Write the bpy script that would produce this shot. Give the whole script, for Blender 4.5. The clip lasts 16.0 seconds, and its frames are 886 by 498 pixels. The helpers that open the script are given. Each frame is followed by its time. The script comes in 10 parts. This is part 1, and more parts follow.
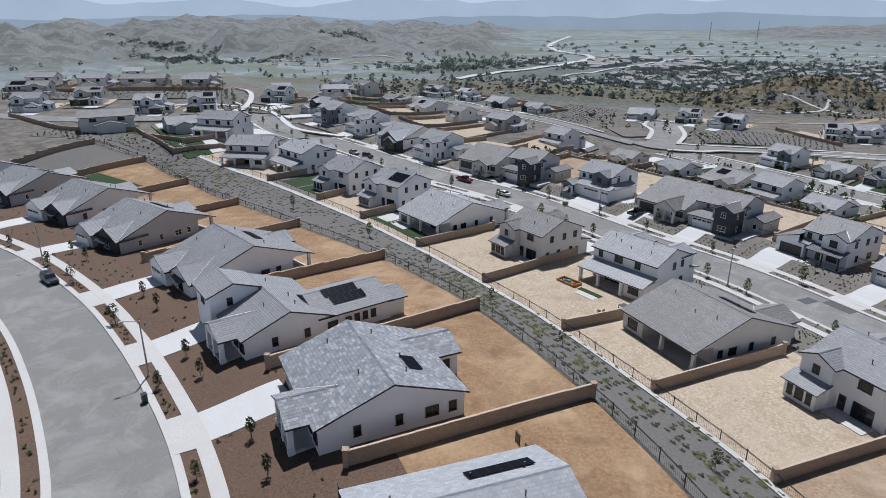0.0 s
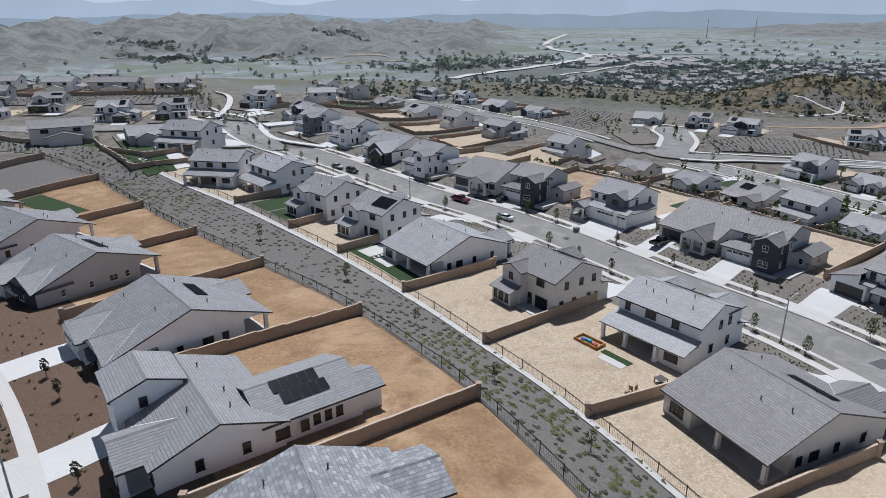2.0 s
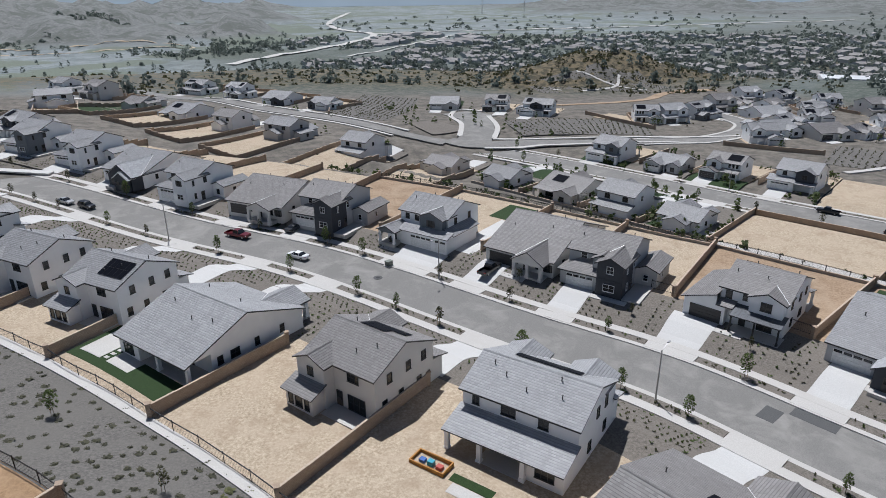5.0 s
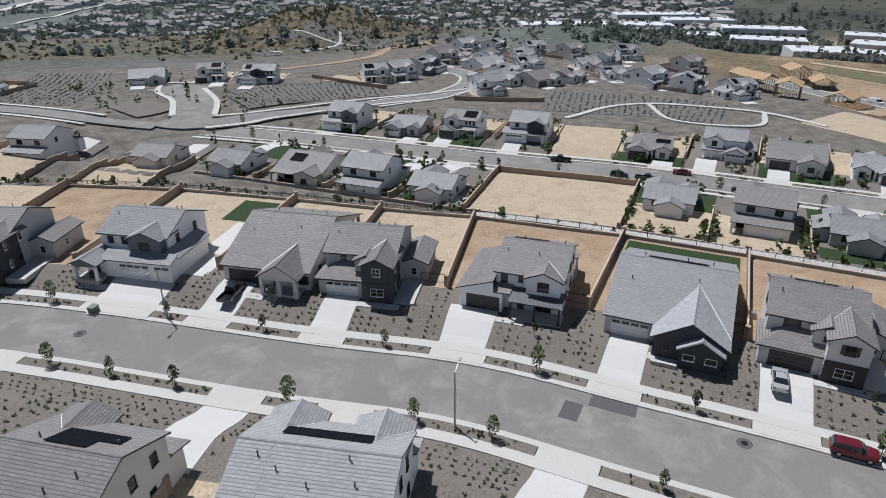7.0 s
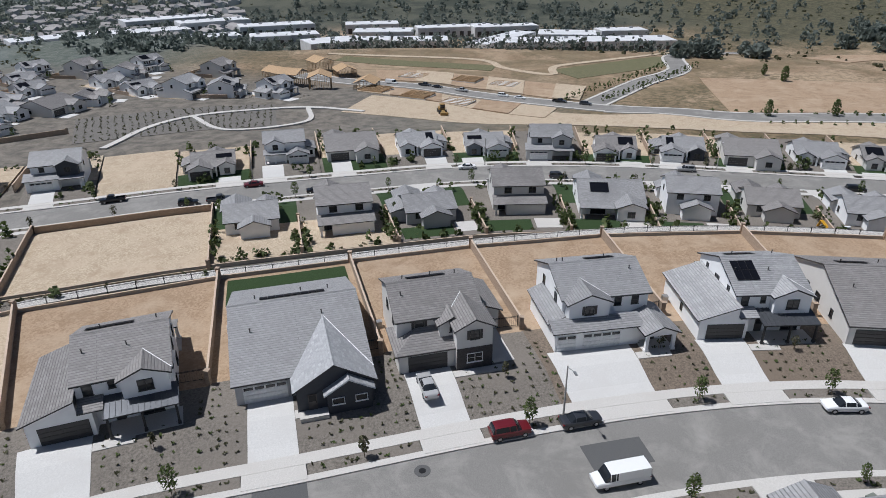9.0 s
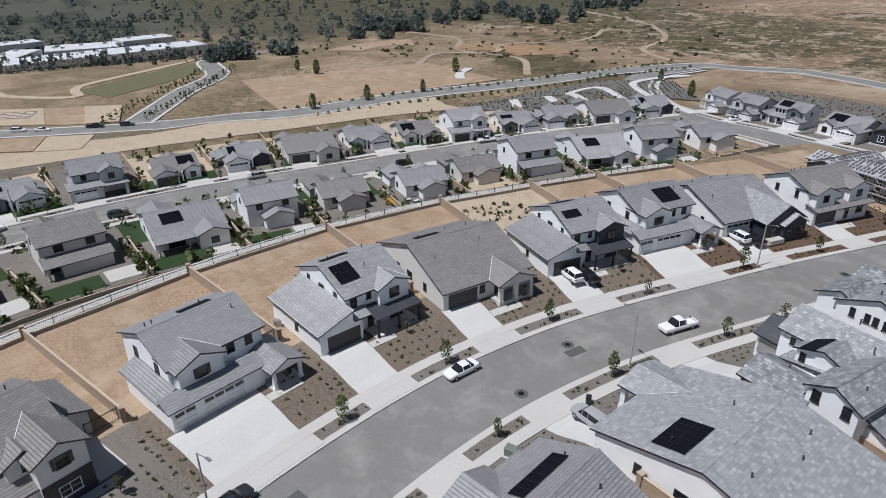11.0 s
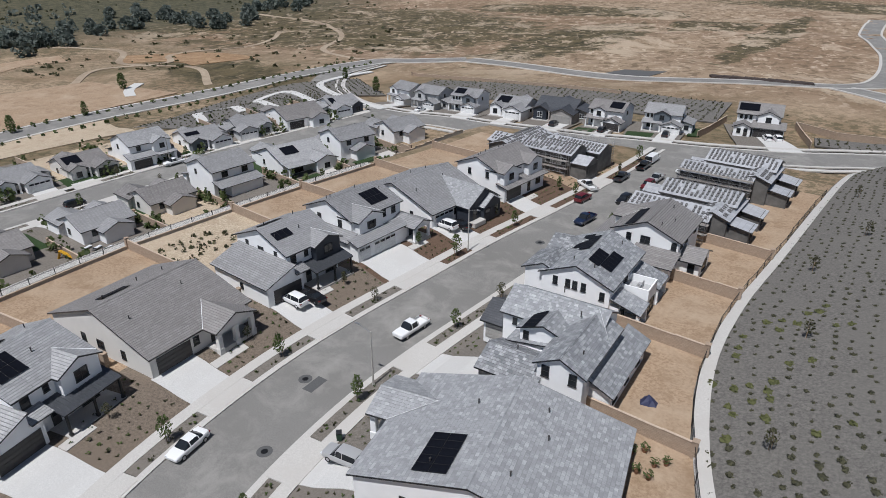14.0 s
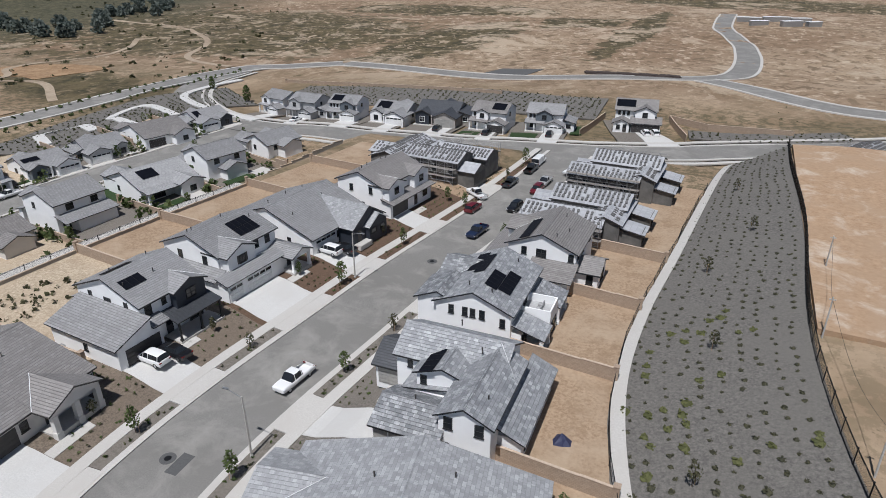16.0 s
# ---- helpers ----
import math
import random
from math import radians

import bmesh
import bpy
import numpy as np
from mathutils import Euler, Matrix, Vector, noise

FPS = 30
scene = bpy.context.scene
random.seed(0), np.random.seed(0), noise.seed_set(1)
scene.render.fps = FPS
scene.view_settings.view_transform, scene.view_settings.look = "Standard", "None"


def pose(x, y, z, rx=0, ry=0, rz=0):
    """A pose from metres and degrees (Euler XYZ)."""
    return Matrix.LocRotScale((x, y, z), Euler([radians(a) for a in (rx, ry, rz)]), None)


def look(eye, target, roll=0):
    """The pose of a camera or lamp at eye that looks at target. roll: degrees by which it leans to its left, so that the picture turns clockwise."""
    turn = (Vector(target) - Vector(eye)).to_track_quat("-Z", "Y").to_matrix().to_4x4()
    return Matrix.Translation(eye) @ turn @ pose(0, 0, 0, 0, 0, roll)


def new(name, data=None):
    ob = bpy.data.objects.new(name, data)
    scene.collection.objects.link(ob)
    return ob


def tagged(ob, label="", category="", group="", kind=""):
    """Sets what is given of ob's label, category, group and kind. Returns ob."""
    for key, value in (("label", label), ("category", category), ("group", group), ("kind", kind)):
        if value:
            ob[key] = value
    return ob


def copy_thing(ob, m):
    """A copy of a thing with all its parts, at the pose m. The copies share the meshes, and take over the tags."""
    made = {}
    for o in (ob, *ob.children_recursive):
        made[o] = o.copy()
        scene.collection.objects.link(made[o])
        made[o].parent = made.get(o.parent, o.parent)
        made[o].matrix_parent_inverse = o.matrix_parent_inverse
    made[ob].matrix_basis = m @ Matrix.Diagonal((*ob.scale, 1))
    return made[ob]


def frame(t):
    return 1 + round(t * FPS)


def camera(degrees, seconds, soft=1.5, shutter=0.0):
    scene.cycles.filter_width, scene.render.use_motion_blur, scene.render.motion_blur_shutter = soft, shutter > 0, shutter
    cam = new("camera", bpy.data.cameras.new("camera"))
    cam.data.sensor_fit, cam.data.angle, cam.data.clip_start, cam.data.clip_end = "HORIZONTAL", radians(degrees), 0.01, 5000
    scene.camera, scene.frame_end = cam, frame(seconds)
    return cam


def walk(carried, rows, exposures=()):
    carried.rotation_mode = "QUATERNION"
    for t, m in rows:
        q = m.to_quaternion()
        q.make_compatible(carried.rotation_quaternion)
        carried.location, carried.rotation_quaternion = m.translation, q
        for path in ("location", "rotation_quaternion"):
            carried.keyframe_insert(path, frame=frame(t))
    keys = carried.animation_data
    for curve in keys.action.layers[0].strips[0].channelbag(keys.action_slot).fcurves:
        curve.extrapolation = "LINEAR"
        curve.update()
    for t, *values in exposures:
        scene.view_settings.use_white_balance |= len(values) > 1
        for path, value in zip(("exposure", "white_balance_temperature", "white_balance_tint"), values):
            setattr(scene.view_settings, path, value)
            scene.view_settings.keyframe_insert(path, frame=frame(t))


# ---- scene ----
cam = camera(69.0, 16.0, 0.55)
METRES, EYE, TILT, LEAN, TURN = 120.0, 48.0, -20.0, 0.0, 0.0
ROWS = [
    (0.0, 0.0, 0.0, 0.0, 0.0, 0.0, 0.0),
    (0.5, 0.0013, 0.0473, 0.0169, 0.0, -0.02, 0.02),
    (1.0, 0.0026, 0.0949, 0.0342, -0.01, -0.07, 0.03),
    (1.5, 0.0047, 0.1424, 0.0516, 0.01, -0.1, 0.05),
    (2.0, 0.0064, 0.1903, 0.0693, -0.36, -0.16, 0.21),
    (2.5, 0.0098, 0.2372, 0.0872, -2.14, -0.26, 0.9),
    (3.0, 0.0149, 0.2838, 0.1047, -4.24, -0.37, 1.72),
    (3.5, 0.0237, 0.3295, 0.1212, -8.06, -0.54, 3.17),
    (4.0, 0.0341, 0.3729, 0.1373, -11.55, -0.83, 4.46),
    (6.5, 0.1197, 0.5598, 0.2021, -32.08, -8.83, 11.34),
    (7.0, 0.1409, 0.5886, 0.2116, -40.4, -10.61, 13.67),
    (7.5, 0.1632, 0.6135, 0.2199, -47.64, -12.43, 15.45),
    (8.0, 0.1884, 0.6333, 0.2258, -56.31, -14.85, 17.25),
    (8.5, 0.2138, 0.6481, 0.2304, -67.47, -18.31, 19.0),
    (9.0, 0.2387, 0.657, 0.2332, -81.19, -22.91, 20.18),
    (9.5, 0.2633, 0.6599, 0.2328, -96.31, -28.1, 20.23),
    (10.0, 0.2843, 0.6571, 0.2317, -108.76, -32.27, 19.29),
    (12.5, 0.3396, 0.6202, 0.2179, -133.82, -39.62, 14.8),
    (13.0, 0.3445, 0.6151, 0.2154, -140.11, -41.12, 13.17),
    (13.5, 0.3484, 0.6091, 0.2121, -144.42, -42.05, 11.98),
    (14.0, 0.3537, 0.5993, 0.2069, -148.76, -42.89, 10.69),
    (14.5, 0.3605, 0.5867, 0.2002, -152.25, -43.49, 9.62),
    (15.0, 0.3677, 0.5711, 0.1935, -154.56, -43.87, 8.9),
    (15.5, 0.3752, 0.5519, 0.1854, -156.94, -44.22, 8.13),
    (16.0, 0.3834, 0.5298, 0.177, -158.71, -44.45, 7.5),
]
walk(cam, [(t, pose(0, 0, EYE, TILT, LEAN, TURN) @ pose(METRES * x, METRES * y, METRES * z, 90 + pitch, roll, yaw)) for t, x, y, z, yaw, pitch, roll in ROWS],
     [(0.0, -0.04, 5710, 12), (7.0, -0.06, 5890, 12), (9.5, -0.12, 5890, 12), (13.0, -0.18, 5945, 12), (16.0, -0.15, 5985, 12)])

# ---- world and light ----
SUN_AZIMUTH, SUN_HEIGHT = 0.8, 65.2
world = bpy.data.worlds.new("sky")
scene.world = world
world.use_nodes = True
wn = world.node_tree
sky = wn.nodes.new("ShaderNodeTexSky")
sky.sky_type, sky.sun_disc = "NISHITA", False
sky.sun_elevation, sky.sun_rotation = radians(SUN_HEIGHT), radians(SUN_AZIMUTH)
sky.air_density, sky.dust_density, sky.ozone_density = 1.0, 0.7, 1.0
wn.links.new(sky.outputs[0], wn.nodes["Background"].inputs[0])
wn.nodes["Background"].inputs[1].default_value = 0.041
sun = new("sun", bpy.data.lights.new("sun", "SUN"))
sun.data.energy, sun.data.angle, sun.data.color = 4.7, radians(0.55), (1.0, 0.965, 0.905)
ca = radians(SUN_AZIMUTH)
sun.matrix_world = look((0, 0, 300), (-math.sin(ca) * 100, -math.cos(ca) * 100, 300 - 100 * math.tan(radians(SUN_HEIGHT))))


# ---- materials ----
def material(name, rough=0.8, metal=0.0):
    m = bpy.data.materials.new(name)
    m.use_nodes = True
    b = m.node_tree.nodes["Principled BSDF"]
    b.inputs["Roughness"].default_value, b.inputs["Metallic"].default_value = rough, metal
    return m, m.node_tree, b


def node(t, kind, **inputs):
    n = t.nodes.new("ShaderNode" + kind)
    for k, v in inputs.items():
        n.inputs[k.replace("_", " ")].default_value = v
    return n


def mixed(t, fac, a, b, blend="MIX"):
    n = t.nodes.new("ShaderNodeMix")
    n.data_type, n.blend_type = "RGBA", blend
    for i, v in ((0, fac), (6, a), (7, b)):
        if hasattr(v, "links"):
            t.links.new(v, n.inputs[i])
        else:
            n.inputs[i].default_value = v if i == 0 else (*v, 1)
    return n.outputs[2]


def ramped(t, src, lo, hi, a=0.0, b=1.0):
    n = t.nodes.new("ShaderNodeMapRange")
    for i, v in enumerate((lo, hi, a, b)):
        n.inputs[i + 1].default_value = v
    t.links.new(src, n.inputs[0])
    return n.outputs[0]


def noisy(t, coord, scale, detail=4.0, rough=0.55, distort=0.0):
    n = node(t, "TexNoise", Scale=scale, Detail=detail, Roughness=rough, Distortion=distort)
    t.links.new(coord, n.inputs["Vector"])
    return n.outputs[0]


def bumped(t, b, height, strength, dist):
    n = node(t, "Bump", Strength=strength, Distance=dist)
    t.links.new(height, n.inputs["Height"])
    t.links.new(n.outputs[0], b.inputs["Normal"])


def place(t, own=False):
    """World position, or the object's own coordinates."""
    if own:
        return t.nodes.new("ShaderNodeTexCoord").outputs["Object"]
    return t.nodes.new("ShaderNodeNewGeometry").outputs["Position"]


def earth(name, a, b, c, fine=2.2, broad=0.11, rough=0.95, bump=0.5, own=False, spots=None):
    """A surface of two colours mixed finely, and a third in broad blotches."""
    m, t, s = material(name, rough)
    p = place(t, own)
    f, g = noisy(t, p, fine, 8, 0.7), noisy(t, p, broad, 5, 0.6, 0.6)
    col = mixed(t, ramped(t, f, 0.35, 0.65), a, b)
    col = mixed(t, ramped(t, g, 0.45, 0.7), col, c)
    if spots:
        v = noisy(t, p, spots[1], 9, 0.7, 0.4)
        col = mixed(t, ramped(t, v, spots[2] - 0.06, spots[2] + 0.16), col, spots[0])
    t.links.new(col, s.inputs["Base Color"])
    bumped(t, s, f, bump, 0.05)
    return m


def plain(name, col, rough=0.6, metal=0.0, vary=0.12, scale=3.0, own=True):
    m, t, s = material(name, rough, metal)
    p = place(t, own)
    f = noisy(t, p, scale, 6, 0.6)
    dark = tuple(v * (1 - vary) for v in col)
    light = tuple(min(1, v * (1 + vary)) for v in col)
    t.links.new(mixed(t, ramped(t, f, 0.3, 0.7), dark, light), s.inputs["Base Color"])
    return m


def stucco(name, col):
    m, t, s = material(name, 0.9)
    p = place(t, True)
    f, g = noisy(t, p, 14, 5, 0.7), noisy(t, p, 0.5, 4)
    c = mixed(t, ramped(t, g, 0.3, 0.75), tuple(v * 0.93 for v in col), col)
    t.links.new(c, s.inputs["Base Color"])
    bumped(t, s, f, 0.25, 0.02)
    return m


def tiles(name, a, b, mortar, width, row, bias, streak, blotch=0.42, bump=0.9):
    """Roof tiles laid in courses, on the roof's own metres; the shade under each course is painted as a dark line."""
    m, t, s = material(name, 0.62)
    uv = t.nodes.new("ShaderNodeUVMap").outputs[0]
    info = t.nodes.new("ShaderNodeObjectInfo").outputs["Random"]
    n = t.nodes.new("ShaderNodeTexBrick")
    n.inputs["Color1"].default_value, n.inputs["Color2"].default_value, n.inputs["Mortar"].default_value = (*a, 1), (*b, 1), (*mortar, 1)
    for k, v in (("Scale", 1.0), ("Mortar Size", 0.05 if width > 2 else 0.02), ("Mortar Smooth", 0.6), ("Bias", bias), ("Brick Width", width), ("Row Height", row)):
        n.inputs[k].default_value = v
    t.links.new(uv, n.inputs["Vector"])
    g, h = noisy(t, uv, 0.35, 5, 0.65, 0.5), noisy(t, uv, 5.0, 6, 0.7)
    each = t.nodes.new("ShaderNodeTexBrick")
    each.inputs["Color1"].default_value, each.inputs["Color2"].default_value = (0, 0, 0, 1), (1, 1, 1, 1)
    for k, v in (("Scale", 1.0), ("Mortar Size", 0.0), ("Brick Width", 0.42), ("Row Height", row)):
        each.inputs[k].default_value = v
    t.links.new(uv, each.inputs["Vector"])
    col = mixed(t, ramped(t, each.outputs[0], 0, 1, 0.0, 0.75), n.outputs[0], tuple(v * 0.6 for v in a))
    col = mixed(t, ramped(t, g, 0.35, 0.75, 0.0, blotch), col, streak)
    col = mixed(t, ramped(t, h, 0.3, 0.7, 0.0, 0.35), col, tuple(v * 0.55 for v in a))
    col = mixed(t, ramped(t, info, 0, 1, 0.0, 0.25), col, tuple(v * 1.25 for v in b))
    t.links.new(col, s.inputs["Base Color"])
    w = t.nodes.new("ShaderNodeTexWave")
    w.wave_type, w.bands_direction, w.wave_profile = "BANDS", "Y", "SAW"
    w.inputs["Scale"].default_value = 6.28318 / (20 * row)
    t.links.new(uv, w.inputs["Vector"])
    add = t.nodes.new("ShaderNodeMath")
    add.operation = "MULTIPLY_ADD"
    t.links.new(n.outputs[1], add.inputs[0])
    add.inputs[1].default_value = -0.6
    t.links.new(w.outputs[1], add.inputs[2])
    bumped(t, s, add.outputs[0], bump, 0.06)
    return m


def blocks(name, a, b, mortar):
    m, t, s = material(name, 0.92)
    uv = t.nodes.new("ShaderNodeUVMap").outputs[0]
    n = t.nodes.new("ShaderNodeTexBrick")
    n.inputs["Color1"].default_value, n.inputs["Color2"].default_value, n.inputs["Mortar"].default_value = (*a, 1), (*b, 1), (*mortar, 1)
    for k, v in (("Scale", 1.0), ("Mortar Size", 0.012), ("Brick Width", 0.4), ("Row Height", 0.2)):
        n.inputs[k].default_value = v
    t.links.new(uv, n.inputs["Vector"])
    g = noisy(t, uv, 0.6, 5, 0.65)
    t.links.new(mixed(t, ramped(t, g, 0.3, 0.8, 0, 0.5), n.outputs[0], tuple(v * 0.8 for v in a)), s.inputs["Base Color"])
    bumped(t, s, n.outputs[1], -0.4, 0.02)
    return m


ROOF = {
    "grey": tiles("grey_roof_tile", (0.285, 0.281, 0.28), (0.35, 0.346, 0.345), (0.075, 0.075, 0.075), 23.0, 0.345, 0.0, (0.36, 0.36, 0.37)),
    "pale": tiles("pale_roof_tile", (0.34, 0.338, 0.338), (0.44, 0.437, 0.435), (0.1, 0.1, 0.1), 23.0, 0.345, 0.0, (0.48, 0.48, 0.49)),
    "mottled": tiles("mottled_roof_tile", (0.31, 0.315, 0.322), (0.48, 0.484, 0.492), (0.21, 0.21, 0.214), 0.6, 0.38, 0.0, (0.44, 0.444, 0.45), 0.3, 0.6),
    "brown": tiles("brown_roof_tile", (0.24, 0.224, 0.213), (0.305, 0.288, 0.276), (0.055, 0.053, 0.051), 23.0, 0.345, 0.0, (0.29, 0.275, 0.265)),
    "slate": tiles("slate_roof_tile", (0.15, 0.158, 0.17), (0.52, 0.526, 0.534), (0.085, 0.085, 0.09), 0.62, 0.4, 0.0, (0.37, 0.377, 0.386), 0.2),
    "dark": tiles("dark_roof_tile", (0.05, 0.055, 0.065), (0.08, 0.085, 0.095), (0.02, 0.02, 0.02), 23.0, 0.345, 0.0, (0.1, 0.1, 0.11)),
    "felt": tiles("roof_underlay", (0.40, 0.41, 0.43), (0.47, 0.475, 0.49), (0.25, 0.25, 0.27), 4.0, 0.9, 0.0, (0.36, 0.36, 0.38), 0.25, 0.3),
}
WALL = {
    "white": stucco("white_stucco", (0.90, 0.90, 0.895)),
    "cream": stucco("cream_stucco", (0.70, 0.68, 0.645)),
    "grey": stucco("grey_stucco", (0.50, 0.50, 0.50)),
    "greige": stucco("greige_stucco", (0.36, 0.335, 0.31)),
    "navy": plain("navy_siding", (0.028, 0.034, 0.046), 0.6),
    "slate": plain("slate_grey_siding", (0.13, 0.15, 0.17), 0.6),
    "paper": plain("building_paper", (0.13, 0.125, 0.118), 0.85, vary=0.35, scale=0.5),
    "char": plain("charcoal_brick", (0.055, 0.05, 0.05), 0.8, vary=0.35, scale=6),
}
TRIM = {"black": plain("black_trim", (0.02, 0.021, 0.023), 0.5), "white": plain("white_trim", (0.8, 0.8, 0.8), 0.5), "dark": plain("dark_brown_trim", (0.055, 0.05, 0.047), 0.5)}
SOFFIT = plain("soffit", (0.4, 0.4, 0.4), 0.7)
FLASH = plain("flashing", (0.82, 0.82, 0.82), 0.35)
GLASS, gt, gb = material("window_glass", 0.06)
gb.inputs["Base Color"].default_value = (0.018, 0.021, 0.025, 1)
GARAGE = {"white": plain("white_garage_door", (0.75, 0.75, 0.74), 0.5), "dark": plain("dark_garage_door", (0.05, 0.047, 0.046), 0.55), "grey": plain("grey_garage_door", (0.33, 0.32, 0.3), 0.55)}
METAL_ROOF = plain("standing_seam_metal", (0.10, 0.105, 0.115), 0.4, 0.5)
SOLAR = plain("solar_cells", (0.008, 0.009, 0.013), 0.35, 0.0, 0.2)
SOLAR.node_tree.nodes["Principled BSDF"].inputs["Specular IOR Level"].default_value = 0.01
SOLAR_FRAME = plain("solar_frame", (0.02, 0.02, 0.022), 0.5, 0.0)
SOLAR_FRAME.node_tree.nodes["Principled BSDF"].inputs["Specular IOR Level"].default_value = 0.1
STEEL = plain("galvanised_steel", (0.42, 0.42, 0.42), 0.45, 0.8)
POLE = plain("pale_concrete_pole", (0.42, 0.40, 0.37), 0.8)
IRON = plain("black_iron", (0.012, 0.012, 0.013), 0.5, 0.3)
STONE = plain("grey_ledgestone", (0.34, 0.34, 0.34), 0.9, vary=0.4, scale=5)
WOOD = plain("raw_timber", (0.40, 0.27, 0.15), 0.8, vary=0.25)
ASPHALT = earth("asphalt", (0.165, 0.158, 0.146), (0.235, 0.226, 0.211), (0.182, 0.174, 0.160), 7, 0.07, 0.9, 0.2, spots=((0.29, 0.278, 0.255), 0.16, 0.54))
PATCH = earth("fresh_asphalt", (0.075, 0.075, 0.075), (0.11, 0.11, 0.108), (0.09, 0.09, 0.09), 9, 0.3, 0.9, 0.2)
CONCRETE = earth("concrete", (0.45, 0.43, 0.40), (0.55, 0.53, 0.495), (0.48, 0.455, 0.42), 6, 0.2, 0.85, 0.15)
WHITE_CONCRETE = earth("new_concrete", (0.50, 0.49, 0.47), (0.60, 0.59, 0.565), (0.53, 0.515, 0.49), 6, 0.2, 0.85, 0.15)
GRAVEL = earth("grey_brown_mulch", (0.10, 0.088, 0.073), (0.222, 0.198, 0.17), (0.178, 0.157, 0.134), 3.5, 0.12, 0.97, 0.8)
WARM = earth("warm_brown_mulch", (0.098, 0.076, 0.056), (0.215, 0.172, 0.132), (0.165, 0.13, 0.098), 3.5, 0.12, 0.97, 0.8)
BROWN = earth("brown_mulch", (0.07, 0.043, 0.027), (0.15, 0.095, 0.062), (0.122, 0.077, 0.05), 3.5, 0.15, 0.97, 0.8)
DIRT = earth("tan_dirt", (0.245, 0.166, 0.102), (0.41, 0.30, 0.20), (0.40, 0.305, 0.212), 2.4, 0.12, 0.97, 0.8, spots=((0.245, 0.165, 0.10), 0.25, 0.54))
ORANGE = earth("orange_dirt", (0.20, 0.118, 0.058), (0.35, 0.225, 0.122), (0.40, 0.275, 0.16), 2.2, 0.12, 0.97, 0.9, spots=((0.19, 0.112, 0.058), 0.2, 0.54))
SAND = earth("pale_sandy_dirt", (0.29, 0.225, 0.15), (0.56, 0.465, 0.345), (0.45, 0.36, 0.262), 3.0, 0.16, 0.97, 1.0, spots=((0.33, 0.25, 0.17), 0.3, 0.56))
SLOPE = earth("planted_slope_soil", (0.09, 0.084, 0.075), (0.182, 0.169, 0.152), (0.146, 0.136, 0.121), 3.0, 0.1, 0.97, 0.8)
LAWN = earth("lawn", (0.012, 0.03, 0.006), (0.028, 0.056, 0.012), (0.02, 0.043, 0.009), 8, 0.3, 0.95, 0.6)
BLOCK = blocks("tan_block_wall", (0.35, 0.265, 0.195), (0.43, 0.335, 0.25), (0.27, 0.205, 0.155))
CAP = plain("wall_cap", (0.48, 0.38, 0.29), 0.9)
GREYBLOCK = blocks("grey_brown_block_wall", (0.33, 0.31, 0.28), (0.40, 0.375, 0.34), (0.25, 0.23, 0.21))


def leaves(name, a, b, thin=0.35):
    """Leaves of two greens, through which some light passes."""
    m, t, s = material(name, 0.75)
    r = t.nodes.new("ShaderNodeNewGeometry").outputs["Random Per Island"]
    col = mixed(t, r, a, b)
    t.links.new(col, s.inputs["Base Color"])
    through_leaf = t.nodes.new("ShaderNodeBsdfTranslucent")
    t.links.new(col, through_leaf.inputs[0])
    both = t.nodes.new("ShaderNodeMixShader")
    both.inputs[0].default_value = thin
    t.links.new(s.outputs[0], both.inputs[1])
    t.links.new(through_leaf.outputs[0], both.inputs[2])
    t.links.new(both.outputs[0], t.nodes["Material Output"].inputs[0])
    return m


LEAF = leaves("green_leaf", (0.06, 0.09, 0.025), (0.14, 0.18, 0.06), 0.45)
BRIGHT = leaves("bright_ground_cover", (0.085, 0.092, 0.032), (0.145, 0.15, 0.055))
MATS = leaves("creeping_shrub", (0.036, 0.036, 0.02), (0.078, 0.074, 0.037), 0.2)
DULL = leaves("dull_shrub", (0.05, 0.053, 0.025), (0.125, 0.12, 0.06), 0.4)
# distant leaves made paler and bluer in place of haze
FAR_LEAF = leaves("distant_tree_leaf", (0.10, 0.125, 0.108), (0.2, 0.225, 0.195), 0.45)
GARDEN_LEAF = leaves("garden_leaf", (0.05, 0.075, 0.022), (0.12, 0.15, 0.05))
BARK = plain("bark", (0.16, 0.12, 0.085), 0.9)

# ---- the land ----
NORTH_LAND = [(-125, 232, 9), (-92, 236, 8.5), (-153, 284, 11), (-116, 266, 10.5), (-99, 266, 10), (-166, 264, 11), (-208, 333, 13), (-149, 323, 13), (-121, 328, 12.5), (-200, 400, 12), (-79, 304, 7.5),
              (-60, 373, 4), (-61, 285, 5.5), (23, 296, -3), (47, 273, -3), (68, 251, -4), (12, 316, -2.5), (-4, 437, -4), (37, 382, -4), (112, 365, -7.5), (145, 340, -7.5), (190, 405, -12), (230, 430, -15), (280, 440, -16), (-31, 376, 0), (100, 290, -8.5), (150, 280, -8.5)]
SOUTH_LAND = [(200, 260, -9), (220, 300, -9), (280, 316, -10), (250, 230, -9), (275, 170, -10), (306, 88, -13), (255, 40, -11), (250, -60, -10), (240, -150, -9), (140, -205, -8), (45, -300, -8), (10, -160, -4.5), (-60, -60, 6),
              (-120, 60, 5), (-130, 160, 4), (300, 411, -12), (150, 130, -8.3), (180, 0, -8.3), (320, 172, -13), (285, 60, -13), (120, -160, -5), (60, -150, -4)]
CONTROL = NORTH_LAND + SOUTH_LAND


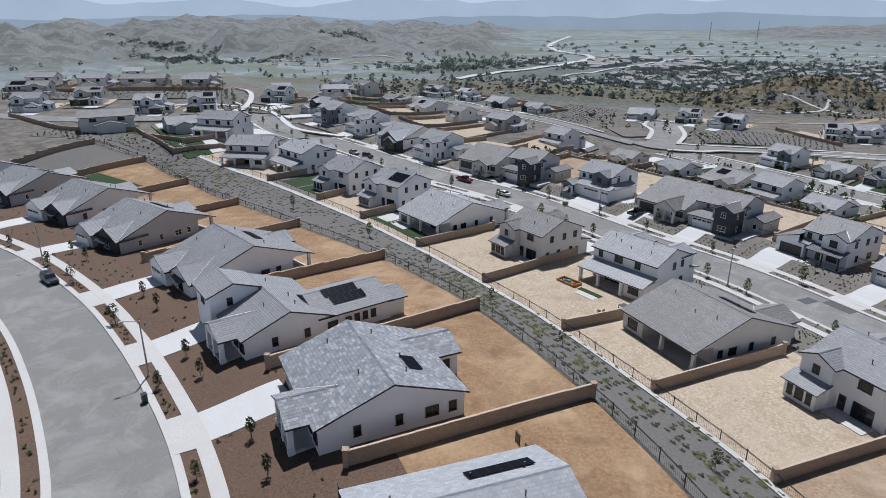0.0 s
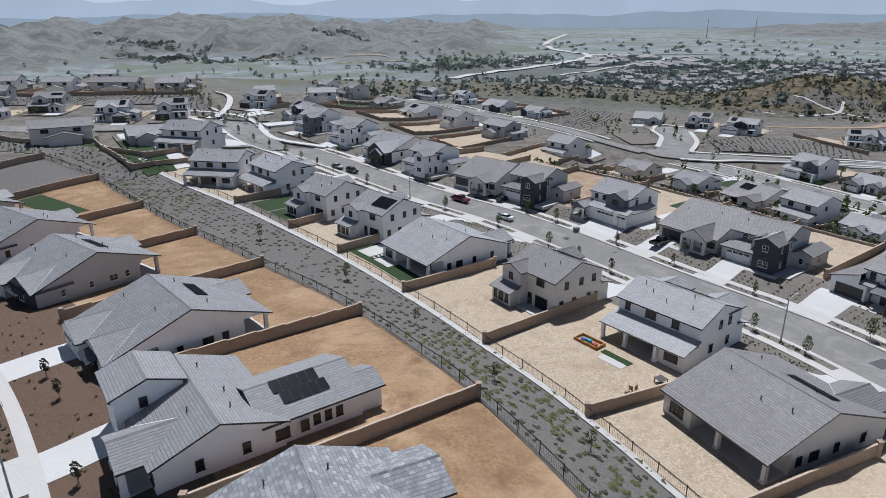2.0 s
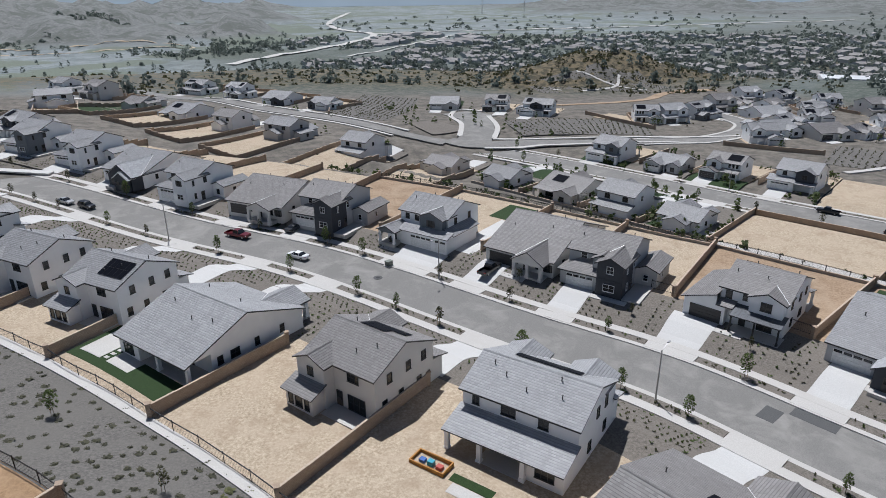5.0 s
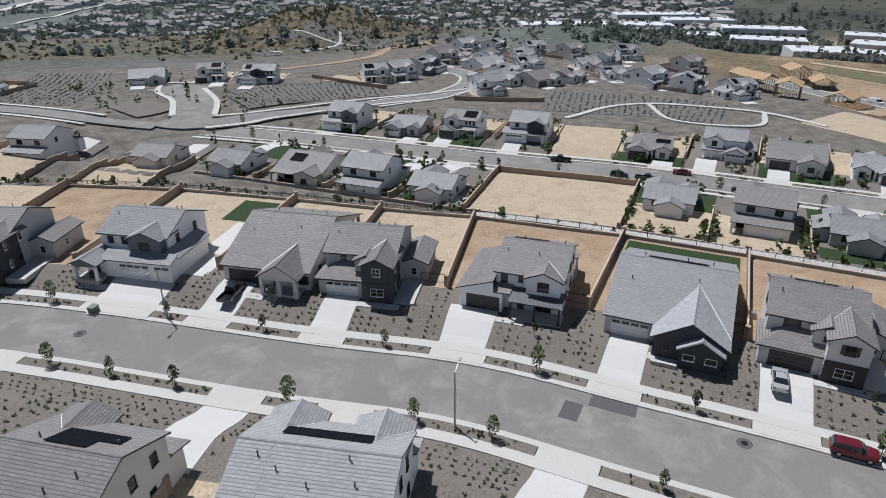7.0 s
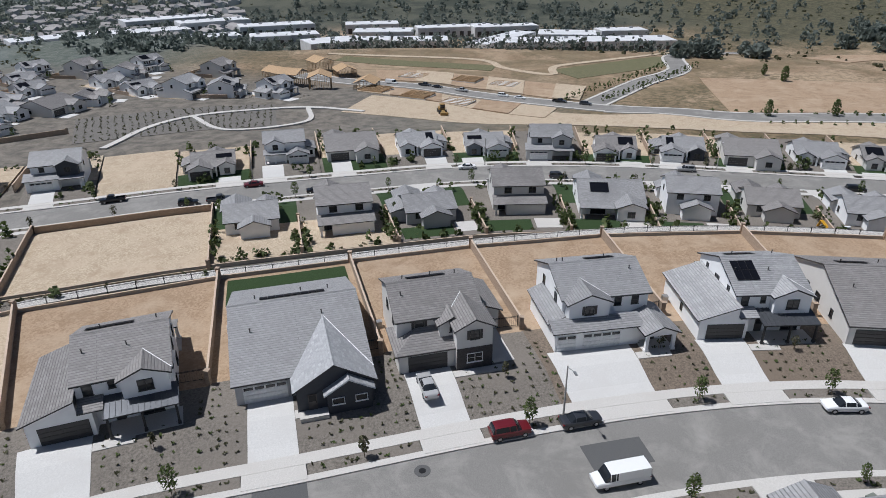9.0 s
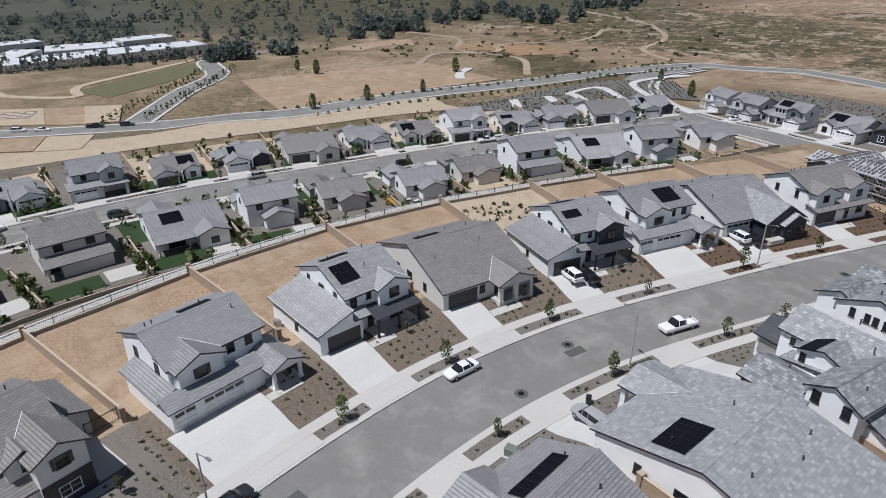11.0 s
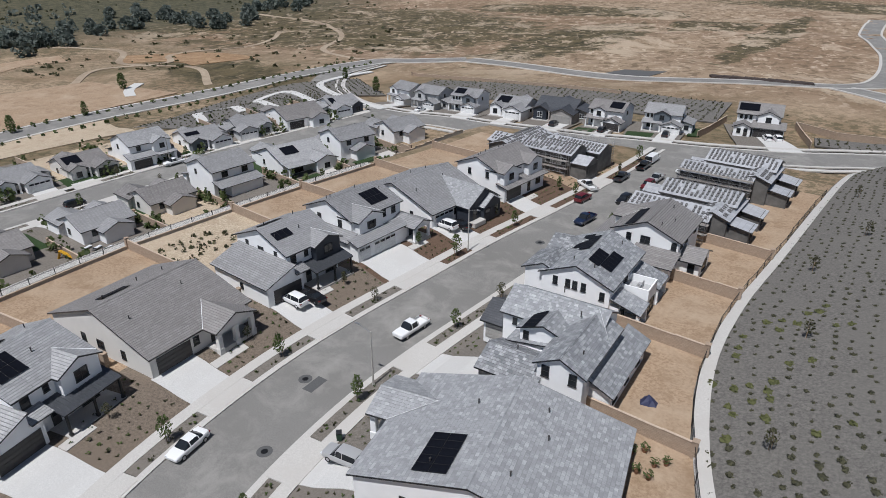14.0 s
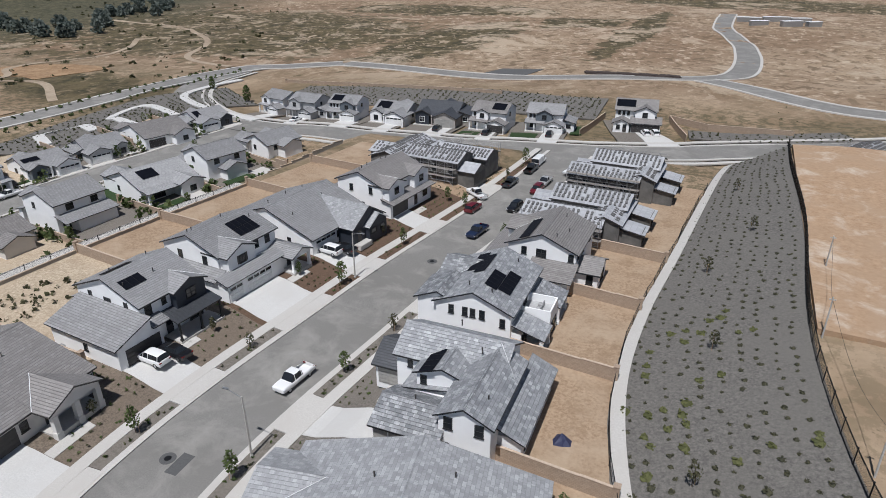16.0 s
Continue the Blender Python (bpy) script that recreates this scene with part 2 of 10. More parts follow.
class Line:
    """A smooth way through points (x, y, z), with u metres along it and s metres to its left."""

    def __init__(self, pts):
        p = np.array(pts, float)
        e = np.vstack([2 * p[0] - p[1], p, 2 * p[-1] - p[-2]])
        out = []
        for i in range(1, len(e) - 2):
            a, b, c, d = e[i - 1:i + 3]
            n = max(2, int(np.linalg.norm(c - b) / 1.5))
            for k in range(n):
                q = k / n
                out.append(0.5 * (2 * b + (c - a) * q + (2 * a - 5 * b + 4 * c - d) * q * q + (3 * b - a - 3 * c + d) * q ** 3))
        out.append(p[-1])
        self.p = np.array(out)
        self.u = np.concatenate([[0], np.cumsum(np.linalg.norm(np.diff(self.p[:, :2], axis=0), axis=1))])
        self.length = self.u[-1]
        d = np.gradient(self.p[:, :2], self.u, axis=0)
        self.t = d / np.linalg.norm(d, axis=1)[:, None]

    def frame_at(self, u):
        x, y, z = (np.interp(u, self.u, self.p[:, i]) for i in range(3))
        tx, ty = (np.interp(u, self.u, self.t[:, i]) for i in range(2))
        k = np.hypot(tx, ty)
        return x, y, z, tx / k, ty / k

    def xy(self, u, s):
        x, y, z, tx, ty = self.frame_at(np.clip(u, 0, self.length))
        o = np.asarray(u, float) - np.clip(u, 0, self.length)
        return x - ty * s + tx * o, y + tx * s + ty * o

    def us(self, x, y):
        x, y = np.atleast_1d(np.asarray(x, float)), np.atleast_1d(np.asarray(y, float))
        best = np.empty(len(x), int)
        for k in range(0, len(x), 4000):
            dx, dy = x[k:k + 4000, None] - self.p[None, :, 0], y[k:k + 4000, None] - self.p[None, :, 1]
            best[k:k + 4000] = np.argmin(dx * dx + dy * dy, axis=1)
        dx, dy = x - self.p[best, 0], y - self.p[best, 1]
        tx, ty = self.t[best, 0], self.t[best, 1]
        along, s = dx * tx + dy * ty, -dx * ty + dy * tx
        d = np.hypot(dx, dy) * np.where(s < 0, -1, 1)
        ends = (best == 0) | (best == len(self.u) - 1)
        return self.u[best] + along, np.where(ends, d, s), self.p[best, 2]


MAIN = Line([(-150, 352, 12), (-110, 312, 9), (-74, 270, 5.6), (-38, 237, 2.6), (-6, 202.5, 0.5), (21.5, 174.5, -0.4), (47, 139.5, -1.5), (60.8, 121, -2), (69.5, 102, -2), (77.5, 84, -2),
             (84, 67, -2), (88.3, 50, -1.8), (89.8, 34, -1.7), (89.3, 20, -1.7), (87.3, 3, -1.7), (85.4, -15, -2), (82.3, -35, -2.3), (79, -60, -2.8), (76, -97, -3.4)])
SECOND = Line([(101, 285, -9.6), (118, 255, -9.4), (146, 197, -9.2), (163, 166, -9.2), (178, 131, -9.2), (190, 98, -9.2), (194.5, 60, -9.2), (193, 15, -9.2), (188, -33, -8.4), (180.5, -62, -7.2), (172, -92, -5.8)])
UPPER = Line([(-150, 150, 4), (-125, 136, 4.4), (-98, 120, 4.8), (-79, 106, 5.2), (-60.5, 88.5, 5.5), (-48, 74, 5.6), (-38, 60.5, 5.8), (-31, 49.6, 6), (-25.5, 38, 6.2), (-18, 15, 6.4), (-14, -20, 6.4)])
CROSS = Line([(244, -172, -8.5), (241, -142, -8.2), (224, -116, -7.8), (198, -97, -6.9), (179, -90.5, -6.1), (163, -88.8, -5.5), (151, -90.5, -5.3), (135, -89.8, -5), (117, -90.8, -4.7), (101, -90.5, -4), (91, -92.3, -3.8), (77, -93.6, -3.4), (68.5, -95.7, -3.4), (51, -102, -3.4), (41.5, -107.5, -3.5), (21.5, -118.5, -3.8), (-6, -134, -4.2), (-40, -156, -4.7), (-80, -186, -5)])
FOOT = Line([(-110, 232, 0), (-67, 195, 0), (-45, 175, 0), (-19.5, 147, 0), (-2.8, 126, 0), (7.7, 111, 0), (19.2, 93.2, 0), (28, 75, 0), (33.8, 62, 0), (38, 50, 0), (43.5, 36, 0), (48.4, 21.7, 0),
             (51, 6, 0), (50.6, -11, 0), (48.2, -31, 0), (43, -75, 0), (39, -93, 0)])
CREST = Line([(-118, 222, 0), (-73, 178, 0), (-52.5, 157, 0), (-32.2, 135.5, 0), (-12, 114, 0), (4.8, 88, 0), (16.6, 63, 0), (21.9, 48, 0), (26, 33, 0), (29.5, 17, 0), (31, -6.5, 0), (29, -40, 0), (29, -73, 0), (28, -93, 0)])
E_BACK = 50.0


def smooth(a, b, x):
    q = np.clip((x - a) / (b - a), 0, 1)
    return q * q * (3 - 2 * q)


def waves(x, y, size, seed):
    return np.array([noise.fractal(Vector((a / size + seed, b / size - seed, seed)), 0.9, 2.1, 5) for a, b in zip(x, y)])


def crest_height(y):
    return np.interp(y, [-100, 20, 60, 90, 115, 139, 162, 200], [5.3, 6.5, 7.3, 6.5, 4.7, 3.9, 2.8, 2.5])


def land(x, y, far=True):
    """The ground's height."""
    x, y = np.atleast_1d(np.asarray(x, float)), np.atleast_1d(np.asarray(y, float))
    w, z = np.zeros(len(x)), np.zeros(len(x))
    for a, b, c in CONTROL:
        k = 1 / (((x - a) ** 2 + (y - b) ** 2) ** 1.5 + 2000)
        w, z = w + k, z + k * c
    z /= w
    r = np.hypot(x - 80, y - 120)
    if far and r.max() > 300:
        out = r > 280
        xo, yo, ro = x[out], y[out], r[out]
        az = np.degrees(np.arctan2(xo - 80, yo - 120))
        v = np.interp(az, [-180, -125, -95, -60, 0, 30, 50, 65, 100, 125, 180], [-9, -9, -25, -40, -40, -38, -31, -24, -21, -12, -9]) + 1.5 * waves(xo, yo, 60, 3.1) * smooth(330, 450, ro)
        # hills in the north, the eastern slope
        ridge = np.clip(0.75 + 2.2 * waves(xo, yo, 380, 5.3) + 1.1 * waves(xo, yo, 110, 8.3), 0.05, 3.5)
        v += smooth(1000, 1600, ro) * smooth(7, 1, az) * smooth(-120, -75, az) * 27 * ridge
        v += smooth(1900, 3000, ro) * 18 * ridge * smooth(14, 34, az) * smooth(75, 50, az)
        v += smooth(560, 1050, ro) * smooth(60, 74, az) * smooth(150, 118, az) * (70 + 26 * waves(xo, yo, 130, 9.1))
        first = np.interp(az, [-180, -60, -45, 55, 68, 180], [315, 330, 420, 420, 315, 315])
        z[out] = z[out] + (v - z[out]) * smooth(first, first + 100, ro)
    # a brushy knoll beyond the houses
    kn = np.exp(-(((x - 262) / 62) ** 2 + ((y - 472) / 34) ** 2))
    if kn.max() > 0.003:
        hit = kn > 0.003
        z[hit] += (21 + 7 * waves(x[hit], y[hit], 30, 7.7)) * kn[hit]
    u, s, zr = MAIN.us(x, y)
    _, sf, _ = FOOT.us(x, y)
    _, sc, _ = CREST.us(x, y)
    _, su, zu = UPPER.us(x, y)
    u2, s2, z2 = SECOND.us(x, y)
    _, sx, zx = CROSS.us(x, y)
    fade = smooth(-125, -60, x) * smooth(-104, -90, y) * smooth(300, 230, y)
    lower = np.where(s > 0, zr + 1.2 * smooth(9, 16, s), zr + 2.4 * smooth(9, 17, -s))
    second = z2 + 1.0 * smooth(8, 15, np.abs(s2))
    east = lower + (second - lower) * smooth(E_BACK + 3, E_BACK + 13, s)
    core = np.where(s > 0, east, lower)
    crest = crest_height(y)
    upper = zu + (crest - zu) * smooth(8, 20, np.abs(su))
    f = np.clip(-sf / (np.abs(sf) + np.abs(sc) + 1e-6), 0, 1)
    core = np.where(sf < 0, np.where(sc > 0, lower + (crest - lower) * f, upper), core)
    brink = np.interp(x, [-165, -112, -101, -85, -76], [250, 229, 219, 212, 219])
    rise = smooth(-14, -1, y - brink) * smooth(-66, -78, x)
    near = fade * (1 - rise) * smooth(E_BACK + 70, E_BACK + 20, np.where(s > 0, s, 0)) * smooth(230, 120, -s)
    near = np.maximum(near, smooth(60, 40, np.abs(s2)) * smooth(-100, -85, y) * smooth(300, 270, y) * (s > 30))
    z = z + (core - z) * near
    k = smooth(26, 9, np.abs(sx)) * smooth(-85, -93, y + 0.0 * x)
    z = z + (zx - z) * k
    return z


def height(x, y):
    return float(land(x, y)[0])


class G:
    """A mesh being put together: faces with material numbers and metres as texture coordinates."""

    def __init__(self, flip=False):
        self.v, self.f, self.m, self.uv, self.flip = [], [], [], [], flip

    def face(self, pts, mi=0, uv=None):
        pts = [tuple(p) for p in pts]
        if uv is None:
            a, b, c = (Vector(p) for p in pts[:3])
            n = (b - a).cross(c - a)
            if abs(n.z) > 0.9 * n.length:
                uv = [(p[0], p[1]) for p in pts]
            elif abs(n.x) > abs(n.y):
                uv = [(p[1], p[2]) for p in pts]
            else:
                uv = [(p[0], p[2]) for p in pts]
        if self.flip:
            pts, uv = [(-p[0], p[1], p[2]) for p in reversed(pts)], list(reversed(uv))
        k = len(self.v)
        self.v += pts
        self.f.append(list(range(k, k + len(pts))))
        self.m.append(mi)
        self.uv += list(uv)

    def box(self, x0, x1, y0, y1, z0, z1, mi=0):
        p = [(x, y, z) for z in (z0, z1) for x, y in ((x0, y0), (x1, y0), (x1, y1), (x0, y1))]
        for q in ((3, 2, 1, 0), (4, 5, 6, 7), (0, 1, 5, 4), (1, 2, 6, 5), (2, 3, 7, 6), (3, 0, 4, 7)):
            self.face([p[i] for i in q], mi)

    def beam(self, a, b, r, mi=0, r2=None, sides=6):
        a, b = Vector(a), Vector(b)
        q = (b - a).to_track_quat("Z", "Y").to_matrix()
        ring = [[tuple(e + q @ Vector((rr * math.cos(k * 2 * math.pi / sides), rr * math.sin(k * 2 * math.pi / sides), 0))) for k in range(sides)] for e, rr in ((a, r), (b, r if r2 is None else r2))]
        for k in range(sides):
            j = (k + 1) % sides
            self.face([ring[0][k], ring[0][j], ring[1][j], ring[1][k]], mi)
        self.face(ring[1], mi)
        self.face(ring[0][::-1], mi)

    def mesh(self, name, mats):
        me = bpy.data.meshes.new(name)
        me.from_pydata(self.v, [], self.f)
        for m in mats if isinstance(mats, (list, tuple)) else [mats]:
            me.materials.append(m)
        me.polygons.foreach_set("material_index", self.m)
        layer = me.uv_layers.new(name="UVMap")
        layer.data.foreach_set("uv", [c for p in self.uv for c in p])
        me.update()
        return me


def part(name, g, mats, parent=None, label="", m=None):
    ob = new(name, g.mesh(name, mats) if isinstance(g, G) else g)
    if parent:
        ob.parent = parent
    if m is not None:
        ob.matrix_basis = m
    return tagged(ob, label)


def thing(name, m, label, category, group="", kind=""):
    ob = new(name)
    ob.matrix_basis = m
    return tagged(ob, label, category, group, kind)


def grid(name, fx, nu, nv, mats, lift=0.0, zf=None, skirt=0.0, parent=None):
    """A sheet on the land: fx(a, b) gives x, y for a, b in 0 to 1."""
    a, b = np.meshgrid(np.linspace(0, 1, nu + 1), np.linspace(0, 1, nv + 1), indexing="ij")
    x, y = fx(a.ravel(), b.ravel())
    z = (land(x, y) if zf is None else zf(x, y)) + lift
    vs = np.column_stack([x, y, z])
    idx = lambda i, j: i * (nv + 1) + j
    fs = [(idx(i, j), idx(i + 1, j), idx(i + 1, j + 1), idx(i, j + 1)) for i in range(nu) for j in range(nv)]
    vs = vs.tolist()
    p, q, r = (Vector(vs[k]) for k in fs[0][:3])
    if (q - p).cross(r - p).z < 0:
        fs = [f[::-1] for f in fs]
    if skirt:
        rim = [idx(i, 0) for i in range(nu + 1)] + [idx(nu, j) for j in range(1, nv + 1)] + [idx(i, nv) for i in range(nu - 1, -1, -1)] + [idx(0, j) for j in range(nv - 1, 0, -1)]
        k = len(vs)
        vs += [(vs[i][0], vs[i][1], vs[i][2] - skirt) for i in rim]
        n = len(rim)
        fs += [(rim[i], k + i, k + (i + 1) % n, rim[(i + 1) % n]) for i in range(n)]
    me = bpy.data.meshes.new(name)
    me.from_pydata(vs, [], fs)
    me.materials.append(mats)
    me.update()
    bm = bmesh.new()
    bm.from_mesh(me)
    if skirt:
        bmesh.ops.recalc_face_normals(bm, faces=bm.faces)
    bm.to_mesh(me)
    bm.free()
    ob = new(name, me)
    if parent:
        ob.parent = parent
    return ob


# ground sheet to the horizon
def ground_material():
    m, t, s = material("open_land", 0.97)
    p = place(t)
    sep = t.nodes.new("ShaderNodeSeparateXYZ")
    t.links.new(p, sep.inputs[0])
    X, Y, Z = sep.outputs

    def times(a, b):
        n = t.nodes.new("ShaderNodeMath")
        n.operation = "MULTIPLY"
        t.links.new(a, n.inputs[0])
        t.links.new(b, n.inputs[1])
        return n.outputs[0]
    grain, fine, mid, big = noisy(t, p, 1.1, 6, 0.7), noisy(t, p, 0.22, 8, 0.72), noisy(t, p, 0.022, 9, 0.68, 0.7), noisy(t, p, 0.006, 6, 0.6, 0.8)
    # scraped bands across the graded land
    st = t.nodes.new("ShaderNodeMapping")
    st.inputs["Scale"].default_value = (0.8, 0.7, 1)
    st.inputs["Rotation"].default_value = (0, 0, 0.12)
    t.links.new(p, st.inputs[0])
    bands = noisy(t, st.outputs[0], 0.06, 6, 0.6, 0.4)
    soil = mixed(t, ramped(t, bands, 0.38, 0.62), (0.215, 0.148, 0.088), (0.38, 0.285, 0.19))
    soil = mixed(t, ramped(t, fine, 0.4, 0.65, 0, 0.55), soil, (0.25, 0.18, 0.11))
    # low cuts and scrapes, long from east to west
    cut = t.nodes.new("ShaderNodeMapping")
    cut.inputs["Scale"].default_value = (0.75, 0.5, 1)
    cut.inputs["Rotation"].default_value = (0, 0, -0.22)
    t.links.new(p, cut.inputs[0])
    steps, edges = noisy(t, cut.outputs[0], 0.1, 8, 0.7, 0.8), noisy(t, cut.outputs[0], 0.24, 7, 0.66, 0.9)
    brushy = noisy(t, p, 0.012, 9, 0.66, 1.0)
    scrub, speck = noisy(t, p, 0.4, 6, 0.75), noisy(t, p, 0.16, 5, 0.75)
    weeds = mixed(t, ramped(t, fine, 0.42, 0.58), (0.06, 0.052, 0.022), (0.155, 0.118, 0.06))
    open_south = times(ramped(t, Y, -150, -200), ramped(t, X, 700, 560))
    elsewhere = ramped(t, open_south, 0, 1, 1.0, 0.12)
    dry = mixed(t, times(elsewhere, ramped(t, mid, 0.46, 0.54, 0, 0.55)), soil, weeds)
    dry = mixed(t, times(elsewhere, times(ramped(t, big, 0.44, 0.56, 0.15, 0.9), ramped(t, scrub, 0.47, 0.54, 0, 0.8))), dry, (0.07, 0.06, 0.027))

    def stretch(cx, cy, rx, ry, turn):
        """1 on the middle of an oval stretch of land, falling to 0 past its edge."""
        n = t.nodes.new("ShaderNodeMapping")
        n.vector_type = "TEXTURE"
        n.inputs["Location"].default_value = (cx, cy, 0)
        n.inputs["Rotation"].default_value = (0, 0, radians(turn))
        n.inputs["Scale"].default_value = (rx, ry, 4000)
        t.links.new(p, n.inputs[0])
        d = t.nodes.new("ShaderNodeVectorMath")
        d.operation = "LENGTH"
        t.links.new(n.outputs[0], d.inputs[0])
        return ramped(t, d.outputs["Value"], 1.5, 0.5, 0, 1)

    def most(a, b):
        n = t.nodes.new("ShaderNodeMath")
        n.operation = "MAXIMUM"
        t.links.new(a, n.inputs[0])
        t.links.new(b, n.inputs[1])
        return n.outputs[0]
    # graded land: pale terraces, reddish cuts
    dry = mixed(t, times(open_south, ramped(t, steps, 0.42, 0.58, 0, 0.8)), dry, (0.35, 0.265, 0.18))
    dry = mixed(t, times(open_south, ramped(t, big, 0.42, 0.56, 0.15, 0.8)), dry, (0.2, 0.128, 0.075))
    dry = mixed(t, times(open_south, ramped(t, edges, 0.54, 0.58, 0, 0.8)), dry, (0.125, 0.085, 0.048))
    dry = mixed(t, times(open_south, ramped(t, edges, 0.43, 0.39, 0, 0.8)), dry, (0.47, 0.38, 0.28))
    # brush in separate stretches, broken by the scrapes
    brushed = stretch(345, -300, 150, 120, 20)
    for oval in ((196, -318, 30, 120, -4), (97, -385, 13, 150, -3), (262, -470, 100, 42, 8), (285, -118, 62, 26, -14), (142, -420, 36, 40, 0), (450, -300, 110, 120, 0), (20, -620, 160, 60, 0)):
        brushed = most(brushed, stretch(*oval))
    ragged = t.nodes.new("ShaderNodeMath")
    ragged.operation = "MULTIPLY_ADD"
    t.links.new(steps, ragged.inputs[0])
    ragged.inputs[1].default_value = 1.7
    t.links.new(brushed, ragged.inputs[2])
    ragged2 = t.nodes.new("ShaderNodeMath")
    ragged2.operation = "ADD"
    t.links.new(ragged.outputs[0], ragged2.inputs[0])
    t.links.new(ramped(t, brushy, 0.3, 0.7, -0.35, 0.35), ragged2.inputs[1])
    grown = times(ramped(t, ragged2.outputs[0], 1.40, 1.52), ramped(t, edges, 0.40, 0.47, 0.25, 1.0))
    shrubs = mixed(t, ramped(t, speck, 0.42, 0.58), (0.034, 0.029, 0.011), (0.105, 0.082, 0.036))
    shrubs = mixed(t, ramped(t, steps, 0.5, 0.58, 0, 0.6), shrubs, (0.115, 0.085, 0.042))
    dry = mixed(t, times(ramped(t, Y, -85, -110), times(ramped(t, X, 700, 560), grown)), dry, shrubs)
    dry = mixed(t, times(open_south, times(ramped(t, mid, 0.55, 0.6), ramped(t, edges, 0.4, 0.52, 0.1, 0.85))), dry, (0.42, 0.335, 0.24))
    dry = mixed(t, ramped(t, grain, 0.62, 0.7, 0, 0.6), dry, (0.10, 0.08, 0.045))
    # the valley: woods and gardens near; dry fields beyond, paled and blued for haze
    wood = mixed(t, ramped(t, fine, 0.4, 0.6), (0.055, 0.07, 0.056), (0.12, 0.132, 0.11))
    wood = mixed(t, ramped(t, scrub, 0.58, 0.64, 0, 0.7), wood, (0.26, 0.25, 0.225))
    hazed_field = mixed(t, ramped(t, mid, 0.42, 0.6), (0.155, 0.178, 0.178), (0.26, 0.283, 0.28))
    hazed_field = mixed(t, ramped(t, big, 0.5, 0.54), hazed_field, (0.148, 0.17, 0.13))
    hazed_field = mixed(t, ramped(t, fine, 0.55, 0.62, 0, 0.6), hazed_field, (0.075, 0.085, 0.065))
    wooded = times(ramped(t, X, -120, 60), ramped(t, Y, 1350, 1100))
    valley = mixed(t, times(wooded, ramped(t, big, 0.36, 0.5, 0.55, 1.0)), hazed_field, wood)
    # hill colour greyed and blued to stand for haze
    hazed_hill = mixed(t, ramped(t, fine, 0.4, 0.62), (0.135, 0.14, 0.133), (0.215, 0.218, 0.207))
    hazed_hill = mixed(t, ramped(t, mid, 0.46, 0.56, 0, 0.75), hazed_hill, (0.085, 0.093, 0.078))
    east = times(ramped(t, X, 235, 285), ramped(t, Y, 300, 230))
    more = t.nodes.new("ShaderNodeMath")
    more.operation = "MAXIMUM"
    t.links.new(ramped(t, Y, 150, 60), more.inputs[0])
    t.links.new(east, more.inputs[1])
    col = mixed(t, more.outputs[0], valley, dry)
    # mulched ground between the streets
    mulch = mixed(t, ramped(t, fine, 0.4, 0.62), (0.095, 0.086, 0.072), (0.195, 0.172, 0.142))
    col = mixed(t, times(ramped(t, Y, 440, 400), times(ramped(t, Y, 60, 150), times(ramped(t, X, -290, -250), ramped(t, X, 340, 300)))), col, mulch)
    # hills north of the valley floor, haze included in their colour
    col = mixed(t, times(ramped(t, Z, -36, -28), ramped(t, Y, 600, 900)), col, hazed_hill)
    # brushy knolls
    brush = mixed(t, ramped(t, fine, 0.44, 0.56), (0.05, 0.045, 0.026), (0.15, 0.118, 0.068))
    col = mixed(t, times(ramped(t, Z, -15, -11), times(times(ramped(t, Y, 400, 440), ramped(t, X, 150, 190)), ramped(t, Y, 640, 560))), col, brush)
    col = mixed(t, times(times(ramped(t, Y, 420, 470), ramped(t, Y, 760, 640)), ramped(t, fine, 0.3, 0.6, 0.3, 0.9)), col, brush)
    slope = mixed(t, ramped(t, mid, 0.44, 0.56), (0.032, 0.038, 0.027), (0.074, 0.076, 0.054))
    col = mixed(t, times(times(ramped(t, X, 560, 620), ramped(t, Y, -420, -330)), ramped(t, Y, 640, 520)), col, slope)
    # green oak slopes in the south-east
    oak = mixed(t, ramped(t, fine, 0.42, 0.6), (0.045, 0.045, 0.023), (0.10, 0.088, 0.05))
    col = mixed(t, times(ramped(t, X, 430, 520), ramped(t, Y, 10, -60)), col, oak)
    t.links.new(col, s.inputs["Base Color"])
    bumped(t, s, fine, 0.5, 0.35)
    return m


OPEN = ground_material()
NA = 400
radii = np.concatenate([np.arange(4, 300, 3.0), np.geomspace(303, 4700, 70)])
ang = np.linspace(0, 2 * math.pi, NA, endpoint=False)
RR, AA = np.meshgrid(radii, ang, indexing="ij")
gx, gy = (80 + RR * np.sin(AA)).ravel(), (90 + RR * np.cos(AA)).ravel()
gz = land(gx, gy)
ug, sg, _ = MAIN.us(gx, gy)
_, s2g, _ = SECOND.us(gx, gy)
_, sug, _ = UPPER.us(gx, gy)
_, sxg, _ = CROSS.us(gx, gy)
built = np.minimum.reduce([np.abs(sg) - 62, np.abs(s2g) - 42, np.abs(sug) - 42, np.abs(sxg) - 12])
gz -= 0.45 * smooth(4, -4, built)
gv = [(80.0, 90.0, height(80, 90) - 0.45)] + np.column_stack([gx, gy, gz]).tolist()
gf = [(0, 1 + (k + 1) % NA, 1 + k) for k in range(NA)]
for i in range(len(radii) - 1):
    for k in range(NA):
        j = (k + 1) % NA
        gf.append((1 + i * NA + k, 1 + i * NA + j, 1 + (i + 1) * NA + j, 1 + (i + 1) * NA + k))
gm = bpy.data.meshes.new("ground")
gm.from_pydata(gv, [], gf)
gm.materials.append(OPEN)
gm.polygons.foreach_set("use_smooth", [True] * len(gm.polygons))
gm.update()
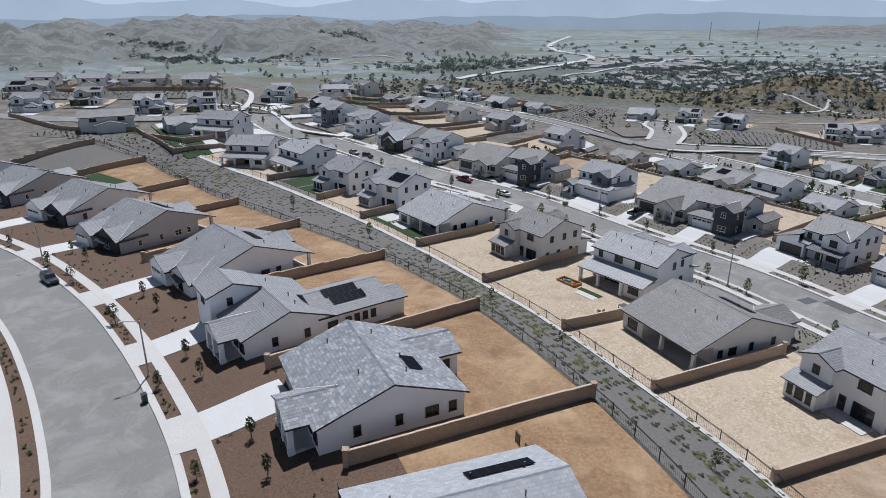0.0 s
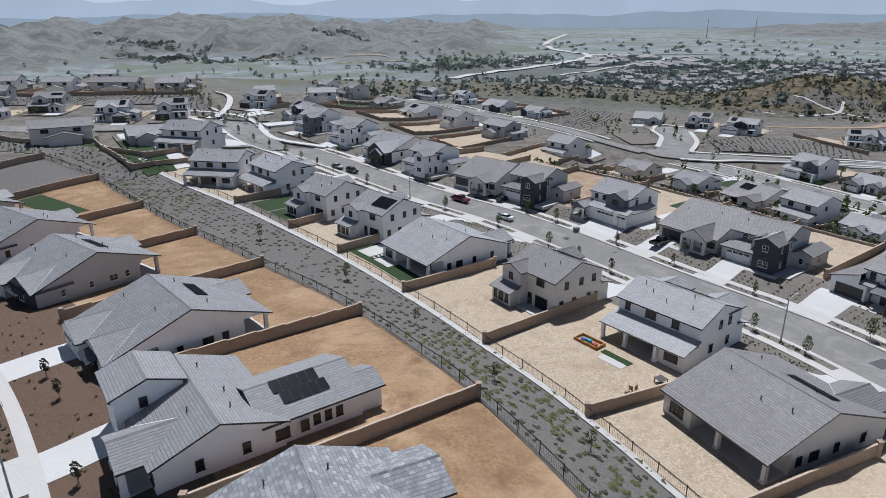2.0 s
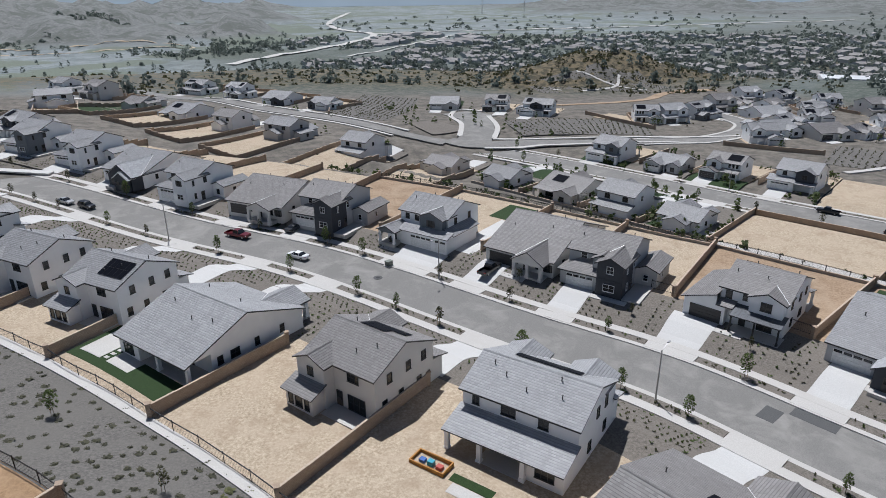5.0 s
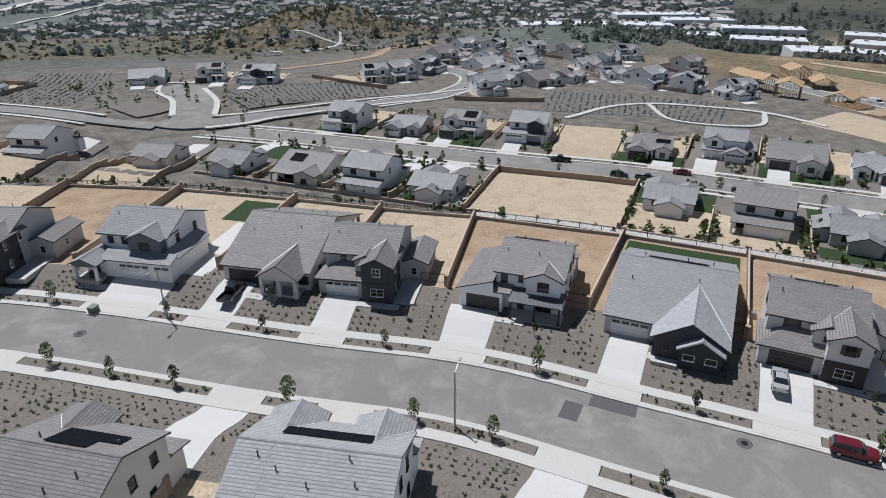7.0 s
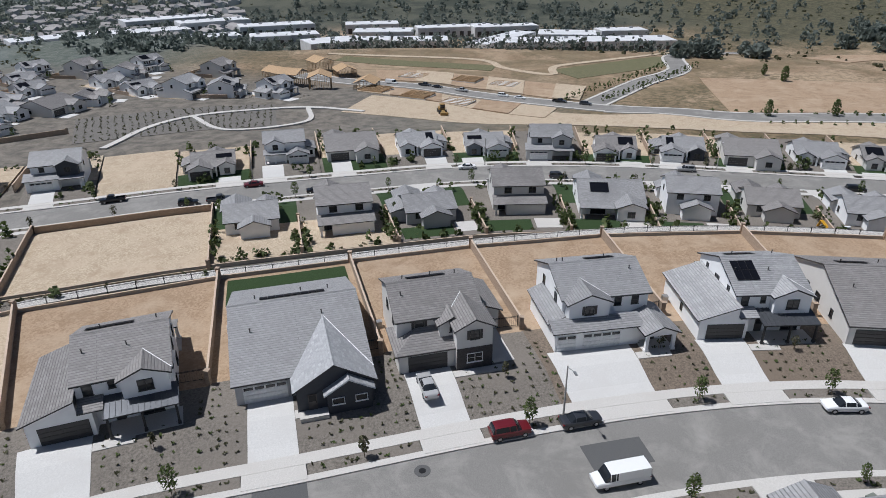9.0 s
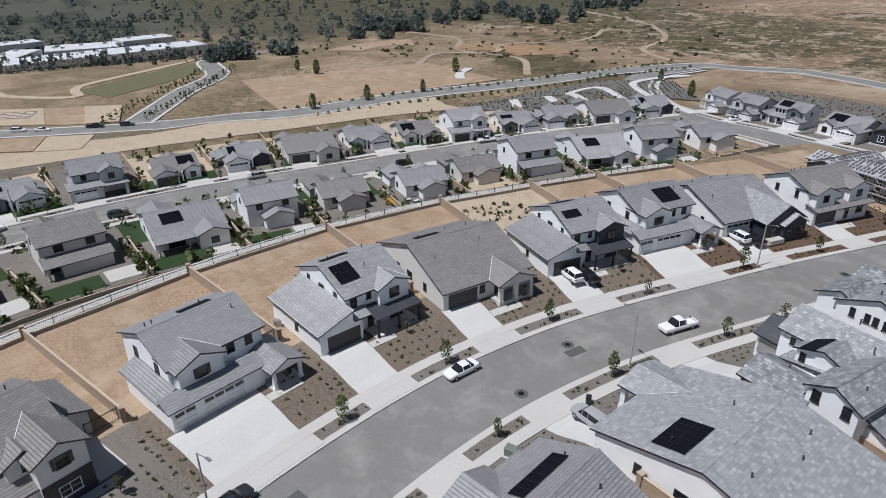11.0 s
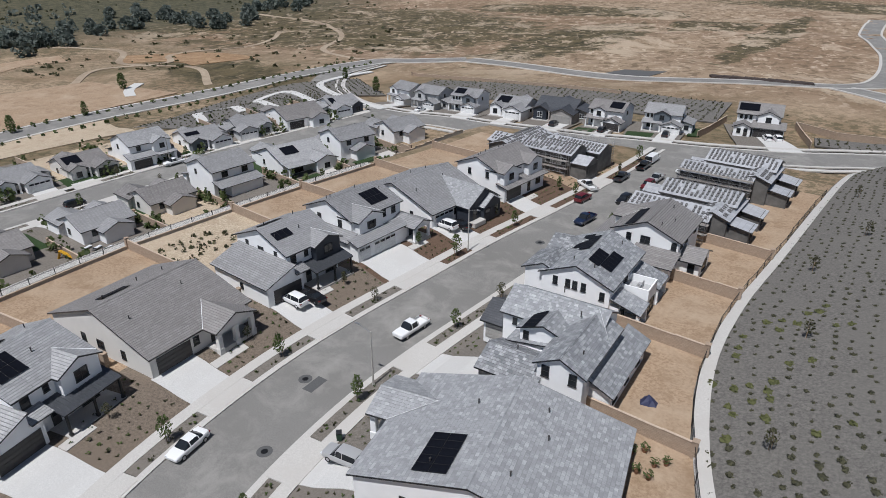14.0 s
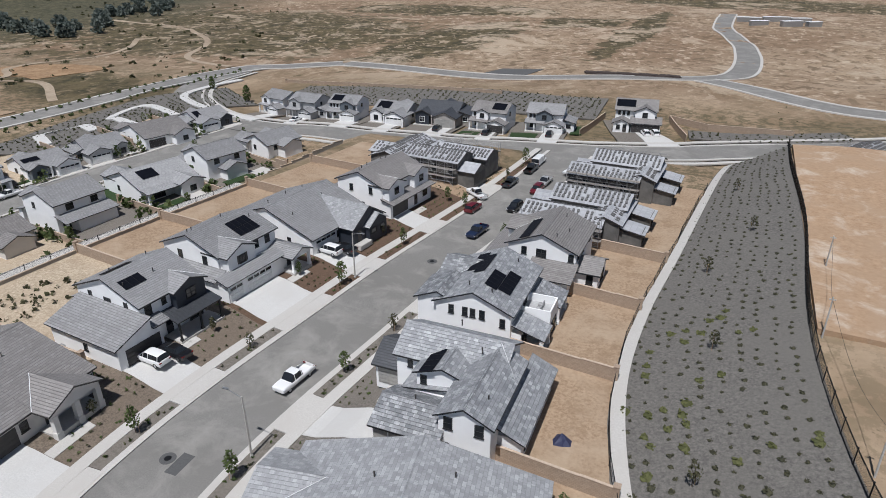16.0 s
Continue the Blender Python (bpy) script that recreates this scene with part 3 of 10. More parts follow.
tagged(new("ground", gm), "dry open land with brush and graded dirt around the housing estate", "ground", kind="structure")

# ---- houses ----
MESHES = {}


def cached(key, build):
    if key not in MESHES:
        MESHES[key] = build()
    return MESHES[key]


def window_meshes(w, h, trim, bars):
    def frame_mesh():
        g = G()
        a, d = 0.07, 0.09
        for x0, x1, z0, z1 in ((-w / 2, w / 2, -h / 2, -h / 2 + a), (-w / 2, w / 2, h / 2 - a, h / 2), (-w / 2, -w / 2 + a, -h / 2 + a, h / 2 - a), (w / 2 - a, w / 2, -h / 2 + a, h / 2 - a)):
            g.box(x0, x1, -d, 0.02, z0, z1)
        for k in range(1, bars):
            x = -w / 2 + w * k / bars
            g.box(x - 0.03, x + 0.03, -d + 0.02, 0.02, -h / 2 + a, h / 2 - a)
        if h > 0.9:
            g.box(-w / 2 + a, w / 2 - a, -d + 0.03, 0.02, -0.02, 0.02)
        g.box(-w / 2 - 0.06, w / 2 + 0.06, -d - 0.04, 0.02, -h / 2 - 0.07, -h / 2 - 0.002)
        return g

    def pane_mesh():
        g = G()
        g.box(-w / 2 + 0.05, w / 2 - 0.05, -0.035, 0.0, -h / 2 + 0.05, h / 2 - 0.05)
        return g.mesh("pane", GLASS)

    def both():
        g = frame_mesh()
        g.box(-w / 2 + 0.05, w / 2 - 0.05, -0.035, 0.0, -h / 2 + 0.05, h / 2 - 0.05, 1)
        return g.mesh("window", [TRIM[trim], GLASS])
    return cached(("wf", w, h, trim, bars), lambda: frame_mesh().mesh("window", TRIM[trim])), cached(("wp", w, h), pane_mesh), cached(("wb", w, h, trim, bars), both)


def garage_mesh(w, h, col):
    def build():
        g = G()
        rows = 4
        for r in range(rows):
            z0, z1 = h * r / rows, h * (r + 1) / rows - 0.025
            n = max(2, int(w / 1.2))
            g.box(-w / 2, w / 2, -0.06, 0.0, z0, z1)
            for k in range(n):
                x0 = -w / 2 + w * (k + 0.08) / n
                x1 = -w / 2 + w * (k + 0.92) / n
                g.box(x0, x1, -0.085, -0.06, z0 + 0.08, z1 - 0.06, 1 if r == rows - 1 and col == "white" else 0)
        return g.mesh("garage_door", [GARAGE[col], GLASS])
    return cached(("gd", w, h, col), build)


def panel_mesh():
    def build():
        g = G()
        g.box(-0.5, 0.5, -0.83, 0.83, 0.06, 0.1, 1)
        g.box(-0.47, 0.47, -0.8, 0.8, 0.1, 0.106, 0)
        return g.mesh("solar_panel", [SOLAR, SOLAR_FRAME])
    return cached("panel", build)


def pipe_mesh():
    def build():
        g = G()
        g.beam((0, 0, -0.2), (0, 0, 0.45), 0.07)
        g.beam((0, 0, 0.45), (0, 0, 0.52), 0.11)
        return g.mesh("vent_pipe", TRIM["dark"])
    return cached("pipe", build)


FACE = {"f": 0, "r": 90, "b": 180, "l": -90}


class House:
    def __init__(self, m, scheme, flip=False, label="", group=""):
        self.ob = thing("house", m, label, "house", group)
        self.flip, self.k, self.far = flip, scheme, False

    def g(self):
        return G(self.flip)

    def at(self, x, y, z, side="f", tilt=None):
        if self.flip:
            x, side = -x, {"l": "r", "r": "l"}.get(side, side)
        return pose(x, y, z, 0, 0, FACE[side])

    def walls(self, x0, x1, y0, y1, z0, ze, axis=None, pitch=0.4, hip=(0, 0), mat=None):
        g = self.g()
        xs, ys = (y1 - y0) / 2 * pitch, (x1 - x0) / 2 * pitch
        if axis == "x":
            mid = (y0 + y1) / 2
            g.face([(x0, y0, z0), (x1, y0, z0), (x1, y0, ze), (x0, y0, ze)])
            g.face([(x1, y1, z0), (x0, y1, z0), (x0, y1, ze), (x1, y1, ze)])
            for x, h, o in ((x0, hip[0], -1), (x1, hip[1], 1)):
                p = [(x, y0, z0), (x, y1, z0), (x, y1, ze)] + ([] if h else [(x, mid, ze + xs)]) + [(x, y0, ze)]
                g.face(p if o > 0 else p[::-1])
        elif axis == "y":
            mid = (x0 + x1) / 2
            g.face([(x0, y1, z0), (x0, y0, z0), (x0, y0, ze), (x0, y1, ze)])
            g.face([(x1, y0, z0), (x1, y1, z0), (x1, y1, ze), (x1, y0, ze)])
            for y, h, o in ((y0, hip[0], 1), (y1, hip[1], -1)):
                p = [(x0, y, z0), (x1, y, z0), (x1, y, ze)] + ([] if h else [(mid, y, ze + ys)]) + [(x0, y, ze)]
                g.face(p if o > 0 else p[::-1])
        else:
            g.box(x0, x1, y0, y1, z0, ze)
        return part("wall", g, mat or WALL[self.k["wall"]], self.ob)

    def roof(self, x0, x1, y0, y1, ze, axis, pitch=0.4, oh=0.5, og=0.35, hip=(0, 0), mat=None, ridge=True, trim=None):
        g = self.g()
        sw = axis == "y"
        a0, a1, b0, b1 = (y0, y1, x0, x1) if sw else (x0, x1, y0, y1)
        a0, a1, b0, b1 = a0 - (oh if hip[0] else og), a1 + (oh if hip[1] else og), b0 - oh, b1 + oh
        half, th = (b1 - b0) / 2, 0.2
        z0 = ze - oh * pitch + 0.1
        zr, mid = z0 + half * pitch, (b0 + b1) / 2
        r0, r1 = a0 + (half if hip[0] else 0), a1 - (half if hip[1] else 0)
        P = (lambda a, b, z: (b, a, z)) if sw else (lambda a, b, z: (a, b, z))
        L = half * math.hypot(1, pitch)

        def slope(pts, uv, mi):
            g.face([P(*p) for p in (pts if not sw else pts[::-1])], mi, uv if not sw else uv[::-1])
        for dz, mi in ((0, 0), (-th, 1)):
            fs = [([(a0, b0, z0), (a1, b0, z0), (r1, mid, zr), (r0, mid, zr)], [(a0, 0), (a1, 0), (r1, L), (r0, L)]),
                  ([(a1, b1, z0), (a0, b1, z0), (r0, mid, zr), (r1, mid, zr)], [(a1 + 50, 0), (a0 + 50, 0), (r0 + 50, L), (r1 + 50, L)])]
            if hip[0]:
                fs.append(([(a0, b1, z0), (a0, b0, z0), (r0, mid, zr)], [(b1, 0), (b0, 0), (mid, L)]))
            if hip[1]:
                fs.append(([(a1, b0, z0), (a1, b1, z0), (r1, mid, zr)], [(b0, 0), (b1, 0), (mid, L)]))
            for pts, uv in fs:
                pts = [(p[0], p[1], p[2] + dz) for p in pts]
                slope(pts if mi == 0 else pts[::-1], uv if mi == 0 else uv[::-1], mi)
        loop = [(a0, b0, z0), (a1, b0, z0)] + ([] if hip[1] else [(a1, mid, zr)]) + [(a1, b1, z0), (a0, b1, z0)] + ([] if hip[0] else [(a0, mid, zr)])
        for i, p in enumerate(loop):
            q = loop[(i + 1) % len(loop)]
            slope([(p[0], p[1], p[2] - th), (q[0], q[1], q[2] - th), q, p], [(0, 0), (1, 0), (1, th), (0, th)], 2)
        if ridge:
            c = [P(r0, mid - 0.13, zr - 0.02), P(r1, mid - 0.13, zr - 0.02), P(r1, mid, zr + 0.07), P(r0, mid, zr + 0.07)]
            d = [P(r1, mid + 0.13, zr - 0.02), P(r0, mid + 0.13, zr - 0.02), P(r0, mid, zr + 0.07), P(r1, mid, zr + 0.07)]
            g.face(c if not sw else c[::-1], 0)
            g.face(d if not sw else d[::-1], 0)
        part("roof", g, [mat or ROOF[self.k["roof"]], SOFFIT, TRIM[trim or self.k["trim"]]], self.ob)
        return zr

    def mass(self, x0, x1, y0, y1, ze, axis, pitch=0.4, z0=-0.8, hip=(0, 0), oh=0.5, og=0.35, wall=None, roof=None):
        self.walls(x0, x1, y0, y1, z0, ze, axis, pitch, hip, wall)
        return self.roof(x0, x1, y0, y1, ze, axis, pitch, oh, og, hip, roof)

    def valley(self, x, yf, zf, ym, zm, side):
        """White flashing in the valley between a cross gable and the main roof."""
        if self.far:
            return
        g = self.g()
        d = 0.07 * side
        q = [(x - 0.045, yf, zf + 0.05), (x + 0.045, yf, zf + 0.05), (ym[0] + 0.045, ym[1], zm + 0.05), (ym[0] - 0.045, ym[1], zm + 0.05)]
        g.face(q)
        g.face([(p[0], p[1], p[2] - 0.04) for p in q[::-1]])
        part("valley_flashing", g, FLASH, self.ob)

    def shed(self, x0, x1, y0, y1, zl, zh, low, mat=None, seams=False, name="roof"):
        """A single slope, low on the side named."""
        g = self.g()
        th = 0.16
        z = {"-y": (zl, zl, zh, zh), "+y": (zh, zh, zl, zl), "-x": (zl, zh, zh, zl), "+x": (zh, zl, zl, zh)}[low]
        p = list(zip((x0, x1, x1, x0), (y0, y0, y1, y1), z))
        uv = {"-y": [(x, y) for x, y, _ in p], "+y": [(x, -y) for x, y, _ in p], "-x": [(y, x) for x, y, _ in p], "+x": [(y, -x) for x, y, _ in p]}[low]
        g.face(p, 0, uv)
        q = [(a, b, c - th) for a, b, c in p]
        g.face(q[::-1], 1)
        for i in range(4):
            j = (i + 1) % 4
            g.face([q[i], q[j], p[j], p[i]], 2)
        if seams:
            n = int((x1 - x0) / 0.55)
            for k in range(n + 1):
                x = x0 + (x1 - x0) * k / n
                c = [(x - 0.03, y0, z[0]), (x + 0.03, y0, z[0]), (x + 0.03, y1, z[3]), (x - 0.03, y1, z[3])]
                t = [(a, b, d + 0.06) for a, b, d in c]
                g.face(t)
                for i in range(4):
                    g.face([c[i], c[(i + 1) % 4], t[(i + 1) % 4], t[i]])
        part(name, g, [METAL_ROOF if seams else (mat or ROOF[self.k["roof"]]), SOFFIT, TRIM[self.k["trim"]]], self.ob)

    def window(self, x, y, z, w=1.0, h=1.3, side="f", bars=1, shutters=False, trim=None):
        f, p, both = window_meshes(w, h, trim or self.k["win"], bars)
        if self.far:
            part("window", both, None, self.ob, m=self.at(x, y, z, side))
            return
        ob = part("window", f, None, self.ob, m=self.at(x, y, z, side))
        part("pane", p, None, ob)
        if shutters:
            def build():
                g = G()
                g.box(-0.17, 0.17, -0.06, 0.0, -h / 2, h / 2)
                return g.mesh("shutter", TRIM["dark"])
            for sx in (-1, 1):
                part("shutter", cached(("sh", h), build), None, ob, m=pose(sx * (w / 2 + 0.22), 0, 0))

    def garage(self, x, y, w=4.9, h=2.25, z=0.0):
        part("garage_door", garage_mesh(w, h, self.k["garage"]), None, self.ob, m=self.at(x, y, z))

    def door(self, x, y, side="f", w=1.0, col=None):
        def build():
            g = G()
            g.box(-w / 2, w / 2, -0.07, 0.0, 0.0, 2.1)
            g.box(-w / 2 + 0.12, w / 2 - 0.12, -0.09, -0.07, 1.15, 1.95, 1)
            g.box(w / 2 - 0.14, w / 2 - 0.08, -0.14, -0.07, 0.95, 1.15, 1)
            return g.mesh("front_door", [TRIM["dark"], GLASS])
        part("front_door", cached(("door", w), build), None, self.ob, m=self.at(x, y, 0.05, side))

    def column(self, x, y, h, w=0.5, mat=None):
        g = self.g()
        g.box(x - w / 2, x + w / 2, y - w / 2, y + w / 2, -0.6, h)
        g.box(x - w / 2 - 0.06, x + w / 2 + 0.06, y - w / 2 - 0.06, y + w / 2 + 0.06, -0.6, 0.35)
        part("column", g, mat or WALL[self.k["wall"]], self.ob)

    def slab(self, x0, x1, y0, y1, z=0.04):
        g = self.g()
        g.box(x0, x1, y0, y1, -0.8, z)
        part("patio_slab", g, CONCRETE, self.ob)

    def solar(self, x, y, z, pitch, nx, ny, back=False, axis="x"):
        """Panels on a slope whose surface passes x, y, z; back: on the slope that falls to +y (or +x)."""
        a = math.degrees(math.atan(pitch)) * (-1 if back else 1)
        sx = -1 if self.flip else 1
        base = pose(sx * x, y, z + 0.05, a, 0, 0) if axis == "x" else pose(sx * x, y, z + 0.05, 0, 0, -90 * sx) @ pose(0, 0, 0, a, 0, 0)
        if self.far:
            part("solar_panel", panel_mesh(), None, self.ob, m=base @ Matrix.Diagonal((nx * 1.02, ny, 1, 1)))
            return
        for i in range(nx):
            for j in range(ny):
                part("solar_panel", panel_mesh(), None, self.ob, m=base @ pose((i - (nx - 1) / 2) * 1.03, (j - (ny - 1) / 2) * 1.7, 0.0))

    def pipes(self, spots):
        if self.far:
            return
        for x, y, z in spots:
            part("vent_pipe", pipe_mesh(), None, self.ob, m=self.at(x, y, z))

    def ac_unit(self, x, y):
        g = self.g()
        g.box(x - 0.42, x + 0.42, y - 0.42, y + 0.42, -0.4, 0.05, 1)
        g.box(x - 0.38, x + 0.38, y - 0.38, y + 0.38, 0.05, 0.9, 0)
        part("air_conditioner", g, [STEEL, CONCRETE], self.ob)


def mainly(y0, y1, ze, pitch, y, oh=0.5):
    """Height of a gable roof's surface, ridge along x, at y."""
    half = (y1 - y0) / 2 + oh
    return ze - oh * pitch + 0.1 + (half - abs(y - (y0 + y1) / 2)) * pitch


def cross_gable(H, x0, x1, yf, yb, ze, pitch, main, wall=None, oh=0.45, mat=None):
    """A gable that faces the street and runs into the main roof (y0, y1, ze, pitch)."""
    H.walls(x0, x1, yf, yb, -0.8 if ze < 4.5 else 2.6, ze, "y", pitch, mat=wall)
    half, mid = (x1 - x0) / 2 + oh, (x0 + x1) / 2
    zr = ze - oh * pitch + 0.1 + half * pitch
    y0, y1, zm, pm = main
    ymeet = y0 - 0.5 + (zr - (zm - 0.5 * pm + 0.1)) / pm
    H.roof(x0, x1, yf, min(ymeet + 0.15, (y0 + y1) / 2), ze, "y", pitch, oh, 0.3, mat=mat)
    ystart = y0 - 0.5 + (ze - oh * pitch - (zm - 0.5 * pm)) / pm
    H.valley(mid + half, ystart + 0.02, ze - oh * pitch + 0.13, (mid, ymeet), zr + 0.02, 1)
    return zr


def plan_cottage(m, k, flip=False, label="", group="", wing=0, solar=None, patio=True, tower=False, W=15.4, D=19.5, front="porch", rear=0, rise=0.42, pitch=0.36):
    """One storey, ridge along the street, garage and a gabled porch in front, covered patio behind."""
    H = House(m, k, flip, label, group)
    a, b, p = -W / 2, W / 2, pitch
    ze = 3.0
    split = D - 3.6 if patio else D
    H.walls(a, b, 0, split, -0.8, ze)
    if patio:
        H.walls(a, a + 4.6, split, D, -0.8, ze)
        H.slab(a + 4.6, b, split, D)
        for x in (a + 8.6, b - 0.35):
            H.column(x, D - 0.3, ze)
        H.window(a + 2.3, D, 1.35, 2.2, 1.5, "b", 3)
        H.window((a + b) / 2 + 2, split, 1.1, 3.4, 2.1, "b", 3)
    mid = D / 2
    for x, o in ((a, -1), (b, 1)):
        g = H.g()
        q = [(x, 0, ze - 0.02), (x, D, ze - 0.02), (x, mid, ze + mid * p)]
        g.face(q if o > 0 else q[::-1])
        part("gable_wall", g, WALL[k["wall"]], H.ob)
    H.roof(a, b, 0, D, ze, "x", p)
    main = (0, D, ze, p)
    if front == "twin":
        # two gables side by side to the street
        cross_gable(H, a + 0.2, -0.5, -1.4, 1, ze, 0.48, main)
        cross_gable(H, -0.1, b - 0.1, -0.5, 1, ze, 0.5, main, WALL[k["accent"]])
        H.shed(1.6, 5.6, -1.9, -0.45, 2.5, 2.95, "-y", seams=True, name="porch_roof")
        H.window(3.6, -0.5, 1.5, 1.8, 1.4, "f", 2)
        H.door(0.6, -0.5)
        H.slab(-0.2, 6.0, -2.2, 0)
    elif front == "porch":
        # open porch: gable roof on three piers
        half, zr0 = 3.45, ze - 0.45 * rise + 0.1
        zr = zr0 + half * rise
        H.roof(0.2, 6.2, -2.6, min(-0.5 + (zr - (ze - 0.5 * p + 0.1)) / p + 0.15, mid), ze, "y", rise, 0.45, 0.3)
        for sx in (-1,):
            H.valley(3.2 + sx * half, -0.5 + (zr0 - (ze - 0.5 * p + 0.1)) / p + 0.02, zr0 + 0.02, (3.2, -0.5 + (zr - (ze - 0.5 * p + 0.1)) / p), zr + 0.02, sx)
        g = H.g()
        g.box(0.2, 6.2, -2.6, -2.2, 2.35, 3.0)
        for y, o in ((-2.6, 1), (-2.2, -1)):
            q = [(0.2, y, 3.0), (6.2, y, 3.0), (3.2, y, 3.0 + 3 * rise)]
            g.face(q if o > 0 else q[::-1])
        part("porch_gable", g, WALL[k["accent"]], H.ob)
        for x in (0.5, 3.2, 5.9):
            H.column(x, -2.35, 2.4, 0.6, WALL[k["accent"]])
        H.slab(0.2, 6.2, -2.6, 0)
        H.door(1.6, 0)
        H.window(4.4, 0, 1.5, 1.6, 1.3, "f", 2)
    else:
        cross_gable(H, -1.1, 7.6, -3.2, 1, ze, 0.61, main, WALL[k["accent"]], mat=ROOF["mottled"])
        # a lower gable with a white fascia, set to one side over a recessed porch
        H.walls(2.2, 7.2, -4.1, -3.2, -0.8, 2.6, "y", 0.6, mat=WALL[k["accent"]])
        H.roof(2.2, 7.2, -4.1, -2.2, 2.6, "y", 0.6, 0.4, 0.35, mat=ROOF["mottled"], trim="white")
        for x in (3.4, 6.0):
            H.window(x, -4.1, 1.3, 1.4, 0.9, "f", 1)
        H.door(0.6, -3.2)
        H.slab(-1.0, 2.2, -4.6, -3.2)
    H.garage(a + 3.3, -1.4 if front == "twin" else 0)
    if front != "twin":
        H.window(a + 6.6, 0, 1.6, 0.9, 1.2)
        H.window(b - 1.1, 0, 1.5, 1.2, 1.4, "f", 2, True)
    for y, w in ((4, 0.8), (8.5, 0.8), (12.2, 1.5), (14.6, 0.9)):
        H.window(b, y, 1.55, w, 1.2, "r", 2 if w > 1 else 1)
    for y, w in ((5, 0.8), (9.5, 1.4), (13, 0.9)):
        H.window(a, y, 1.55, w, 1.2, "l", 2 if w > 1 else 1)
    if wing:
        H.mass(a + 1, a + 1 + 6.2, D - 5, D + wing, ze, "y", 0.36)
        H.window(a + 4, D + wing, 1.4, 1.8, 1.4, "b", 2)
        H.window(a + 7.2, D + wing - 1.5, 1.5, 0.9, 1.2, "r")
    if tower:
        zt = H.mass(a - 0.3, a + 6.0, -1.2, 5.5, 5.7, "x", 0.36)
        H.window(a + 2.8, -1.2, 4.4, 1.5, 1.2, "f", 2)
        H.window(a + 6.0, 1.5, 4.4, 0.8, 1.1, "r")
        H.window(a - 0.3, 1.5, 4.4, 0.9, 1.2, "l")
    if rear:
        # a long wing behind, its ridge square to the street
        H.mass(b - 9.6, b - 0.4, D - 2, D + rear, ze, "y", p)
        H.mass(b - 5.2, b - 0.8, D + rear, D + rear + 2.6, 2.7, "y", p)
        for i in range(2):
            for j in range(5):
                H.solar(b - 4.1 + 1.6 * i, D + 0.8 + 1.03 * (j + 0.0) + 0.5 * i, mainly(b - 9.6, b - 0.4, ze, p, b - 4.1 + 1.6 * i), p, 1, 1, True, "y")
        for y in (D + 3.6, D + 4.9, D + 6.2):
            H.window(b - 0.4, y, 1.5, 0.8, 1.2, "r")
    if solar:
        for x, y, nx, ny in solar:
            H.solar(x, y, mainly(0, D, ze, p, y), p, nx, ny, y > mid)
    H.pipes([(x, y, mainly(0, D, ze, p, y)) for x, y in ((a + 3, D * 0.62), (1.2, D * 0.7), (b - 3, D * 0.66), (b - 4.5, D * 0.36), (a + 2.2, D * 0.3))])
    H.ac_unit(a - 0.9, D * 0.75)
    return H.ob


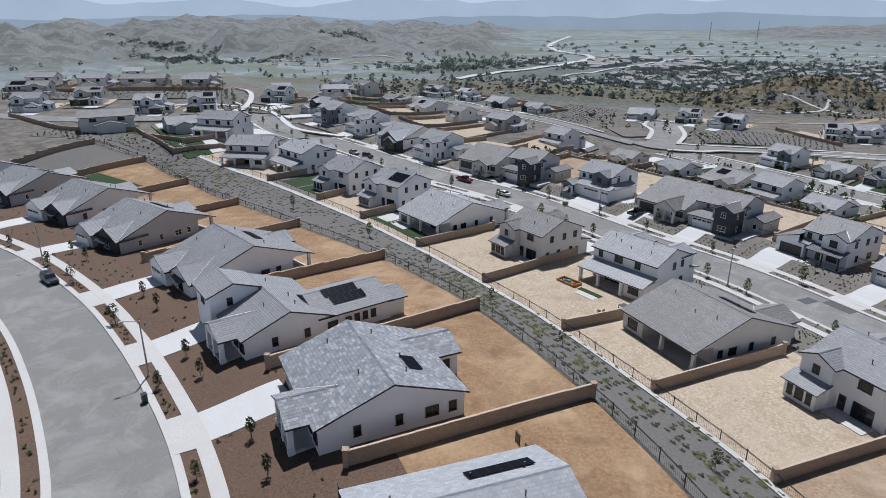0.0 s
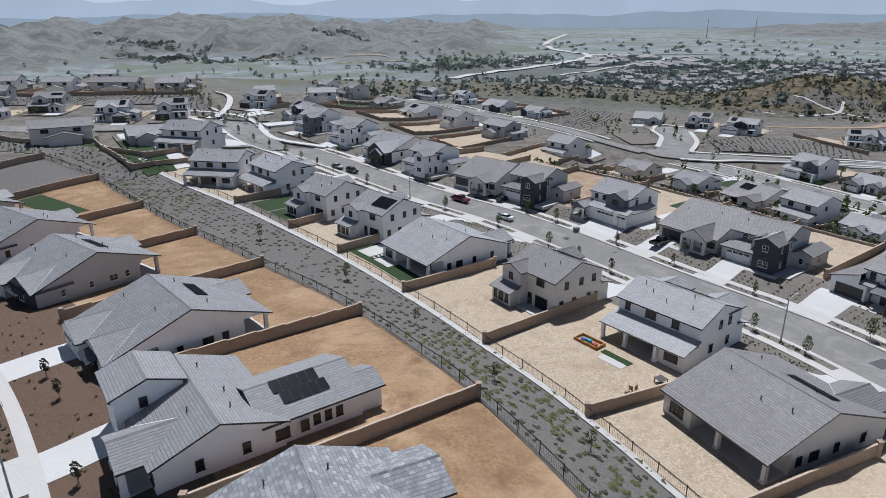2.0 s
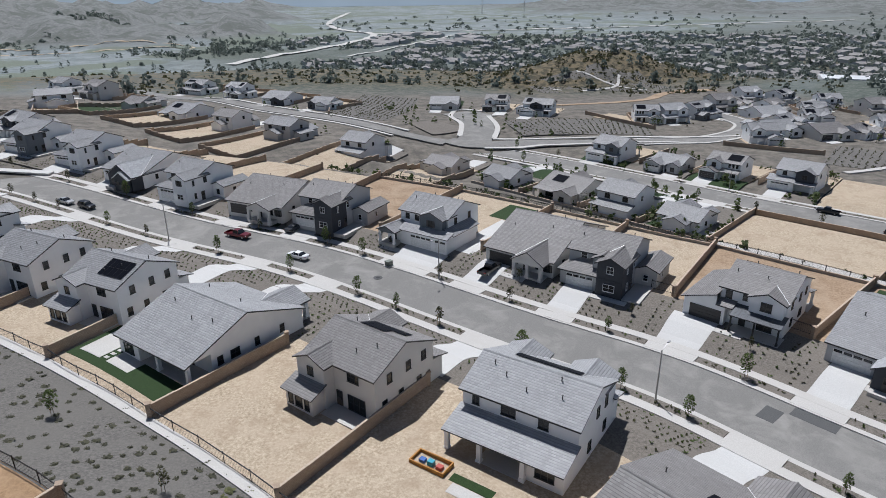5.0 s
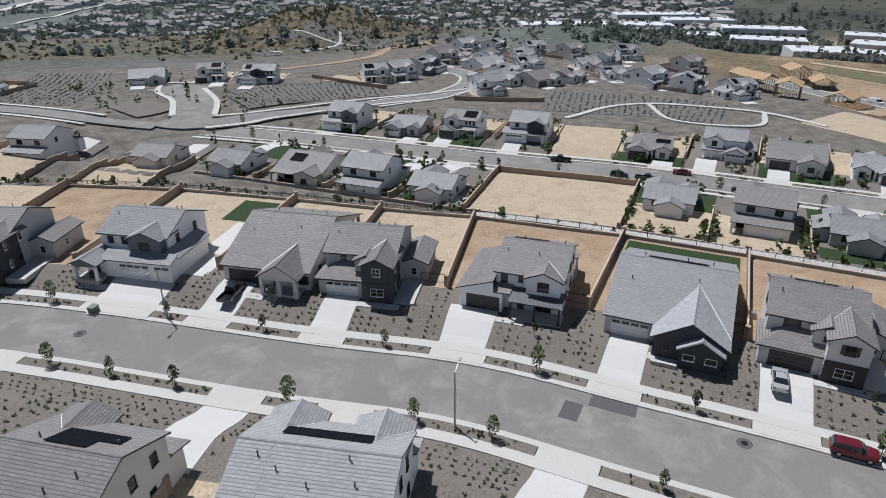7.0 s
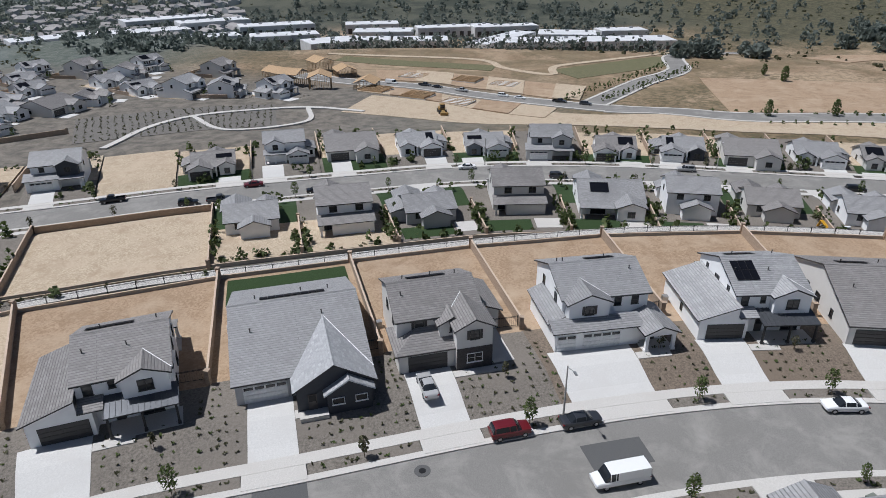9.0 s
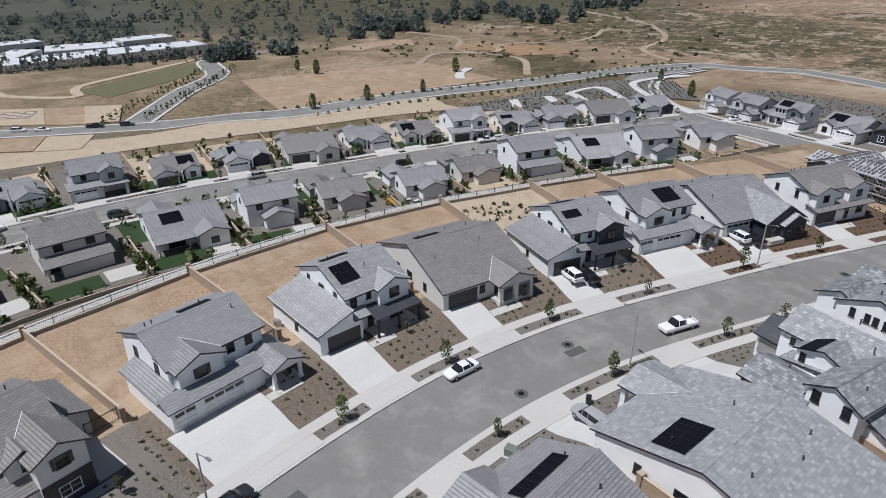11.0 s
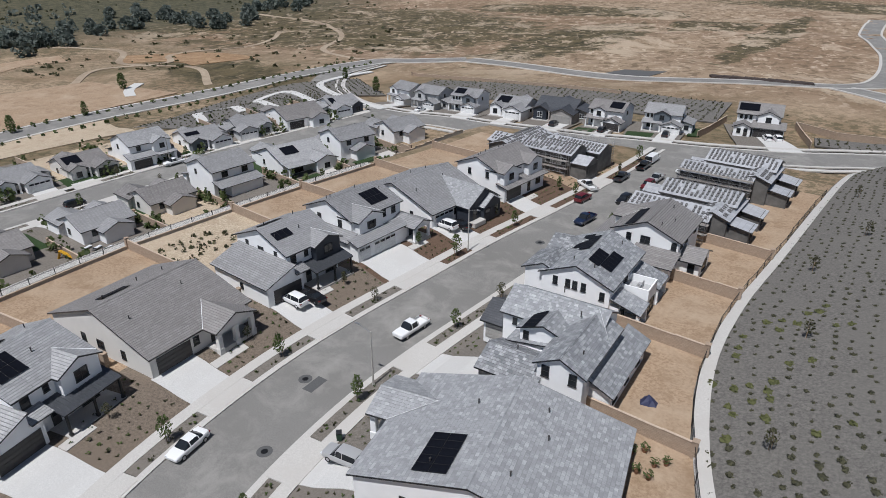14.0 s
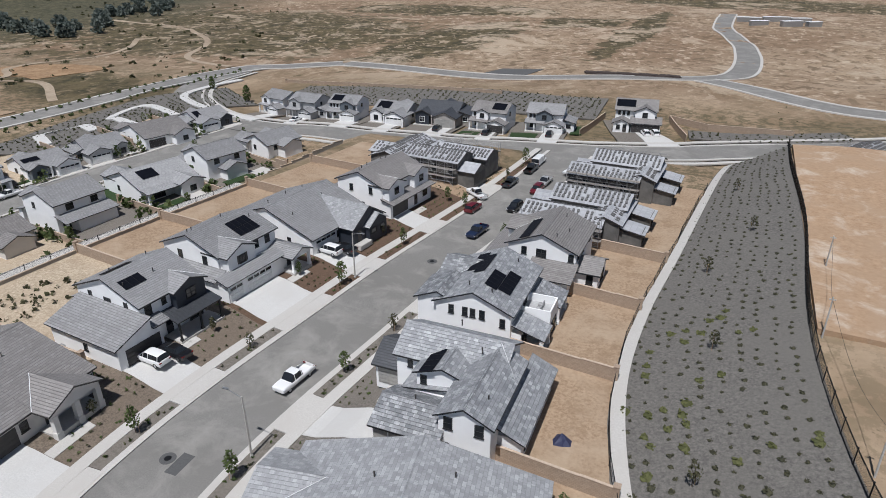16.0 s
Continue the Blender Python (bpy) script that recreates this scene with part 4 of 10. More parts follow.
def plan_wing(m, k, flip=False, label="", group="", solar=None, patio=True):
    """Two storeys, a low garage wing on one side, a front gable and a metal porch roof."""
    H = House(m, k, flip, label, group)
    p, ze, y0, y1 = 0.4, 5.9, 1.6, 13.4
    H.mass(-2.4, 7.2, y0, y1, ze, "x", p)
    main = (y0, y1, ze, p)
    cross_gable(H, 2.2, 7.0, 0.5, 3, ze, 0.42, main, WALL[k["accent"]])
    H.walls(-7.4, -2.4, 0, 12.6, -0.8, 3.1)
    H.walls(-2.4, -1.0, 0, 1.6, -0.8, 3.1)
    for y, o in ((0, 1), (12.6, -1)):
        g = H.g()
        q = [(-7.4, y, 3.1), (-2.4, y, 3.1), (-2.4, y, 4.7)]
        g.face(q if o > 0 else q[::-1])
        part("wing_gable", g, WALL[k["wall"]], H.ob)
    H.shed(-7.9, -2.35, -0.4, 13.0, 3.08, 4.95, "-x")
    H.shed(-2.35, 0.2, -0.4, 1.6, 3.3, 3.9, "-y")
    H.garage(-3.9, 0)
    H.shed(0.2, 7.6, -1.6, 1.6, 2.85, 3.6, "-y", seams=True, name="porch_roof")
    for x in (0.5, 3.9, 7.3):
        H.column(x, -1.4, 2.8, 0.22, TRIM[k["trim"]])
    H.slab(0.2, 7.6, -1.6, 1.6)
    H.door(1.3, 1.6)
    H.window(4.8, 0.5, 1.5, 2.2, 1.3, "f", 2)
    H.window(-1.2, y0, 4.7, 1.0, 1.3)
    H.window(1.2, y0, 4.9, 0.7, 1.0)
    H.window(4.6, 0.5, 4.7, 1.6, 1.4, "f", 2)
    for y, z, w in ((4, 4.7, 0.9), (8, 4.7, 0.9), (11, 4.7, 0.9), (5, 1.5, 0.9), (9.5, 1.5, 1.4)):
        H.window(7.2, y, z, w, 1.3, "r", 2 if w > 1 else 1)
    for y, z, w in ((4, 5.2, 0.7), (7.5, 5.0, 1.3), (10.8, 5.2, 0.7)):
        H.window(-2.4, y, z, w, 1.0, "l", 2 if w > 1 else 1)
    H.window(-7.4, 6, 1.5, 0.7, 1.0, "l")
    if patio:
        H.shed(-1.5, 7.6, y1, y1 + 3.6, 2.7, 3.6, "+y")
        for x in (-1.2, 3, 7.2):
            H.column(x, y1 + 3.3, 2.7, 0.4)
        H.slab(-1.5, 7.6, y1, y1 + 3.6)
        H.window(3, y1, 1.15, 3.6, 2.1, "b", 3)
    for x in (-0.5, 3, 5.8):
        H.window(x, y1, 4.7, 1.2, 1.3, "b", 2)
    for x, y, nx, ny in solar or ():
        H.solar(x, y, mainly(y0, y1, ze, p, y), p, nx, ny, y > (y0 + y1) / 2)
    H.pipes([(x, y, mainly(y0, y1, ze, p, y)) for x, y in ((0, 9.5), (3, 5), (6, 10), (-1.5, 5))])
    H.ac_unit(-8.2, 10)
    return H.ob


def plan_tower(m, k, flip=False, label="", group="", solar=None):
    """Two storeys with a gabled tower in front, a low garage and a low wing at the back corner."""
    H = House(m, k, flip, label, group)
    p, ze, y0, y1 = 0.4, 5.9, 2.6, 13.6
    H.mass(-6.2, 4.6, y0, y1, ze, "x", p)
    main = (y0, y1, ze, p)
    H.walls(0.4, 4.9, -1.2, 4, -0.8, 5.9, "y", 0.5, mat=WALL[k["accent"]])
    g = H.g()
    g.box(0.38, 4.92, -1.26, -1.2, -0.6, 3.0)
    part("stone_base", g, WALL[k.get("base", k["accent"])], H.ob)
    zr0 = 5.9 - 0.45 * 0.5 + 0.1
    zr = zr0 + 2.7 * 0.5
    meet = y0 - 0.5 + (zr - (ze - 0.5 * p + 0.1)) / p
    H.roof(0.4, 4.9, -1.2, min(meet + 0.2, 8.1), 5.9, "y", 0.5, 0.45, 0.4)
    H.valley(2.65 - 2.7, y0 - 0.4, zr0 + 0.02, (2.65, meet), zr + 0.02, -1)
    H.roof(-1.2, 2.2, 1.0, 5.6, 5.5, "y", 0.5, 0.4, 0.3)
    H.walls(-1.2, 2.2, 1.0, 3, 2.8, 5.5, "y", 0.5)
    H.walls(-6.6, 0.4, -0.2, y0, -0.8, 3.0)
    H.roof(-6.6, 1.0, -0.2, 5.6, 3.0, "x", 0.5, 0.5, 0.35, (1, 0))
    H.garage(-3.0, -0.2)
    H.mass(4.6, 8.4, 6.6, 14.6, 3.0, "y", 0.4)
    H.window(6.5, 6.6, 1.4, 0.9, 1.2)
    H.window(8.4, 10, 1.4, 0.9, 1.2, "r")
    H.window(2.65, -1.2, 4.8, 1.2, 1.3, "f", 2, k["win"] == "black", k.get("towerwin"))
    H.window(2.65, -1.26, 1.55, 2.0, 1.3, "f", 2, False, "white")
    H.window(-3.4, y0, 4.9, 1.2, 1.2, "f", 1, k["win"] == "black")
    H.window(0.4, 1.0, 4.6, 0.7, 0.8)
    for y, z, w in ((1, 4.6, 0.5), (4.5, 4.7, 0.9), (1.2, 1.5, 0.6)):
        H.window(4.9 if y < 2 else 4.9, y, z, w, 1.3, "r")
    H.door(4.9, 3.4, "r")
    for y, z, w in ((5, 4.7, 0.8), (9, 4.7, 1.2), (6, 1.5, 0.8)):
        H.window(-6.2, y, z, w, 1.2, "l", 2 if w > 1 else 1)
    for x, z, w in ((-4.5, 4.7, 1.4), (-0.5, 4.7, 1.0), (2.8, 4.7, 1.4), (-4.2, 1.5, 1.8)):
        H.window(x, y1, z, w, 1.3, "b", 2)
    H.window(1.2, y1, 1.15, 2.8, 2.1, "b", 3)
    H.slab(-1.5, 4.4, y1, y1 + 3)
    for x, y, nx, ny in solar or ():
        H.solar(x, y, mainly(y0, y1, ze, p, y), p, nx, ny, y > 8.1)
    H.pipes([(x, y, mainly(y0, y1, ze, p, y)) for x, y in ((-4, 10), (0, 11), (3, 9.5), (-5, 6))])
    H.slab(4.9, 8.0, -1.0, 6.6, 0.02)
    H.ac_unit(-7.2, 11)
    return H.ob


def plan_triple(m, k, flip=False, label="", group="", solar=None):
    """Two storeys, a front gable, three garage bays and a small gabled porch."""
    H = House(m, k, flip, label, group)
    p, ze, y0, y1 = 0.4, 5.9, 2.4, 13.4
    H.mass(-5.4, 6.4, y0, y1, ze, "x", p)
    cross_gable(H, -5.0, 0.4, 0.8, 3, ze, 0.42, (y0, y1, ze, p), WALL[k["accent"]])
    H.walls(-7.2, 4.2, -0.8, y0, -0.8, 3.0)
    H.walls(-7.2, -5.4, y0, 10, -0.8, 3.0)
    H.shed(-7.7, 4.4, -1.3, 1.0, 2.95, 3.75, "-y")
    H.shed(-7.7, -5.35, 1.0, 10.4, 3.0, 4.0, "-x")
    H.garage(-5.7, -0.8, 2.5)
    H.garage(-1.0, -0.8, 5.0)
    H.mass(4.2, 8.0, -0.2, 4.0, 2.8, "y", 0.42)
    H.roof(4.0, 8.2, -3.0, 0.0, 2.8, "y", 0.42, 0.4, 0.25)
    g = H.g()
    q = [(4.0, -2.9, 2.6), (8.2, -2.9, 2.6), (8.2, -2.9, 2.85), (6.1, -2.9, 3.7), (4.0, -2.9, 2.85)]
    g.face(q)
    g.face([(a, b + 0.25, c) for a, b, c in q[::-1]])
    g.box(4.0, 8.2, -2.9, -2.65, 2.3, 2.6)
    part("porch_gable", g, WALL[k["accent"]], H.ob)
    for x in (4.3, 7.9):
        H.column(x, -2.7, 2.4, 0.4)
    H.slab(4.0, 8.2, -3.0, 0)
    H.door(6.1, -0.2)
    H.window(-2.3, 0.8, 4.7, 1.2, 1.3, "f", 2, True)
    for x in (2.2, 4.6):
        H.window(x, y0, 4.7, 1.0, 1.2, "f", 1)
    for y, z, w in ((5, 4.7, 0.9), (8, 4.7, 0.9), (11, 4.7, 0.9), (8, 1.5, 0.9), (11, 1.5, 0.9)):
        H.window(6.4, y, z, w, 1.3, "r")
    for y, z, w in ((5, 4.7, 0.9), (10, 4.7, 0.9)):
        H.window(-5.4, y, z, w, 1.3, "l")
    for x, z, w in ((-3.5, 4.7, 1.4), (0.5, 4.7, 1.0), (4, 4.7, 1.4), (-3.2, 1.5, 1.8)):
        H.window(x, y1, z, w, 1.3, "b", 2)
    H.window(2.2, y1, 1.15, 3.2, 2.1, "b", 3)
    for x, y, nx, ny in solar or ():
        H.solar(x, y, mainly(y0, y1, ze, p, y), p, nx, ny, y > (y0 + y1) / 2)
    H.pipes([(x, y, mainly(y0, y1, ze, p, y)) for x, y in ((-4, 9.5), (-3.2, 9.5), (3, 10), (5, 6))])
    return H.ob


def plan_patio(m, k, flip=False, label="", group="", solar=None, W=14.0):
    """Two storeys with a covered patio along the whole back and two small hipped gables in front."""
    H = House(m, k, flip, label, group)
    p, ze, y0, y1, a, b = 0.4, 5.9, 1.5, 11.8, -W / 2, W / 2
    H.mass(a, b, y0, y1, ze, "x", p)
    for x0 in (a + 0.3, b - 5.2):
        cross_gable(H, x0, x0 + 4.9, 0, 2.5, ze, 0.42, (y0, y1, ze, p), WALL[k["accent"]])
        H.window(x0 + 2.4, 0, 4.7, 1.4, 1.3, "f", 2)
    H.walls(a, b, -0.4, y0, -0.8, 2.9)
    H.shed(a - 0.4, b + 0.4, -1.4, 1.6, 2.85, 3.6, "-y")
    H.garage(a + 3.2, -0.4)
    H.door(1.5, -0.4)
    H.window(b - 2.2, -0.4, 1.5, 1.6, 1.3, "f", 2)
    H.shed(a - 0.3, b + 0.3, y1 - 0.02, y1 + 4.2, 2.65, 3.75, "+y")
    g = H.g()
    g.box(a, b, y1 + 3.7, y1 + 3.95, 2.3, 2.6)
    part("patio_beam", g, WALL[k["wall"]], H.ob)
    for x in (a + 0.3, a + 4.4, b - 4.4):
        H.column(x, y1 + 3.8, 2.5, 0.5)
    H.walls(b - 4.2, b, y1, y1 + 3.4, -0.8, 2.7)
    H.window(b - 2.1, y1 + 3.4, 1.4, 2.2, 1.3, "b", 3)
    H.slab(a, b - 4.2, y1, y1 + 4)
    for x, w in ((a + 1.7, 0.9), (-1.2, 1.8), (b - 4.0, 1.2), ):
        H.window(x, y1, 4.75, w, 1.25, "b", 2)
    H.window(-1.6, y1, 1.15, 4.4, 2.1, "b", 4)
    for y, z, w in ((4, 4.7, 0.8), (6.5, 4.7, 0.8), (4, 1.5, 0.9), (8.5, 1.5, 0.9)):
        H.window(b, y, z, w, 1.3, "r")
    for y, z, w in ((4, 4.7, 0.8), (8.5, 4.7, 0.8), (6, 1.5, 0.9)):
        H.window(a, y, z, w, 1.3, "l")
    for x, y, nx, ny in solar or ():
        H.solar(x, y, mainly(y0, y1, ze, p, y), p, nx, ny, y > (y0 + y1) / 2)
    H.pipes([(x, y, mainly(y0, y1, ze, p, y)) for x, y in ((a + 4, 9.0), (0, 10), (b - 3, 9.5), (b - 4, 7.5), (a + 2, 8))])
    return H.ob


def plan_nook(m, k, flip=False, label="", group="", solar=None):
    """Two storeys with a back gable over a low sun room."""
    H = House(m, k, flip, label, group)
    p, ze, y0, y1 = 0.42, 5.9, 1.5, 12.6
    H.mass(-5.6, 5.6, y0, y1, ze, "x", p)
    cross_gable(H, 0.4, 5.3, 0, 2.5, ze, 0.42, (y0, y1, ze, p), WALL[k["accent"]])
    H.walls(-5.6, 0.5, -0.4, y0, -0.8, 2.9)
    H.shed(-6.0, 0.6, -1.2, 1.6, 2.85, 3.6, "-y")
    H.garage(-2.9, -0.4)
    H.shed(0.6, 5.9, -1.6, 1.0, 2.7, 3.4, "-y")
    for x in (0.9, 5.6):
        H.column(x, -1.4, 2.7, 0.35)
    H.door(2, 0)
    H.window(2.9, 0, 4.7, 1.4, 1.3, "f", 2)
    # back: gable, sun room
    H.walls(1.0, 5.6, y1 - 0.5, y1 + 1.6, -0.8, 5.9, "y", 0.42)
    H.roof(1.0, 5.6, 8.2, y1 + 1.6, 5.9, "y", 0.42, 0.45, 0.3)
    H.walls(1.2, 5.8, y1, y1 + 3.6, -0.8, 2.6)
    H.shed(0.8, 6.2, y1 + 1.4, y1 + 4.1, 2.55, 3.5, "+y")
    for x, w in ((2.1, 0.8), (3.5, 1.2), (4.9, 0.8)):
        H.window(x, y1 + 3.6, 1.3, w, 1.5, "b", 1)
    H.window(3.3, y1 + 1.6, 4.6, 1.0, 1.2, "b", 2)
    H.window(-2.2, y1, 4.7, 1.8, 1.2, "b", 3)
    H.window(-2.6, y1, 1.15, 2.8, 2.1, "b", 3)
    H.door(0.2, y1, "b")
    H.slab(-4.6, 1.0, y1, y1 + 2.6)
    for y, z in ((3.5, 4.7), (6.5, 4.7), (10, 4.7), (4.5, 1.5), (8, 1.5), (11, 1.5)):
        H.window(-5.6, y, z, 0.9, 1.3, "l")
        H.window(5.6, y, z, 0.9, 1.3, "r")
    for x, y, nx, ny in solar or ():
        H.solar(x, y, mainly(y0, y1, ze, p, y), p, nx, ny, y > 7)
    H.pipes([(x, y, mainly(y0, y1, ze, p, y)) for x, y in ((-3, 9), (-1, 10.5), (3, 6), (-4, 5))])
    H.ac_unit(6.5, 11)
    return H.ob


def plan_slate(m, k, flip=False, label="", group=""):
    """Two storeys of many volumes: a main ridge from front to back, a tall side gable, a dormer, a low garage and a lean-to behind."""
    H = House(m, k, flip, label, group)
    H.mass(-7.0, -0.2, 4.4, 16.2, 5.3, "y", 0.54, oh=0.4)
    H.mass(-3.6, 7.3, 12.4, 17.6, 5.4, "x", 0.5, oh=0.45)
    H.mass(-3.0, 1.9, 7.7, 13.6, 5.2, "x", 0.36, oh=0.4)
    H.mass(2.3, 8.2, 5.8, 12.6, 2.9, "y", 0.46)
    H.walls(-0.4, 2.5, 7.7, 12.6, -0.8, 3.2)
    H.shed(-0.2, 2.6, 6.2, 12.4, 3.2, 4.3, "-y")
    H.mass(-6.6, -1.0, 1.3, 4.6, 2.7, "y", 0.5, roof=ROOF["dark"])
    H.walls(-7.0, 5.1, 17.6, 20.0, -0.8, 2.7)
    H.shed(-7.5, 5.6, 17.5, 20.5, 2.55, 3.95, "+y")
    H.slab(-0.8, 2.2, 3.0, 7.6)
    H.garage(5.2, 5.8)
    part("garage_door", garage_mesh(2.6, 2.1, k["garage"]), None, H.ob, m=H.at(-1.0, 2.9, 0.0, "r"))
    H.door(0.8, 7.7)
    # white flashing in the valley between the two ridges
    g = H.g()
    g.face([(-3.3, 15.1, 7.28), (-3.2, 15.2, 7.28), (0.05, 17.75, 5.45), (-0.05, 17.65, 5.45)])
    g.face([(-0.05, 17.65, 5.41), (0.05, 17.75, 5.41), (-3.2, 15.2, 7.24), (-3.3, 15.1, 7.24)])
    part("valley_flashing", g, FLASH, H.ob)
    for y, z, w, h in ((13.4, 4.5, 0.9, 1.4), (16.5, 4.5, 0.9, 1.4), (13.2, 1.5, 0.7, 1.2)):
        H.window(7.3, y, z, w, h, "r")
    H.window(1.9, 8.5, 4.3, 0.7, 1.1, "r")
    H.window(-0.2, 6.0, 4.2, 0.6, 0.9, "r")
    H.window(-3.6, 4.4, 4.3, 1.4, 1.3, "f", 2)
    for x in (-4.5, -0.5, 3.4):
        H.window(x, 20.0, 1.4, 1.4, 1.3, "b", 2)
    # board panels along the garage's side wall
    for y in (6.6, 8.3, 10.0, 11.7):
        g = H.g()
        g.box(8.2, 8.25, y - 0.75, y + 0.75, 0.0, 2.3)
        part("side_panel", g, GARAGE["grey"], H.ob)
    H.solar(0.5, 9.0, mainly(7.7, 13.6, 5.2, 0.36, 9.0, 0.4), 0.36, 4, 1)
    H.pipes([(-1.6, 13.6, 6.8), (-5.2, 10.0, 7.2), (4.5, 16.4, 6.0), (5.0, 9.0, 4.2)])
    H.ac_unit(8.0, 16.6)
    return H.ob


def plan_deck(m, k, flip=False, label="", group=""):
    """Two storeys, ridge along the street, a front cross roof, and a walled roof deck between two lean-tos behind."""
    H = House(m, k, flip, label, group)
    p, ze, y0, y1 = 0.42, 5.4, 2.9, 12.5
    H.mass(-5.2, 7.8, y0, y1, ze, "x", p)
    main = (y0, y1, ze, p)
    cross_gable(H, -4.8, 1.4, 0.8, 4, ze, 0.42, main)
    H.mass(1.8, 7.4, 0.2, 5.6, 5.2, "x", 0.42)
    H.walls(-5.6, 0.6, -1.2, 2, -0.8, 2.8)
    H.shed(-6.0, 1.0, -1.8, 1.4, 2.7, 3.5, "-y")
    H.garage(-2.6, -1.2)
    H.door(1.6, 0.8)
    H.slab(0.8, 3.0, -1.0, 1.0)
    H.window(-1.7, 0.8, 4.5, 1.5, 1.3, "f", 2)
    H.window(4.6, 0.2, 4.4, 1.5, 1.3, "f", 2)
    for x0, x1 in ((3.6, 7.6), (-5.6, -0.7)):
        H.walls(x0 + 0.4, x1 - 0.4, y1, y1 + 1.2, -0.8, 2.5)
        H.shed(x0, x1, y1 - 0.1, y1 + 4.2, 2.45, 3.8, "+y")
        for x in (x0 + 0.4, x1 - 0.4):
            H.column(x, y1 + 3.8, 2.4, 0.45)
        H.slab(x0, x1, y1, y1 + 4.0)
        H.window((x0 + x1) / 2, y1 + 1.2, 1.2, 2.0, 2.0, "b", 2)
    # roof deck with a parapet
    H.walls(-0.5, 3.4, y1, y1 + 3.8, -0.8, 3.0)
    for b in ((-0.5, 3.4, y1 + 3.6, y1 + 3.8), (-0.5, -0.3, y1, y1 + 3.6), (3.2, 3.4, y1, y1 + 3.6)):
        g = H.g()
        g.box(*b, 3.0, 4.1)
        part("parapet", g, WALL[k["wall"]], H.ob)
    g = H.g()
    g.box(-0.3, 3.2, y1, y1 + 3.6, 3.0, 3.06)
    part("deck_floor", g, SOFFIT, H.ob)
    H.window(1.5, y1, 4.4, 1.6, 1.9, "b", 2)
    H.window(1.5, y1 + 3.8, 1.2, 2.4, 2.0, "b", 3)
    for y, w in ((4.9, 0.7), (6.7, 0.7), (7.7, 0.7), (8.9, 0.7), (11.5, 0.7)):
        H.window(7.8, y, 4.5 if y < 11 else 3.9, w, 1.2, "r")
    for y, z in ((5, 4.5), (9, 4.5), (6, 1.5), (10, 1.5)):
        H.window(-5.2, y, z, 0.9, 1.2, "l")
    for x, y, n in ((-1.6, 5.2, 5), (-0.6, 6.4, 5), (3.2, 9.0, 4), (2.2, 10.6, 5)):
        H.solar(x, y, mainly(y0, y1, ze, p, y), p, n, 1, y > 7.7)
    H.pipes([(x, y, mainly(y0, y1, ze, p, y)) for x, y in ((6, 9.5), (-3.5, 10), (5.5, 6.4))])
    H.ac_unit(8.6, 9.0)
    # two garden seats on the deck
    for x in (0.8, 2.0):
        g = H.g()
        g.box(x - 0.35, x + 0.35, y1 + 1.6, y1 + 2.2, 3.06, 3.5)
        g.box(x - 0.35, x + 0.35, y1 + 2.2, y1 + 2.35, 3.06, 3.9)
        part("deck_seat", g, STONE, H.ob)
    return H.ob


def plan_gabled(m, k, flip=False, label="", group=""):
    """Two storeys, ridge along the street, with a low lean-to at one side and a low wing behind."""
    H = House(m, k, flip, label, group)
    p, ze, y0, y1 = 0.42, 5.4, 3.1, 13.3
    H.mass(-6.4, 4.7, y0, y1, ze, "x", p)
    cross_gable(H, -5.8, -0.6, 1.4, 5, ze, 0.42, (y0, y1, ze, p))
    H.walls(-6.2, 4.5, -0.4, y0, -0.8, 2.8)
    H.shed(-6.6, 4.9, -1.0, y0 + 0.1, 2.7, 3.8, "-y")
    H.garage(-3.0, -0.4)
    H.door(1.4, -0.4)
    H.walls(4.7, 8.3, 7.4, 13.2, -0.8, 2.6)
    H.shed(4.65, 8.9, 6.9, 13.8, 2.55, 3.75, "+x")
    H.mass(-1.2, 4.1, 13.2, 16.6, 2.6, "y", 0.42)
    H.window(4.1, 15.4, 1.4, 1.0, 1.6, "r")
    H.window(1.4, 16.6, 1.3, 2.2, 1.6, "b", 3)
    for y, w in ((5.6, 0.8), (8.2, 1.5), (12.6, 0.8)):
        H.window(4.7, y, 4.5, w, 1.2, "r", 2 if w > 1 else 1)
    for y in (5, 9):
        H.window(-6.4, y, 4.5, 0.9, 1.2, "l")
    for x in (-4, 0.5, 3.2):
        H.window(x, y1, 4.5, 1.2, 1.2, "b", 2)
    H.window(-3.2, 1.4, 4.5, 1.5, 1.3, "f", 2)
    H.window(2.2, y0, 4.6, 1.2, 1.2, "f", 2)
    H.solar(1.4, 5.6, mainly(y0, y1, ze, p, 5.6), p, 7, 1)
    H.pipes([(x, y, mainly(y0, y1, ze, p, y)) for x, y in ((3.4, 10), (0, 11), (-4, 9.5))])
    H.ac_unit(9.2, 12.6)
    return H.ob


